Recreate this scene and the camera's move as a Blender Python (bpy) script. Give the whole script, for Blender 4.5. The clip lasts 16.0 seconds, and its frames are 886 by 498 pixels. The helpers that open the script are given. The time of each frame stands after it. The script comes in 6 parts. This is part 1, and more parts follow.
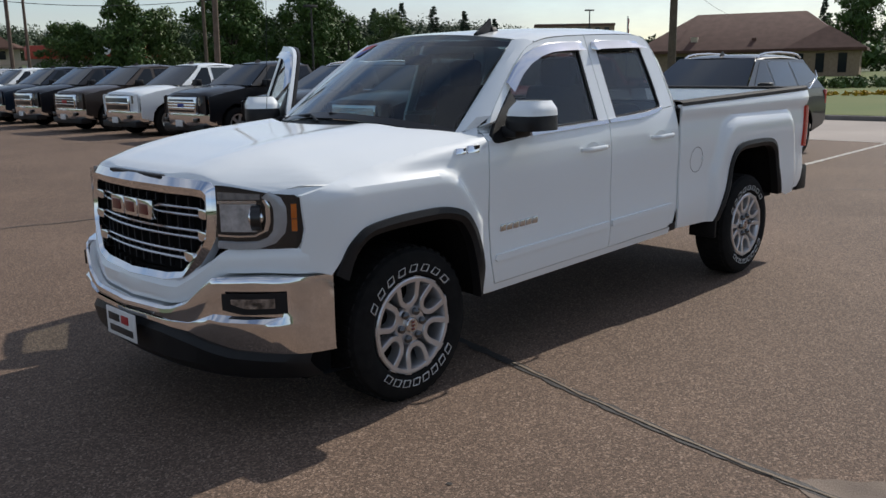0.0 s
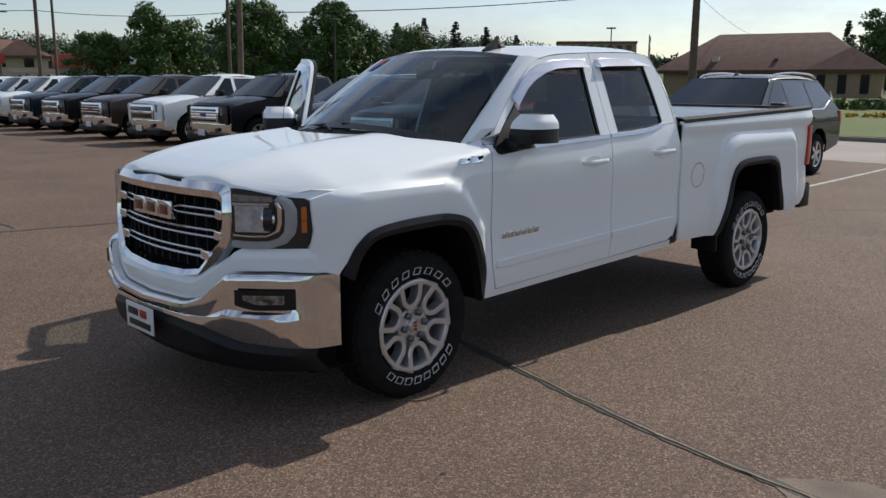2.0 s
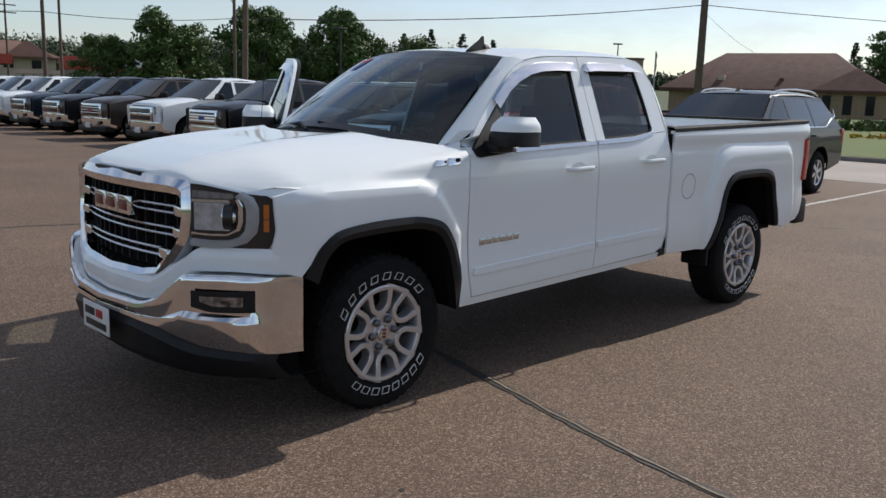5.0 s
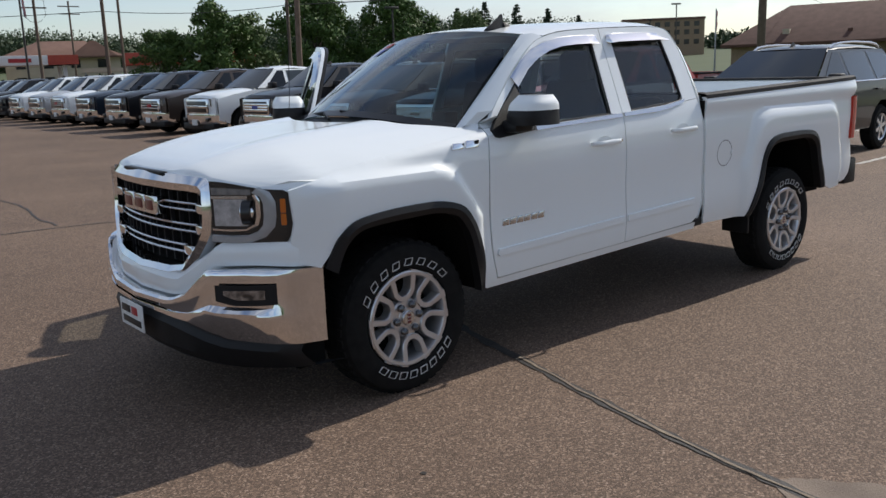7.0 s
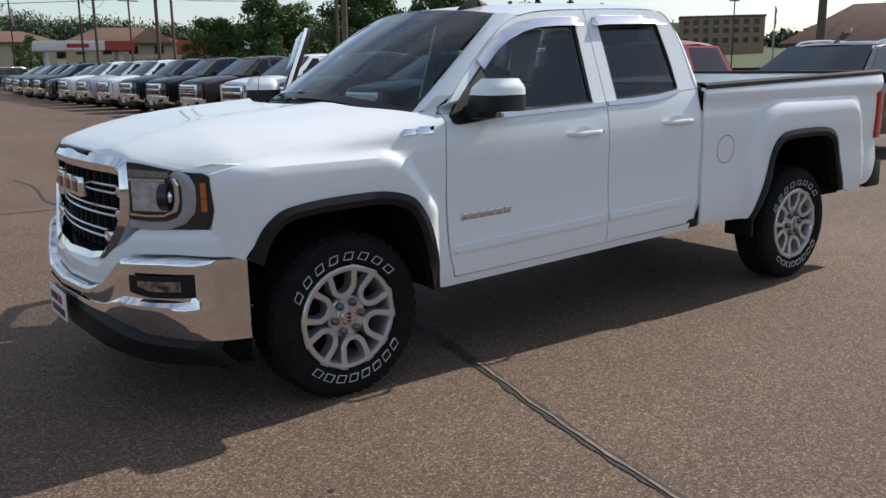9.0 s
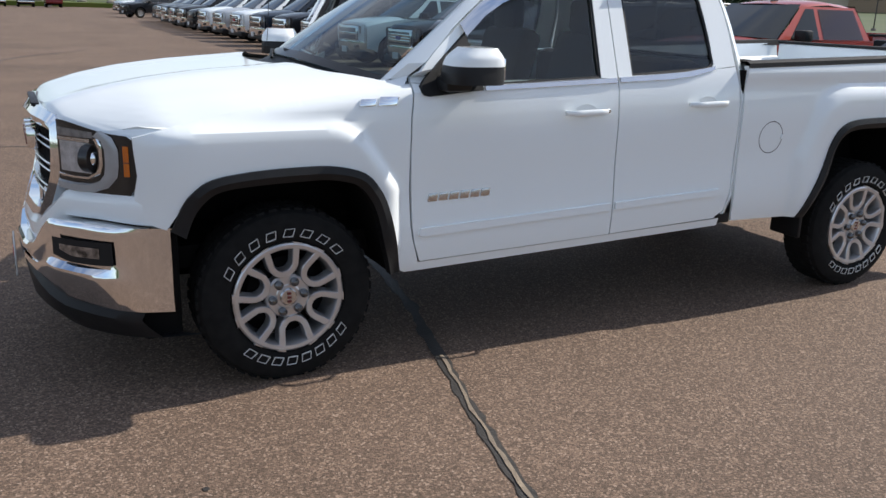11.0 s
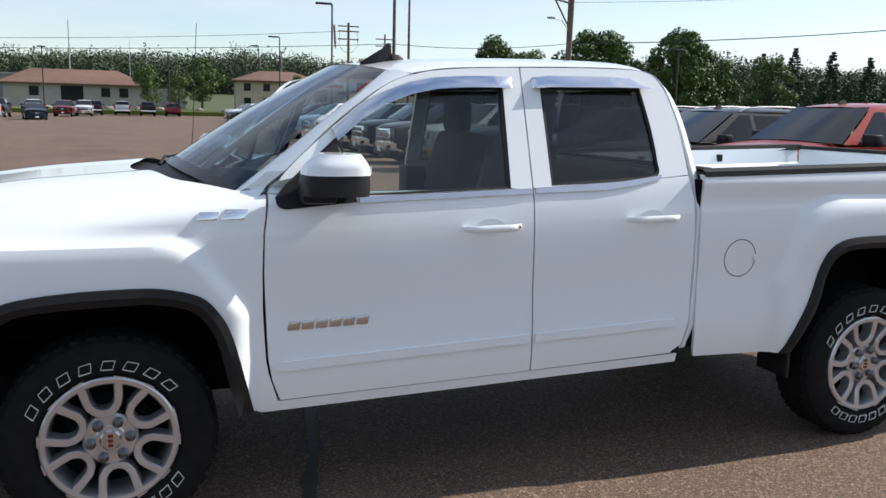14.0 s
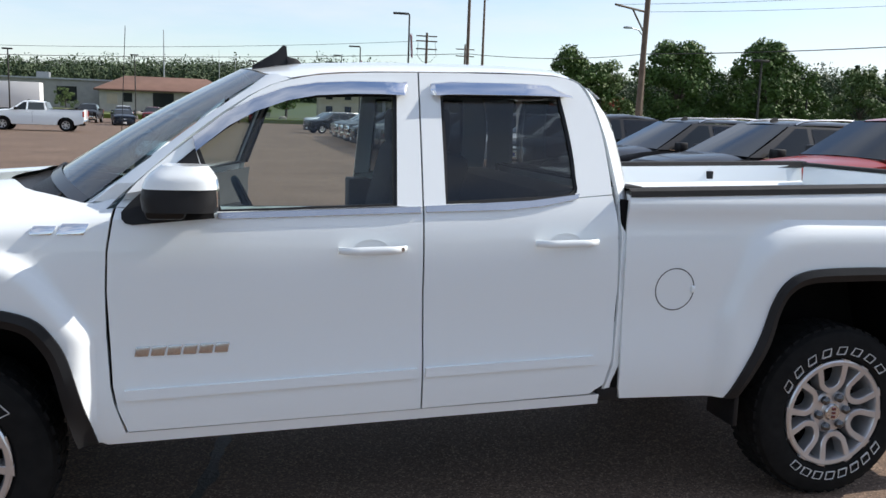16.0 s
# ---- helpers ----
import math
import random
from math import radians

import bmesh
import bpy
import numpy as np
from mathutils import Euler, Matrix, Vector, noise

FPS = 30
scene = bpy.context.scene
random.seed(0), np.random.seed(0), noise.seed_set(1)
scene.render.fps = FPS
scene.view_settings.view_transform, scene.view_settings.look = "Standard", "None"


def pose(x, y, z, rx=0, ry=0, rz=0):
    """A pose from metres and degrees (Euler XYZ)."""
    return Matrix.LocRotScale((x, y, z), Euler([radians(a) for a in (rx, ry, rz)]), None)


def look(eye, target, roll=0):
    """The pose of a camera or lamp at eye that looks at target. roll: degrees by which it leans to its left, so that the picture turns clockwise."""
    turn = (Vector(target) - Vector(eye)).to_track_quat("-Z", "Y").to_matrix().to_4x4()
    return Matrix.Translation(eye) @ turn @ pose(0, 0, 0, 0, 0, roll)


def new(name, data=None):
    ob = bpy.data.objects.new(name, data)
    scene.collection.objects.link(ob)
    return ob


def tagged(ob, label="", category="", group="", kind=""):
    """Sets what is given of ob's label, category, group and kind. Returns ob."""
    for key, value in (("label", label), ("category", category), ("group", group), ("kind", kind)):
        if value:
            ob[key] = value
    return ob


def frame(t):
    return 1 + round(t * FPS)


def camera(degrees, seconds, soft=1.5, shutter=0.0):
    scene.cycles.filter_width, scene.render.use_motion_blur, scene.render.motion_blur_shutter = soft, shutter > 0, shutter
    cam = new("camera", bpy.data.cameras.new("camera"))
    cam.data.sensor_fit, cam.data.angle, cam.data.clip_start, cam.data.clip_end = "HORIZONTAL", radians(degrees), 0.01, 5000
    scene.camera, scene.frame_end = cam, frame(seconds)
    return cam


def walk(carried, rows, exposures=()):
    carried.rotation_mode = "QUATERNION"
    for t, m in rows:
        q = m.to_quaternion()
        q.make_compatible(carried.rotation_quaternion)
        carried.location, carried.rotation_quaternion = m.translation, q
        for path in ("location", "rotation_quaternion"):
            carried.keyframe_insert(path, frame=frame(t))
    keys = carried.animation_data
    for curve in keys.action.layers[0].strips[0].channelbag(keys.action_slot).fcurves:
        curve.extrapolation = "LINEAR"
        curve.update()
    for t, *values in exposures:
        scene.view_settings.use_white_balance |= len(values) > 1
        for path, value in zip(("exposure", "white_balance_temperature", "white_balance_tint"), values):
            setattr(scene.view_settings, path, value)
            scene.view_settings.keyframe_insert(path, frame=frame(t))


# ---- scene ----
cam = camera(54.8, 16.0)
PATH = [
    (0, (-2.799, -3.93, 1.634), (-1.406, -2.555, 1.222), -0.8),
    (0.5, (-2.888, -3.917, 1.63), (-1.404, -2.634, 1.238), -0.4),
    (1, (-2.927, -3.94, 1.626), (-1.439, -2.66, 1.236), -1.1),
    (1.5, (-2.934, -4.042, 1.625), (-1.495, -2.696, 1.279), -0.9),
    (2, (-2.899, -4.14, 1.628), (-1.531, -2.731, 1.249), 0.2),
    (2.5, (-2.884, -4.19, 1.625), (-1.562, -2.742, 1.232), 0.6),
    (3, (-2.877, -4.222, 1.628), (-1.595, -2.738, 1.236), 1.4),
    (3.5, (-2.791, -4.14, 1.606), (-1.427, -2.721, 1.251), 1.8),
    (3.7, (-2.749, -4.112, 1.597), (-1.363, -2.711, 1.255), 2.7),
    (5.8, (-2.618, -4.134, 1.558), (-1.294, -2.678, 1.201), -0.2),
    (6, (-2.592, -4.179, 1.563), (-1.287, -2.702, 1.219), -0.7),
    (6.5, (-2.552, -4.254, 1.587), (-1.291, -2.746, 1.22), -1.1),
    (7, (-2.502, -4.276, 1.608), (-1.258, -2.765, 1.199), -2.0),
    (7.5, (-2.399, -4.225, 1.548), (-1.123, -2.723, 1.206), -1.6),
    (8, (-2.23, -4.145, 1.548), (-0.931, -2.67, 1.179), -0.2),
    (8.5, (-2.09, -4.204, 1.529), (-0.803, -2.721, 1.15), 0.1),
    (8.7, (-2.02, -4.264, 1.526), (-0.784, -2.741, 1.133), -0.1),
    (10.8, (-1.105, -4.378, 1.624), (-0.186, -2.676, 1.115), 0.4),
    (11, (-1.024, -4.396, 1.632), (-0.144, -2.685, 1.086), 1.8),
    (11.5, (-0.808, -4.38, 1.696), (0.046, -2.672, 1.099), 2.4),
    (12, (-0.614, -4.337, 1.607), (0.24, -2.604, 1.092), 2.9),
    (12.5, (-0.408, -4.347, 1.605), (0.346, -2.541, 1.195), 1.6),
    (13, (-0.182, -4.407, 1.653), (0.442, -2.55, 1.2685), 1.4),
    (13.5, (-0.039, -4.344, 1.632), (0.575, -2.481, 1.252), -0.6),
    (14, (0.106, -4.213, 1.632), (0.784, -2.362, 1.3135), 1.4),
    (14.5, (0.284, -4.177, 1.626), (0.966, -2.334, 1.256), -0.5),
    (15, (0.515, -4.223, 1.649), (1.021, -2.323, 1.281), -0.7),
    (15.5, (0.743, -4.205, 1.642), (1.188, -2.287, 1.289), -1.4),
    (16, (0.966, -4.101, 1.652), (1.466, -2.189, 1.35), 2.0),
]
walk(cam, [(t, look(eye, target, roll)) for t, eye, target, roll in PATH], [(0, 0.31), (3.5, 0.34), (7, 0.47), (8.7, 0.54), (11, 0.89), (12.5, 0.92), (14.5, 0.90), (15.5, 0.87), (16, 0.98)])
import numpy as np

# ---- light ----
SUN_EL, SUN_AZ = radians(38.5), radians(1.0)
world = bpy.data.worlds.new("world")
scene.world = world
world.use_nodes = True
wn, wl = world.node_tree.nodes, world.node_tree.links
sky = wn.new("ShaderNodeTexSky")
sky.sky_type = "NISHITA"
sky.sun_disc = False
sky.sun_elevation, sky.sun_rotation = SUN_EL, radians(90) - SUN_AZ
sky.dust_density, sky.air_density, sky.ozone_density = 0.5, 1.0, 1.2
tc = wn.new("ShaderNodeTexCoord")
mp = wn.new("ShaderNodeMapping")
mp.inputs["Scale"].default_value = (1.6, 3.2, 9.0)
cn = wn.new("ShaderNodeTexNoise")
cn.inputs["Scale"].default_value, cn.inputs["Detail"].default_value, cn.inputs["Roughness"].default_value = 1.3, 7, 0.6
cr = wn.new("ShaderNodeValToRGB")
cr.color_ramp.elements[0].position, cr.color_ramp.elements[1].position = 0.36, 0.74
cr.color_ramp.elements[1].color = (0.85, 0.85, 0.85, 1)
cm = wn.new("ShaderNodeMixRGB")
cm.inputs[2].default_value = (4.4, 4.6, 4.95, 1)
wl.new(tc.outputs["Generated"], mp.inputs["Vector"])
wl.new(mp.outputs[0], cn.inputs["Vector"])
wl.new(cn.outputs["Fac"], cr.inputs["Fac"])
wl.new(cr.outputs["Color"], cm.inputs[0])
tn = wn.new("ShaderNodeMixRGB")
tn.blend_type = "MULTIPLY"
tn.inputs[0].default_value = 1.0
tn.inputs[2].default_value = (0.80, 0.815, 0.865, 1)
wl.new(sky.outputs[0], tn.inputs[1])
wl.new(tn.outputs[0], cm.inputs[1])
wl.new(cm.outputs[0], wn["Background"].inputs["Color"])
wn["Background"].inputs["Strength"].default_value = 0.104

sun = new("sun", bpy.data.lights.new("sun", "SUN"))
sun.data.energy, sun.data.angle, sun.data.color = 3.05, radians(0.53), (1.0, 0.94, 0.86)
sun.matrix_world = look((math.cos(SUN_EL) * math.cos(SUN_AZ) * 50, math.cos(SUN_EL) * math.sin(SUN_AZ) * 50, math.sin(SUN_EL) * 50), (0, 0, 0))


# ---- materials ----
def base_mat(name, colour, rough=0.5, metal=0.0, coat=0.0, spec=0.5):
    m = bpy.data.materials.new(name)
    m.use_nodes = True
    b = m.node_tree.nodes["Principled BSDF"]
    b.inputs["Base Color"].default_value = (*colour, 1)
    b.inputs["Roughness"].default_value, b.inputs["Metallic"].default_value = rough, metal
    b.inputs["Coat Weight"].default_value, b.inputs["Coat Roughness"].default_value = coat, 0.03
    b.inputs["Specular IOR Level"].default_value = spec
    return m, m.node_tree.nodes, m.node_tree.links, b


def noisy(name, a, b2, scale=4.0, rough=0.6, metal=0.0, coat=0.0, bump=0.0, bump_scale=60.0, spec=0.5):
    """A surface that varies between two colours at a coarse and a fine scale, with relief."""
    m, n, l, b = base_mat(name, a, rough, metal, coat, spec)
    co = n.new("ShaderNodeTexCoord")
    t1 = n.new("ShaderNodeTexNoise")
    t1.inputs["Scale"].default_value, t1.inputs["Detail"].default_value = scale, 6
    mix = n.new("ShaderNodeMixRGB")
    mix.inputs[1].default_value, mix.inputs[2].default_value = (*a, 1), (*b2, 1)
    rm = n.new("ShaderNodeMapRange")
    rm.inputs["From Min"].default_value, rm.inputs["From Max"].default_value = 0.3, 0.7
    l.new(co.outputs["Object"], t1.inputs["Vector"])
    l.new(t1.outputs["Fac"], rm.inputs["Value"])
    l.new(rm.outputs[0], mix.inputs[0])
    l.new(mix.outputs[0], b.inputs["Base Color"])
    if bump:
        t2 = n.new("ShaderNodeTexNoise")
        t2.inputs["Scale"].default_value, t2.inputs["Detail"].default_value = bump_scale, 4
        bp = n.new("ShaderNodeBump")
        bp.inputs["Strength"].default_value, bp.inputs["Distance"].default_value = bump, 0.01
        l.new(co.outputs["Object"], t2.inputs["Vector"])
        l.new(t2.outputs["Fac"], bp.inputs["Height"])
        l.new(bp.outputs[0], b.inputs["Normal"])
    return m


def paint(name, colour, metal=0.0, rough=0.4, coat=0.55):
    """Clear-coated car paint with a faint film of dust."""
    m, n, l, b = base_mat(name, colour, rough, metal, coat, 0.15)
    co = n.new("ShaderNodeTexCoord")
    t = n.new("ShaderNodeTexNoise")
    t.inputs["Scale"].default_value, t.inputs["Detail"].default_value = 3.0, 8
    r = n.new("ShaderNodeMapRange")
    r.inputs["To Min"].default_value, r.inputs["To Max"].default_value = 0.015, 0.09
    l.new(co.outputs["Object"], t.inputs["Vector"])
    l.new(t.outputs["Fac"], r.inputs["Value"])
    l.new(r.outputs[0], b.inputs["Coat Roughness"])
    return m


def glass(name, tint, gloss=1.0):
    """A thin tinted pane: see-through, with Fresnel gloss."""
    m = bpy.data.materials.new(name)
    m.use_nodes = True
    n, l = m.node_tree.nodes, m.node_tree.links
    n.remove(n["Principled BSDF"])
    tr, gl, fr, mx = n.new("ShaderNodeBsdfTransparent"), n.new("ShaderNodeBsdfGlossy"), n.new("ShaderNodeLayerWeight"), n.new("ShaderNodeMixShader")
    pw, ml = n.new("ShaderNodeMath"), n.new("ShaderNodeMapRange")
    pw.operation = "POWER"
    pw.inputs[1].default_value = 4.5
    ml.inputs["To Min"].default_value, ml.inputs["To Max"].default_value = 0.05, 1.0
    tr.inputs["Color"].default_value = (*tint, 1)
    gl.inputs["Roughness"].default_value = 0.0
    gl.inputs["Color"].default_value = (gloss, gloss, gloss, 1)
    l.new(fr.outputs["Facing"], pw.inputs[0])
    l.new(pw.outputs[0], ml.inputs["Value"])
    l.new(ml.outputs[0], mx.inputs[0])
    l.new(tr.outputs[0], mx.inputs[1])
    l.new(gl.outputs[0], mx.inputs[2])
    l.new(mx.outputs[0], n["Material Output"].inputs["Surface"])
    return m


def asphalt_mat():
    m, n, l, b = base_mat("asphalt", (0.1, 0.08, 0.07), 0.85, spec=0.3)
    co = n.new("ShaderNodeTexCoord")
    vor = n.new("ShaderNodeTexVoronoi")
    vor.inputs["Scale"].default_value = 125
    ramp = n.new("ShaderNodeValToRGB")
    e = ramp.color_ramp.elements
    e[0].position, e[0].color = 0.0, (0.0694, 0.0477, 0.0345, 1)
    e[1].position, e[1].color = 1.0, (0.3100, 0.2281, 0.1736, 1)
    for p, c in ((0.5, (0.1265, 0.0862, 0.0616, 1)), (0.82, (0.1793, 0.1193, 0.0839, 1)), (0.93, (0.2542, 0.1755, 0.1254, 1))):
        x = e.new(p)
        x.color = c
    big = n.new("ShaderNodeTexNoise")
    big.inputs["Scale"].default_value, big.inputs["Detail"].default_value, big.inputs["Roughness"].default_value = 0.32, 8, 0.62
    br = n.new("ShaderNodeMapRange")
    br.inputs["From Min"].default_value, br.inputs["From Max"].default_value = 0.3, 0.7
    br.inputs["To Min"].default_value, br.inputs["To Max"].default_value = 0.8, 1.22
    mul = n.new("ShaderNodeMixRGB")
    mul.blend_type, mul.inputs[0].default_value = "MULTIPLY", 1.0
    sep = n.new("ShaderNodeSeparateColor")
    fine = n.new("ShaderNodeTexNoise")
    fine.inputs["Scale"].default_value, fine.inputs["Detail"].default_value = 150, 3
    bp = n.new("ShaderNodeBump")
    bp.inputs["Strength"].default_value, bp.inputs["Distance"].default_value = 0.7, 0.006
    l.new(co.outputs["Object"], vor.inputs["Vector"])
    l.new(vor.outputs["Color"], sep.inputs[0])
    l.new(sep.outputs[0], ramp.inputs["Fac"])
    l.new(co.outputs["Object"], big.inputs["Vector"])
    l.new(big.outputs["Fac"], br.inputs["Value"])
    l.new(ramp.outputs["Color"], mul.inputs[1])
    l.new(br.outputs[0], mul.inputs[2])
    l.new(mul.outputs[0], b.inputs["Base Color"])
    l.new(co.outputs["Object"], fine.inputs["Vector"])
    l.new(fine.outputs["Fac"], bp.inputs["Height"])
    l.new(bp.outputs[0], b.inputs["Normal"])
    return m


def leaf_mat(name, a, b2):
    m, n, l, b = base_mat(name, a, 0.6, spec=0.25)
    ge = n.new("ShaderNodeNewGeometry")
    mix = n.new("ShaderNodeMixRGB")
    mix.inputs[1].default_value, mix.inputs[2].default_value = (*a, 1), (*b2, 1)
    l.new(ge.outputs["Random Per Island"], mix.inputs[0])
    l.new(mix.outputs[0], b.inputs["Base Color"])
    return m


M = {}
M["white"] = paint("white_paint", (0.825, 0.865, 0.875), coat=1.0)
M["black_paint"] = paint("black_paint", (0.008, 0.009, 0.012))
M["brown_paint"] = paint("brown_paint", (0.045, 0.034, 0.028), 0.15)
M["blue_paint"] = paint("dark_blue_paint", (0.010, 0.018, 0.032), 0.1)
M["silver_paint"] = paint("silver_paint", (0.55, 0.56, 0.57), 0.6)
M["red_paint"] = paint("red_paint", (0.30, 0.022, 0.012), 0.15)
M["maroon_paint"] = paint("maroon_paint", (0.16, 0.012, 0.012), 0.2)
M["grey_paint"] = paint("dark_grey_paint", (0.011, 0.0105, 0.011), 0.0)
M["chrome"] = noisy("chrome", (0.86, 0.86, 0.87), (0.82, 0.82, 0.83), 6, 0.045, 1.0)
M["chrome_dull"] = noisy("brushed_chrome", (0.62, 0.62, 0.63), (0.56, 0.56, 0.57), 8, 0.25, 1.0)
M["alloy"] = noisy("alloy", (0.62, 0.62, 0.63), (0.55, 0.55, 0.56), 9, 0.28, 0.75, 0.4)
M["nut"] = noisy("dark_nut", (0.12, 0.12, 0.125), (0.16, 0.16, 0.16), 30, 0.22, 0.8)
M["black"] = noisy("black_plastic", (0.008, 0.008, 0.009), (0.012, 0.012, 0.013), 12, 0.5, bump=0.15, bump_scale=300, spec=0.3)
M["gloss_black"] = noisy("gloss_black", (0.008, 0.008, 0.009), (0.012, 0.012, 0.013), 8, 0.3, coat=0.2)
M["rubber"] = noisy("tyre_rubber", (0.009, 0.009, 0.009), (0.015, 0.0145, 0.014), 20, 0.85, bump=0.2, bump_scale=160, spec=0.12)
M["seam"] = noisy("shut_line", (0.12, 0.12, 0.125), (0.15, 0.15, 0.15), 20, 0.8)
M["dark"] = noisy("dark_underside_and_shade", (0.006, 0.006, 0.006), (0.010, 0.0095, 0.009), 5, 0.95, spec=0.1)
M["liner"] = noisy("black_bed_rail", (0.022, 0.022, 0.023), (0.03, 0.03, 0.031), 14, 0.75, bump=0.2, bump_scale=200, spec=0.2)
M["cloth"] = noisy("dark_seat_cloth", (0.022, 0.023, 0.025), (0.035, 0.035, 0.037), 30, 0.9, bump=0.2, bump_scale=300)
M["trim_grey"] = noisy("grey_trim", (0.05, 0.052, 0.055), (0.065, 0.066, 0.068), 10, 0.7)
M["glass"] = glass("window_glass", (0.70, 0.78, 0.75))
M["shield"] = glass("windscreen_glass", (0.25, 0.37, 0.40))
M["tint"] = glass("tinted_glass", (0.25, 0.265, 0.265))
M["clear"] = glass("clear_lens", (0.95, 0.96, 0.97), 0.6)
M["mirror"] = base_mat("mirror_glass", (0.85, 0.86, 0.87), 0.02, 1.0)[0]
M["amber"] = noisy("amber_lens", (0.55, 0.13, 0.01), (0.65, 0.18, 0.015), 25, 0.2, coat=0.5)
M["red_lens"] = noisy("red_lens", (0.40, 0.016, 0.01), (0.46, 0.03, 0.016), 18, 0.25, coat=0.2)
M["reflector"] = noisy("lamp_reflector", (0.55, 0.57, 0.60), (0.08, 0.085, 0.09), 32, 0.18, 0.9)
M["band"] = noisy("light_guide", (0.46, 0.48, 0.50), (0.38, 0.40, 0.42), 20, 0.3, 0.3, 0.5)
M["bowl"] = noisy("bright_reflector", (0.72, 0.74, 0.77), (0.36, 0.38, 0.41), 26, 0.28, 0.5, 0.3)
M["lens_grey"] = noisy("grey_lamp_reflector", (0.16, 0.17, 0.18), (0.28, 0.29, 0.30), 40, 0.25, 0.4, 0.5)
M["lamp_white"] = noisy("lamp_white", (0.75, 0.77, 0.8), (0.68, 0.7, 0.72), 30, 0.2, coat=0.6)
M["print_white"] = noisy("print_white", (0.75, 0.74, 0.72), (0.66, 0.65, 0.63), 30, 0.6)
M["print_black"] = noisy("print_black", (0.015, 0.015, 0.016), (0.02, 0.02, 0.02), 20, 0.5)
M["print_red"] = noisy("print_red", (0.36, 0.02, 0.025), (0.42, 0.03, 0.03), 20, 0.5)
M["badge_red"] = noisy("dark_red_enamel", (0.10, 0.012, 0.011), (0.14, 0.016, 0.016), 20, 0.3, coat=0.5)
M["print_blue"] = noisy("print_blue", (0.03, 0.05, 0.25), (0.04, 0.06, 0.3), 20, 0.5)
M["asphalt"] = asphalt_mat()
M["tar"] = noisy("tar_seam", (0.022, 0.02, 0.018), (0.04, 0.034, 0.03), 9, 0.7, bump=0.5, bump_scale=60)
M["sand_seam"] = noisy("sandy_crack", (0.30, 0.24, 0.17), (0.16, 0.125, 0.095), 12, 0.95, bump=0.6, bump_scale=90)
M["line"] = noisy("worn_white_line", (0.55, 0.54, 0.5), (0.3, 0.27, 0.24), 5, 0.85, bump=0.3, bump_scale=90)
M["concrete"] = noisy("pale_concrete", (0.36, 0.31, 0.27), (0.28, 0.24, 0.21), 0.4, 0.9, bump=0.3, bump_scale=40)
M["kerb"] = noisy("kerb_concrete", (0.22, 0.2, 0.18), (0.15, 0.135, 0.12), 2, 0.9, bump=0.4, bump_scale=30)
M["grass"] = noisy("lawn", (0.075, 0.115, 0.012), (0.115, 0.13, 0.02), 0.25, 0.95, bump=0.8, bump_scale=7)
M["field"] = noisy("far_ground", (0.05, 0.075, 0.022), (0.075, 0.09, 0.032), 0.05, 0.95)
M["flower"] = leaf_mat("yellow_flowers", (0.5, 0.3, 0.01), (0.35, 0.25, 0.02))
M["leaf"] = leaf_mat("leaves", (0.035, 0.072, 0.016), (0.10, 0.16, 0.042))
M["leaf_light"] = leaf_mat("pale_leaves", (0.06, 0.10, 0.028), (0.12, 0.165, 0.055))
M["needle"] = leaf_mat("needles", (0.010, 0.026, 0.012), (0.028, 0.05, 0.022))
M["far_leaf"] = leaf_mat("far_leaves", (0.034, 0.058, 0.026), (0.072, 0.10, 0.048))
M["bark"] = noisy("bark", (0.05, 0.04, 0.03), (0.09, 0.07, 0.055), 8, 0.95, bump=0.8, bump_scale=25)
M["pole"] = noisy("weathered_pole", (0.10, 0.072, 0.052), (0.15, 0.11, 0.085), 3, 0.9, bump=0.5, bump_scale=20)
M["steel"] = noisy("dark_steel", (0.03, 0.028, 0.026), (0.05, 0.045, 0.04), 5, 0.55, 0.3)
M["galv"] = noisy("galvanised", (0.4, 0.41, 0.42), (0.33, 0.34, 0.35), 6, 0.45, 0.7)
M["wire"] = noisy("wire", (0.02, 0.02, 0.02), (0.03, 0.03, 0.03), 5, 0.6)
M["roof_brown"] = noisy("brown_shingles", (0.085, 0.042, 0.03), (0.12, 0.062, 0.046), 1.5, 0.95, bump=0.6, bump_scale=12)
M["roof_red"] = noisy("red_brown_roof", (0.135, 0.075, 0.055), (0.17, 0.095, 0.07), 0.7, 0.95, bump=0.4, bump_scale=8)
M["brick"] = noisy("tan_brick", (0.26, 0.18, 0.115), (0.33, 0.24, 0.16), 4, 0.9, bump=0.5, bump_scale=14)
M["white_wall"] = noisy("white_wall", (0.46, 0.42, 0.37), (0.38, 0.35, 0.31), 0.8, 0.85)
M["tan_wall"] = noisy("tan_wall", (0.5, 0.42, 0.32), (0.42, 0.35, 0.27), 0.8, 0.85)
M["grey_wall"] = noisy("grey_metal_wall", (0.34, 0.33, 0.3), (0.28, 0.27, 0.25), 1.0, 0.7)
M["red_fascia"] = noisy("red_fascia", (0.42, 0.06, 0.03), (0.36, 0.05, 0.028), 1.5, 0.5)
M["rock"] = noisy("boulder", (0.22, 0.19, 0.16), (0.32, 0.29, 0.25), 2, 0.9, bump=0.6, bump_scale=10)
M["pane"] = noisy("far_window", (0.012, 0.015, 0.018), (0.02, 0.024, 0.027), 0.5, 0.06, spec=0.35)


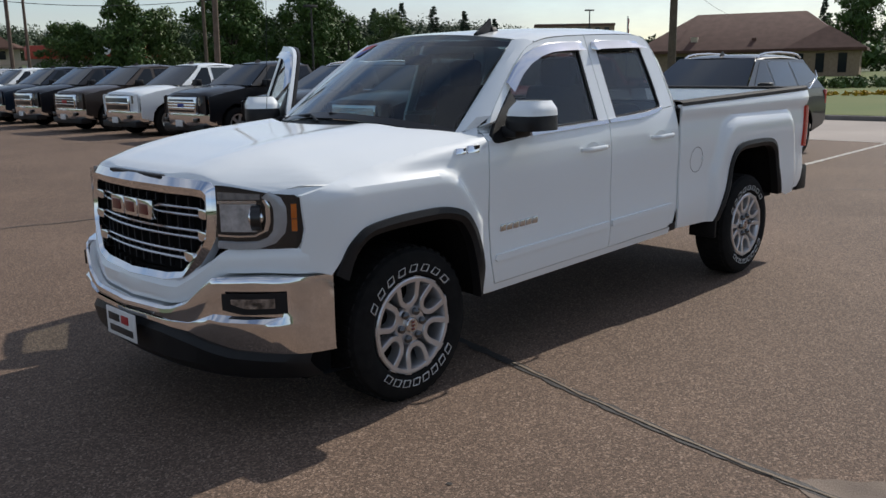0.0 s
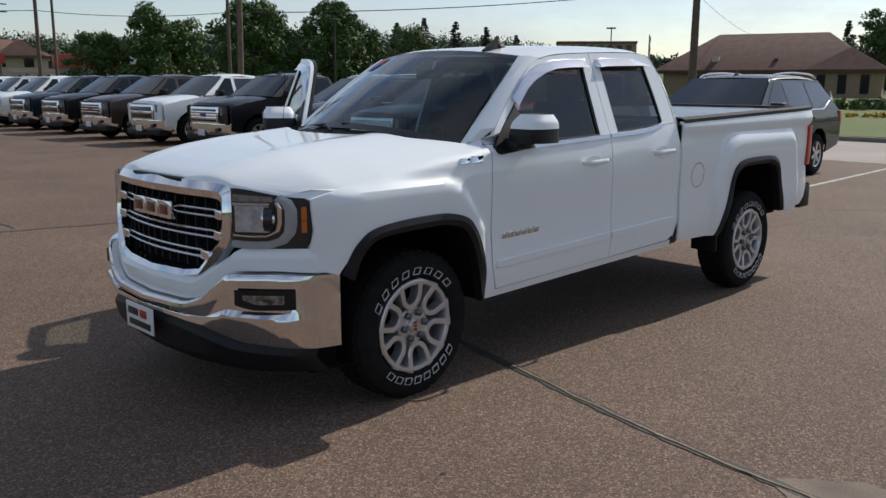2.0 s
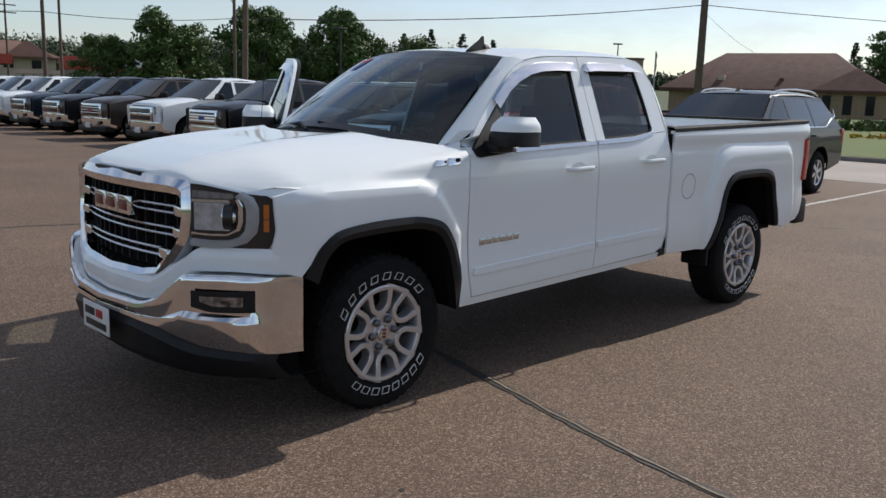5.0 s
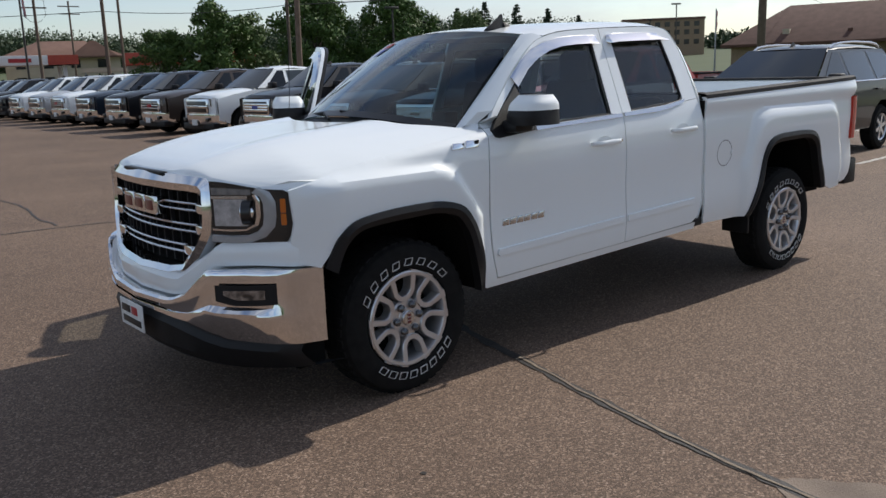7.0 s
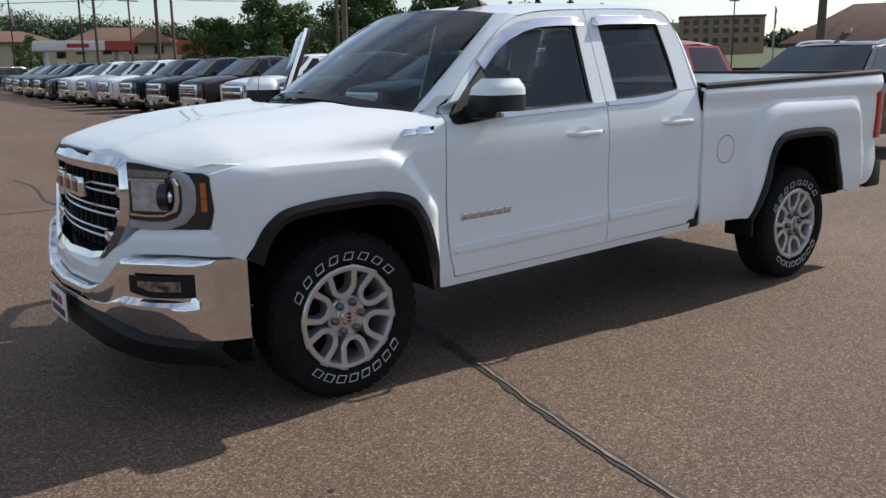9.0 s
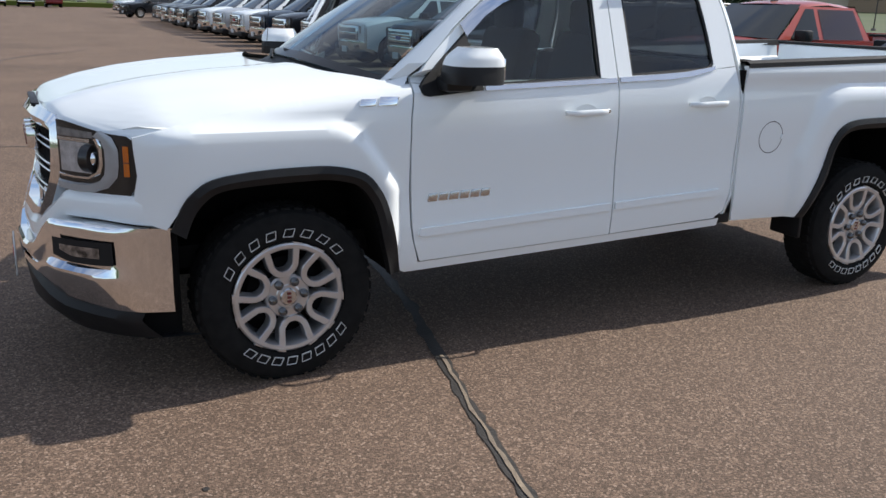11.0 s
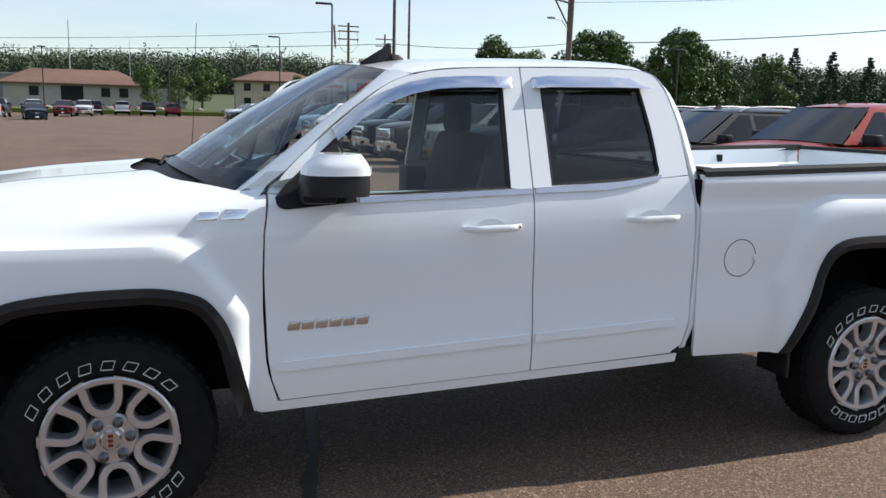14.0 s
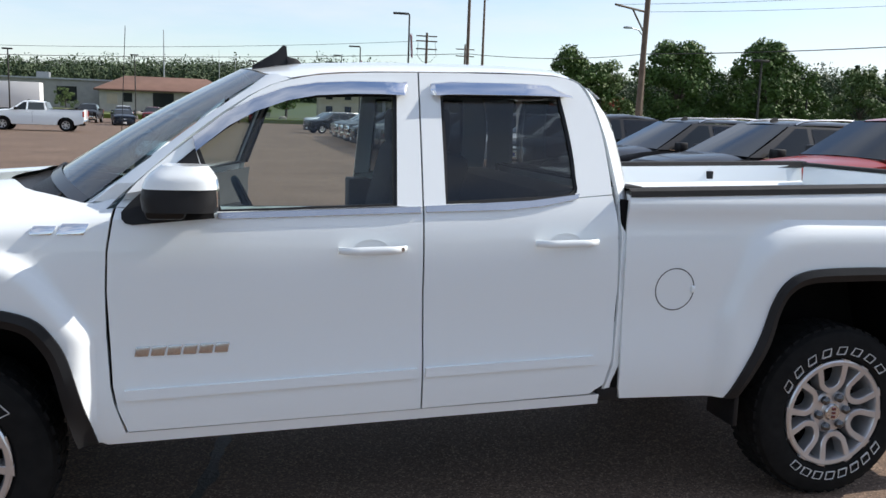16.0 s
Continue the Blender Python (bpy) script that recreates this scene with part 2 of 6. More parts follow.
# ---- mesh helpers ----
def finish(name, bm, mat, angle=32):
    me = bpy.data.meshes.new(name)
    bm.normal_update()
    bm.to_mesh(me)
    bm.free()
    me.materials.append(mat)
    me.polygons.foreach_set("use_smooth", [True] * len(me.polygons))
    me.set_sharp_from_angle(angle=radians(angle))
    return me


def part(name, bm, material, parent, label=""):
    ob = new(name, finish(name, bm, material))
    ob.parent = parent
    if label:
        ob["label"] = label
    return ob


def thing(name, label, category, m=None, group="", kind=""):
    ob = new(name)
    if m is not None:
        ob.matrix_basis = m
    return tagged(ob, label, category, group, kind)


def solid(name, bm, material, label, category, group="", kind=""):
    return tagged(new(name, finish(name, bm, material)), label, category, group, kind)


def bx(bm, x0, x1, y0, y1, z0, z1, bevel=0.0, m=None):
    """A box by its bounds, with rounded edges."""
    r = bmesh.ops.create_cube(bm, size=1.0)
    vs = r["verts"]
    for v in vs:
        v.co = Vector(((x0 + x1) / 2 + v.co.x * (x1 - x0), (y0 + y1) / 2 + v.co.y * (y1 - y0), (z0 + z1) / 2 + v.co.z * (z1 - z0)))
    if bevel:
        es = list({e for v in vs for e in v.link_edges})
        r2 = bmesh.ops.bevel(bm, geom=es, offset=bevel, segments=2, affect="EDGES", profile=0.5)
        vs = list({v for f in r2["faces"] for v in f.verts} | {v for v in vs if v.is_valid})
    if m is not None:
        bmesh.ops.transform(bm, matrix=m, verts=[v for v in vs if v.is_valid])
    return bm


def box(x0, x1, y0, y1, z0, z1, bevel=0.0, m=None):
    return bx(bmesh.new(), x0, x1, y0, y1, z0, z1, bevel, m)


def cyl(bm, a, b, r0, r1=None, seg=12, caps=True):
    """A tapered rod from a to b."""
    a, b = Vector(a), Vector(b)
    d = b - a
    r1 = r0 if r1 is None else r1
    rot = d.to_track_quat("Z", "Y").to_matrix().to_4x4()
    bmesh.ops.create_cone(bm, cap_ends=caps, segments=seg, radius1=r0, radius2=r1, depth=d.length, matrix=Matrix.Translation((a + b) / 2) @ rot)
    return bm


def grid(rows, flip=False, bm=None, closed=False):
    """A skin over rows of points, all of one length."""
    bm = bm or bmesh.new()
    vs = [[bm.verts.new(p) for p in r] for r in rows]
    for i in range(len(vs) - 1):
        n = len(vs[i])
        for j in range(n if closed else n - 1):
            q = (vs[i][j], vs[i][(j + 1) % n], vs[i + 1][(j + 1) % n], vs[i + 1][j])
            if len({id(v) for v in q}) == 4:
                try:
                    bm.faces.new(q[::-1] if flip else q)
                except ValueError:
                    pass
    return bm


def lathe(prof, seg, centre=(0, 0, 0), bm=None):
    """Turns a profile of (radius, y) round the y axis."""
    bm = bm or bmesh.new()
    rows = [[(centre[0] + r * math.cos(a), centre[1] + y, centre[2] + r * math.sin(a)) for a in [2 * math.pi * k / seg for k in range(seg)]] for r, y in prof]
    return grid(rows, bm=bm, closed=True)


def inter(table, x):
    if x <= table[0][0]:
        return table[0][1]
    for (a, p), (b, q) in zip(table, table[1:]):
        if x <= b:
            return p + (q - p) * (x - a) / (b - a)
    return table[-1][1]


def sm(a, b, x):
    t = min(1.0, max(0.0, (x - a) / (b - a)))
    return t * t * (3 - 2 * t)


def panel(outline, fy, s, step=0.06, lip=0.03):
    """A sheet-metal panel: an outline in x and z, bent onto the side y = s * fy(x, z), its rim turned inwards."""
    bm = bmesh.new()
    f = bm.faces.new([bm.verts.new((x, 0, z)) for x, z in outline])
    xs, zs = [p[0] for p in outline], [p[1] for p in outline]
    for ax, lo, hi in ((0, min(xs), max(xs)), (2, min(zs), max(zs))):
        k = math.ceil(lo / step) * step
        while k < hi - 1e-4:
            if k > lo + 1e-4:
                co, no = [0, 0, 0], [0, 0, 0]
                co[ax], no[ax] = k, 1
                bmesh.ops.bisect_plane(bm, geom=bm.verts[:] + bm.edges[:] + bm.faces[:], plane_co=co, plane_no=no, dist=1e-5)
            k += step
    bmesh.ops.triangulate(bm, faces=[f for f in bm.faces if len(f.verts) > 4])
    for v in bm.verts:
        v.co.y = s * fy(v.co.x, v.co.z)
    bm.normal_update()
    if sum(f.normal.y for f in bm.faces) * s < 0:
        bmesh.ops.reverse_faces(bm, faces=bm.faces[:])
    if lip:
        es = [e for e in bm.edges if e.is_boundary]
        r = bmesh.ops.extrude_edge_only(bm, edges=es)
        for v in (g for g in r["geom"] if isinstance(g, bmesh.types.BMVert)):
            v.co.y -= s * lip
        bmesh.ops.recalc_face_normals(bm, faces=bm.faces[:])
        bm.normal_update()
        side = [f for f in bm.faces if abs(f.normal.y) > 0.8]
        if sum(f.normal.y for f in side) * s < 0:
            bmesh.ops.reverse_faces(bm, faces=bm.faces[:])
    return bm


def tube(points, r, seg=6, bm=None):
    """A round bar along points."""
    bm = bm or bmesh.new()
    pts = [Vector(p) for p in points]
    rows = []
    for i, p in enumerate(pts):
        d = (pts[min(i + 1, len(pts) - 1)] - pts[max(i - 1, 0)]).normalized()
        u = d.cross(Vector((0, 0, 1)) if abs(d.z) < 0.9 else Vector((1, 0, 0))).normalized()
        w = d.cross(u)
        rows.append([p + r * (math.cos(a) * u + math.sin(a) * w) for a in [2 * math.pi * k / seg for k in range(seg)]])
    return grid(rows, bm=bm, closed=True)


# ---- the white pickup ----
RAKE = 0.026
WIDTH = [(0.40, 0.915), (0.47, 0.938), (0.55, 0.950), (0.64, 0.955), (0.72, 0.952), (0.80, 0.949), (0.88, 0.9505), (0.96, 0.955), (1.04, 0.957), (1.10, 0.9555), (1.16, 0.951), (1.22, 0.943), (1.29, 0.929)]


def smin(a, b, k=0.06):
    """The lesser of two lengths, with a rounded changeover."""
    h = max(0.0, k - abs(a - b)) / k
    return min(a, b) - h * h * k / 4


def shoulder(x):
    """Height at which the wing turns over to the bonnet."""
    return inter([(-0.65, 1.085), (-0.45, 1.145), (-0.2, 1.195), (0.1, 1.235), (0.33, 1.262), (0.6, 1.295)], x)


def ramp(t):
    """A step with a crisp foot and a round shoulder."""
    t = min(1.0, max(0.0, t))
    return 0.35 * t * t * (3 - 2 * t) + 0.65 * (1 - (1 - t) ** 2) * sm(0.0, 0.6, t)


def soft_width(z):
    """The width table, rounded over at its knots."""
    return (inter(WIDTH, z - 0.025) + 2 * inter(WIDTH, z) + inter(WIDTH, z + 0.025)) / 4


def side_y(x, z):
    """Half width of the body at a point of its side."""
    zz = z - RAKE * (x - 0.8)
    y = soft_width(zz) if zz < 1.27 else 0.932 - 0.40 * (zz - 1.27)
    if x < 0.62:
        edge = smin(1.165 - z, 0.75 * ((0.535 - x) - 0.75 * max(0.0, z - 0.85)), 0.09)
        y += 0.046 * ramp(edge / 0.06) * sm(-0.66, -0.44, x)
        top = shoulder(x)
        if z > top - 0.055:
            y -= 0.04 * ((z - top + 0.055) / 0.055) ** 2 * sm(-0.62, -0.42, x)
        if x < -0.38:
            y -= 1.0 * (-0.38 - x) ** 2 + 0.1 * (-0.38 - x)
    elif x > 2.56:
        edge = smin(smin(1.285 - z, 0.8 * ((x - 2.985) - 0.42 * max(0.0, z - 0.85)), 0.16), (4.5 - x) - 0.3 * max(0.0, z - 0.85), 0.12)
        y += 0.042 * ramp(edge / 0.085)
        if z > 1.25:
            y += 0.036 * sm(1.25, 1.36, z)
        if x > 4.5:
            y -= 0.4 * (x - 4.5) ** 2
    return y


ARCH_F = [(-0.485, 0.735), (-0.45, 0.82), (-0.405, 0.885), (-0.32, 0.94), (-0.14, 0.965), (0.06, 0.972), (0.2, 0.966), (0.33, 0.93), (0.40, 0.86), (0.445, 0.77), (0.49, 0.60), (0.53, 0.445)]
ARCH_R = [(3.06, 0.50), (3.14, 0.66), (3.20, 0.79), (3.245, 0.93), (3.30, 1.015), (3.40, 1.06), (3.60, 1.072), (3.86, 1.068), (3.98, 1.035), (4.05, 0.96), (4.10, 0.80), (4.18, 0.60)]


def smooth_line(pts, n=4):
    """A smooth line through the points, n steps to each span."""
    out = []
    for i in range(len(pts) - 1):
        p0, p1, p2, p3 = (pts[max(0, min(len(pts) - 1, k))] for k in (i - 1, i, i + 1, i + 2))
        for j in range(n):
            t = j / n
            out.append(tuple(0.5 * (2 * b + (c - a) * t + (2 * a - 5 * b + 4 * c - d) * t ** 2 + (3 * b - a - 3 * c + d) * t ** 3) for a, b, c, d in zip(p0, p1, p2, p3)))
    return out + [pts[-1]]


ARCH_F = smooth_line(ARCH_F)
ARCH_R = smooth_line(ARCH_R)
OUTER = [(0.585, 1.315), (0.70, 1.42), (0.87, 1.572), (1.08, 1.722), (1.22, 1.782), (1.40, 1.815), (1.72, 1.832), (2.0, 1.842), (2.2, 1.845), (2.36, 1.835), (2.44, 1.775), (2.49, 1.62), (2.512, 1.48), (2.525, 1.37)]
OUTER = smooth_line(OUTER)


def smooth_inter(table, x):
    d = 0.012
    return (inter(table, x - d) + 2 * inter(table, x) + inter(table, x + d)) / 4


def bumper_x(y):
    return smooth_inter([(0, -1.03), (0.3, -1.015), (0.5, -0.975), (0.6, -0.942), (0.703, -0.89), (0.8, -0.808), (0.86, -0.745), (0.897, -0.692), (0.925, -0.62), (0.94, -0.545), (0.95, -0.462)], abs(y))


def nose_x(y):
    """Plan line of the lamps and the painted fascia."""
    return smooth_inter([(0, -0.985), (0.3, -0.97), (0.5, -0.92), (0.6, -0.872), (0.66, -0.836), (0.72, -0.79), (0.78, -0.737), (0.83, -0.683), (0.87, -0.630), (0.89, -0.60), (0.905, -0.572), (0.92, -0.54), (0.94, -0.47)], abs(y))


def lamp_top(y):
    return 1.150 - 0.044 * sm(0.62, 0.88, abs(y))


def grille_x(y):
    return -0.935 + 0.095 * (abs(y) / 0.62) ** 2


def inset(line, d, centre):
    """The line moved towards a centre by d."""
    return [(x + d * (centre[0] - x) / math.hypot(centre[0] - x, centre[1] - z), z + d * (centre[1] - z) / math.hypot(centre[0] - x, centre[1] - z)) for x, z in line]


def arch_trim(line, centre, s):
    inner = inset(line, 0.062, centre)
    rows = []
    for (x, z), (xi, zi) in zip(line, inner):
        y, yi = side_y(x, z), side_y(xi, zi)
        xm, zm = (x + xi) / 2, (z + zi) / 2
        rows.append([(x, s * (y - 0.004), z), (x, s * (y + 0.012), z), (xm, s * (y + 0.02), zm), (xi, s * (yi + 0.008), zi), (xi, s * (yi - 0.05), zi)])
    return grid(rows, flip=s > 0)


def wheel_well(line, centre, s):
    inner = inset(line, 0.05, centre)
    rows = [[(x, s * (side_y(x, z) - 0.045), z) for x, z in inner], [(x, s * 0.5, z) for x, z in inner]]
    bm = grid(rows)
    bm.faces.new([bm.verts.new((x, s * 0.5, z)) for x, z in inner])
    return bm


def hood_front(y):
    a = abs(y)
    return -0.905 + 0.058 * (a / 0.62) ** 2 if a < 0.62 else nose_x(a) + 0.008 + 0.004 * sm(0.62, 0.66, a)


def hood_z(x, y):
    c = inter([(-0.90, 1.172), (-0.83, 1.207), (-0.7, 1.243), (-0.5, 1.283), (-0.28, 1.313), (0.2, 1.352), (0.45, 1.368)], x)
    zf = shoulder(x)
    yf = side_y(x, zf)
    a = abs(y)
    t = min(1.0, max(0.0, (a - 0.40) / (yf - 0.40)))
    ridge = 0.010 * sm(0.30, 0.44, a) * (1 - sm(0.46, 0.66, a)) * sm(-0.9, -0.6, x)
    z = c - (c - zf) * (0.25 * t + 0.75 * t ** 2.6) + ridge
    d = max(0.0, x - hood_front(y))
    low = smin(z, lamp_top(a) + 0.006 + 1.1 * d, 0.05)
    return z + (low - z) * sm(0.55, 0.64, a)


def hood_back(y):
    a = abs(y)
    return 0.10 + 0.16 * (a / 0.62) ** 2 if a < 0.62 else 0.26 + 0.32 * ((a - 0.62) / 0.28)


SHIELD_B = lambda y: (0.26 + 0.20 * (abs(y) / 0.78) ** 2, y, 1.365 - 0.075 * (abs(y) / 0.78) ** 2)
SHIELD_T = lambda y: (1.045 + 0.085 * (abs(y) / 0.62) ** 2, y, 1.838 - 0.04 * (abs(y) / 0.62) ** 2)


def build_wheel(name, cx, cz, s, parent, front):
    """A tyre with raised white sidewall marks on a ten-opening alloy rim with six nuts."""
    wh = new(name)
    wh.parent = parent
    yo = s * 0.965
    S = lambda y: yo - s * y
    R = 0.392
    prof = [(0.245, 0.03), (0.262, 0.012), (0.30, 0.003), (0.345, 0.006), (0.375, 0.022), (0.388, 0.045), (R, 0.07), (R, 0.20), (0.386, 0.232), (0.35, 0.262), (0.26, 0.262)]
    bm = lathe([(r, S(y)) for r, y in prof], 72, (cx, 0, cz))
    tyre = part("tyre", bm, M["rubber"], wh)
    bm = bmesh.new()
    for k in range(44):
        a = 2 * math.pi * k / 44
        for off, y0, y1, w in ((0.0, 0.042, 0.085, 0.034), (0.5, 0.092, 0.165, 0.036), (0.0, 0.172, 0.225, 0.034)):
            aa = a + off * 2 * math.pi / 44
            m = Matrix.Translation((cx, 0, cz)) @ Matrix.Rotation(-aa, 4, "Y")
            bx(bm, R - 0.03, R + 0.004, min(S(y0), S(y1)), max(S(y0), S(y1)), -w / 2, w / 2, 0, m)
    tagged(part("tread", bm, M["rubber"], tyre), kind="stuff")
    # white outlined marks on the sidewall, upper and lower arc
    spans = [(math.radians(97 + 62 - 124 * (i + 0.5) / 8), 1) for i in range(8)] + [(math.radians(277 - 52 + 104 * (i + 0.5) / 8), 1) for i in range(8)]
    for a, _ in spans:
        bm = bmesh.new()
        for q in range(4):
            lean = Matrix.Identity(4)
            lean[2][0] = s * 0.28
            m = Matrix.Translation((cx, 0, cz)) @ Matrix.Rotation(-a, 4, "Y") @ Matrix.Translation((0, 0, -s * 0.085)) @ lean
            b0 = [(0.276, 0.2782, -0.022, 0.022), (0.3098, 0.312, -0.022, 0.022), (0.276, 0.312, -0.022, -0.0198), (0.276, 0.312, 0.0198, 0.022)][q]
            y0, y1 = sorted((S(0.008), S(-0.0005)))
            bx(bm, b0[0], b0[1], y0, y1, b0[2], b0[3], 0, m)
        part("sidewall_mark", bm, M["print_white"], tyre, "white outlined mark")
    # rim
    bm = lathe([(r, S(y)) for r, y in [(0.244, 0.05), (0.247, 0.012), (0.240, 0.006), (0.224, 0.008), (0.217, 0.02), (0.214, 0.07), (0.205, 0.20)]], 72, (cx, 0, cz))
    # six U-shaped loops with flat machined faces
    side = [(0.240, 0.074, 0.010, 0.022), (0.228, 0.069, 0.009, 0.0175), (0.205, 0.0635, 0.010, 0.0155), (0.165, 0.057, 0.014, 0.0145), (0.138, 0.051, 0.018, 0.0145), (0.118, 0.036, 0.021, 0.0145), (0.106, 0.017, 0.023, 0.0145)]
    loop = side + [(0.1045, 0.0, 0.023, 0.0145)] + [(r, -o, d, w) for r, o, d, w in side[::-1]]
    for k in range(6):
        a = radians(98) + k * math.pi / 3
        c, sn = math.cos(a), math.sin(a)
        rows = []
        for i, (r, o, d, w) in enumerate(loop):
            p, q = loop[max(i - 1, 0)], loop[min(i + 1, len(loop) - 1)]
            t = Vector((q[0] - p[0], q[1] - p[1])).normalized()
            pts = []
            for e, y in ((-w * 1.25, d + 0.06), (-w, d + 0.004), (-w + 0.003, d), (w - 0.003, d), (w, d + 0.004), (w * 1.25, d + 0.06)):
                rr, oo = r - t.y * e, o + t.x * e
                pts.append((cx + rr * c - oo * sn, S(y), cz + rr * sn + oo * c))
            rows.append(pts)
        grid(rows, flip=s < 0, bm=bm)
    lathe([(0.0, S(0.028)), (0.052, S(0.028)), (0.056, S(0.031)), (0.092, S(0.031)), (0.100, S(0.040)), (0.102, S(0.08))], 32, (cx, 0, cz), bm)
    rim = part("rim", bm, M["alloy"], wh, "silver alloy rim with six looped spokes")
    bm = lathe([(0.0, S(0.014)), (0.034, S(0.015)), (0.039, S(0.02)), (0.04, S(0.03))], 24, (cx, 0, cz))
    part("hub_cap", bm, M["chrome_dull"], rim)
    bm = bmesh.new()
    for k in (-1, 0, 1):
        bx(bm, cx - 0.009, cx + 0.009, min(S(0.0115), S(0.016)), max(S(0.0115), S(0.016)), cz + k * 0.018 - 0.006, cz + k * 0.018 + 0.006)
    part("emblem", bm, M["badge_red"], rim)
    for k in range(6):
        a = radians(127) + k * math.pi / 3
        x, z = cx + 0.071 * math.cos(a), cz + 0.072 * math.sin(a)
        bm = bmesh.new()
        lathe([(0.0, S(0.0)), (0.009, S(0.002)), (0.014, S(0.008)), (0.0195, S(0.014)), (0.0195, S(0.035))], 14, (x, 0, z), bm)
        part("wheel_nut", bm, M["nut"], rim)
    # Disc and shield coloured near-black: shade of the rim recess put into colour.
    bm = lathe([(0.0, S(0.10)), (0.165, S(0.10)), (0.165, S(0.13)), (0.0, S(0.13))], 40, (cx, 0, cz))
    part("brake_disc", bm, M["dark"], wh)
    bm = lathe([(0.0, S(0.145)), (0.215, S(0.145)), (0.215, S(0.2))], 32, (cx, 0, cz))
    part("brake_shield", bm, M["dark"], wh)
    return wh


def ring(outer, inner, s, depth=0.025, out=0.0):
    """A frame between two outlines of equal length on the body side."""
    rows = [[(x, s * (side_y(x, z) + out - depth), z) for x, z in outer], [(x, s * (side_y(x, z) + out), z) for x, z in outer], [(x, s * (side_y(x, z) + out), z) for x, z in inner], [(x, s * (side_y(x, z) + out - depth), z) for x, z in inner]]
    return grid(rows, closed=True, flip=s < 0)


def pane(outline, s, drop=0.014):
    bm = panel(outline, lambda x, z: side_y(x, z) - drop, s, 0.15, 0)
    return bm


def door_local(bm, hinge):
    """Turns geometry of a closed passenger door into its open place."""
    if hinge is not None:
        bmesh.ops.transform(bm, matrix=hinge, verts=bm.verts[:])
    return bm


GLASS_F = [(0.95, 1.288), (0.872, 1.514), (1.085, 1.672), (1.25, 1.722), (1.43, 1.733), (1.632, 1.738), (1.622, 1.52), (1.612, 1.316)]
FRAME_F = [(0.60, 1.30), (0.72, 1.435), (1.06, 1.703), (1.225, 1.779), (1.42, 1.811), (1.720, 1.827), (1.715, 1.52), (1.710, 1.312)]
GLASS_R = [(1.803, 1.324), (1.806, 1.52), (1.808, 1.745), (2.10, 1.752), (2.318, 1.757), (2.345, 1.58), (2.352, 1.44), (2.335, 1.362), (2.15, 1.34)]
FRAME_R = [(1.717, 1.315), (1.722, 1.52), (1.727, 1.828), (2.12, 1.839), (2.352, 1.832), (2.434, 1.771), (2.486, 1.61), (2.505, 1.37), (2.15, 1.338)]


def refine(pts, a, b, n=4):
    """The outline in finer steps, rounded between its points a and b."""
    out = []
    for i in range(len(pts) - 1):
        lo, hi = max(i - 1, a), min(i + 2, b)
        if a <= i < b:
            p = [pts[lo], pts[i], pts[i + 1], pts[hi]]
            out += smooth_line(p, n)[n:2 * n] if lo < i else smooth_line(p[1:], n)[:n]
        else:
            out += [tuple(u + (v - u) * k / n for u, v in zip(pts[i], pts[i + 1])) for k in range(n)]
    return out + [pts[-1]]


GLASS_F, FRAME_F = refine(GLASS_F, 1, 5), refine(FRAME_F, 0, 5)
GLASS_R, FRAME_R = refine(GLASS_R, 4, 8), refine(FRAME_R, 2, 7)


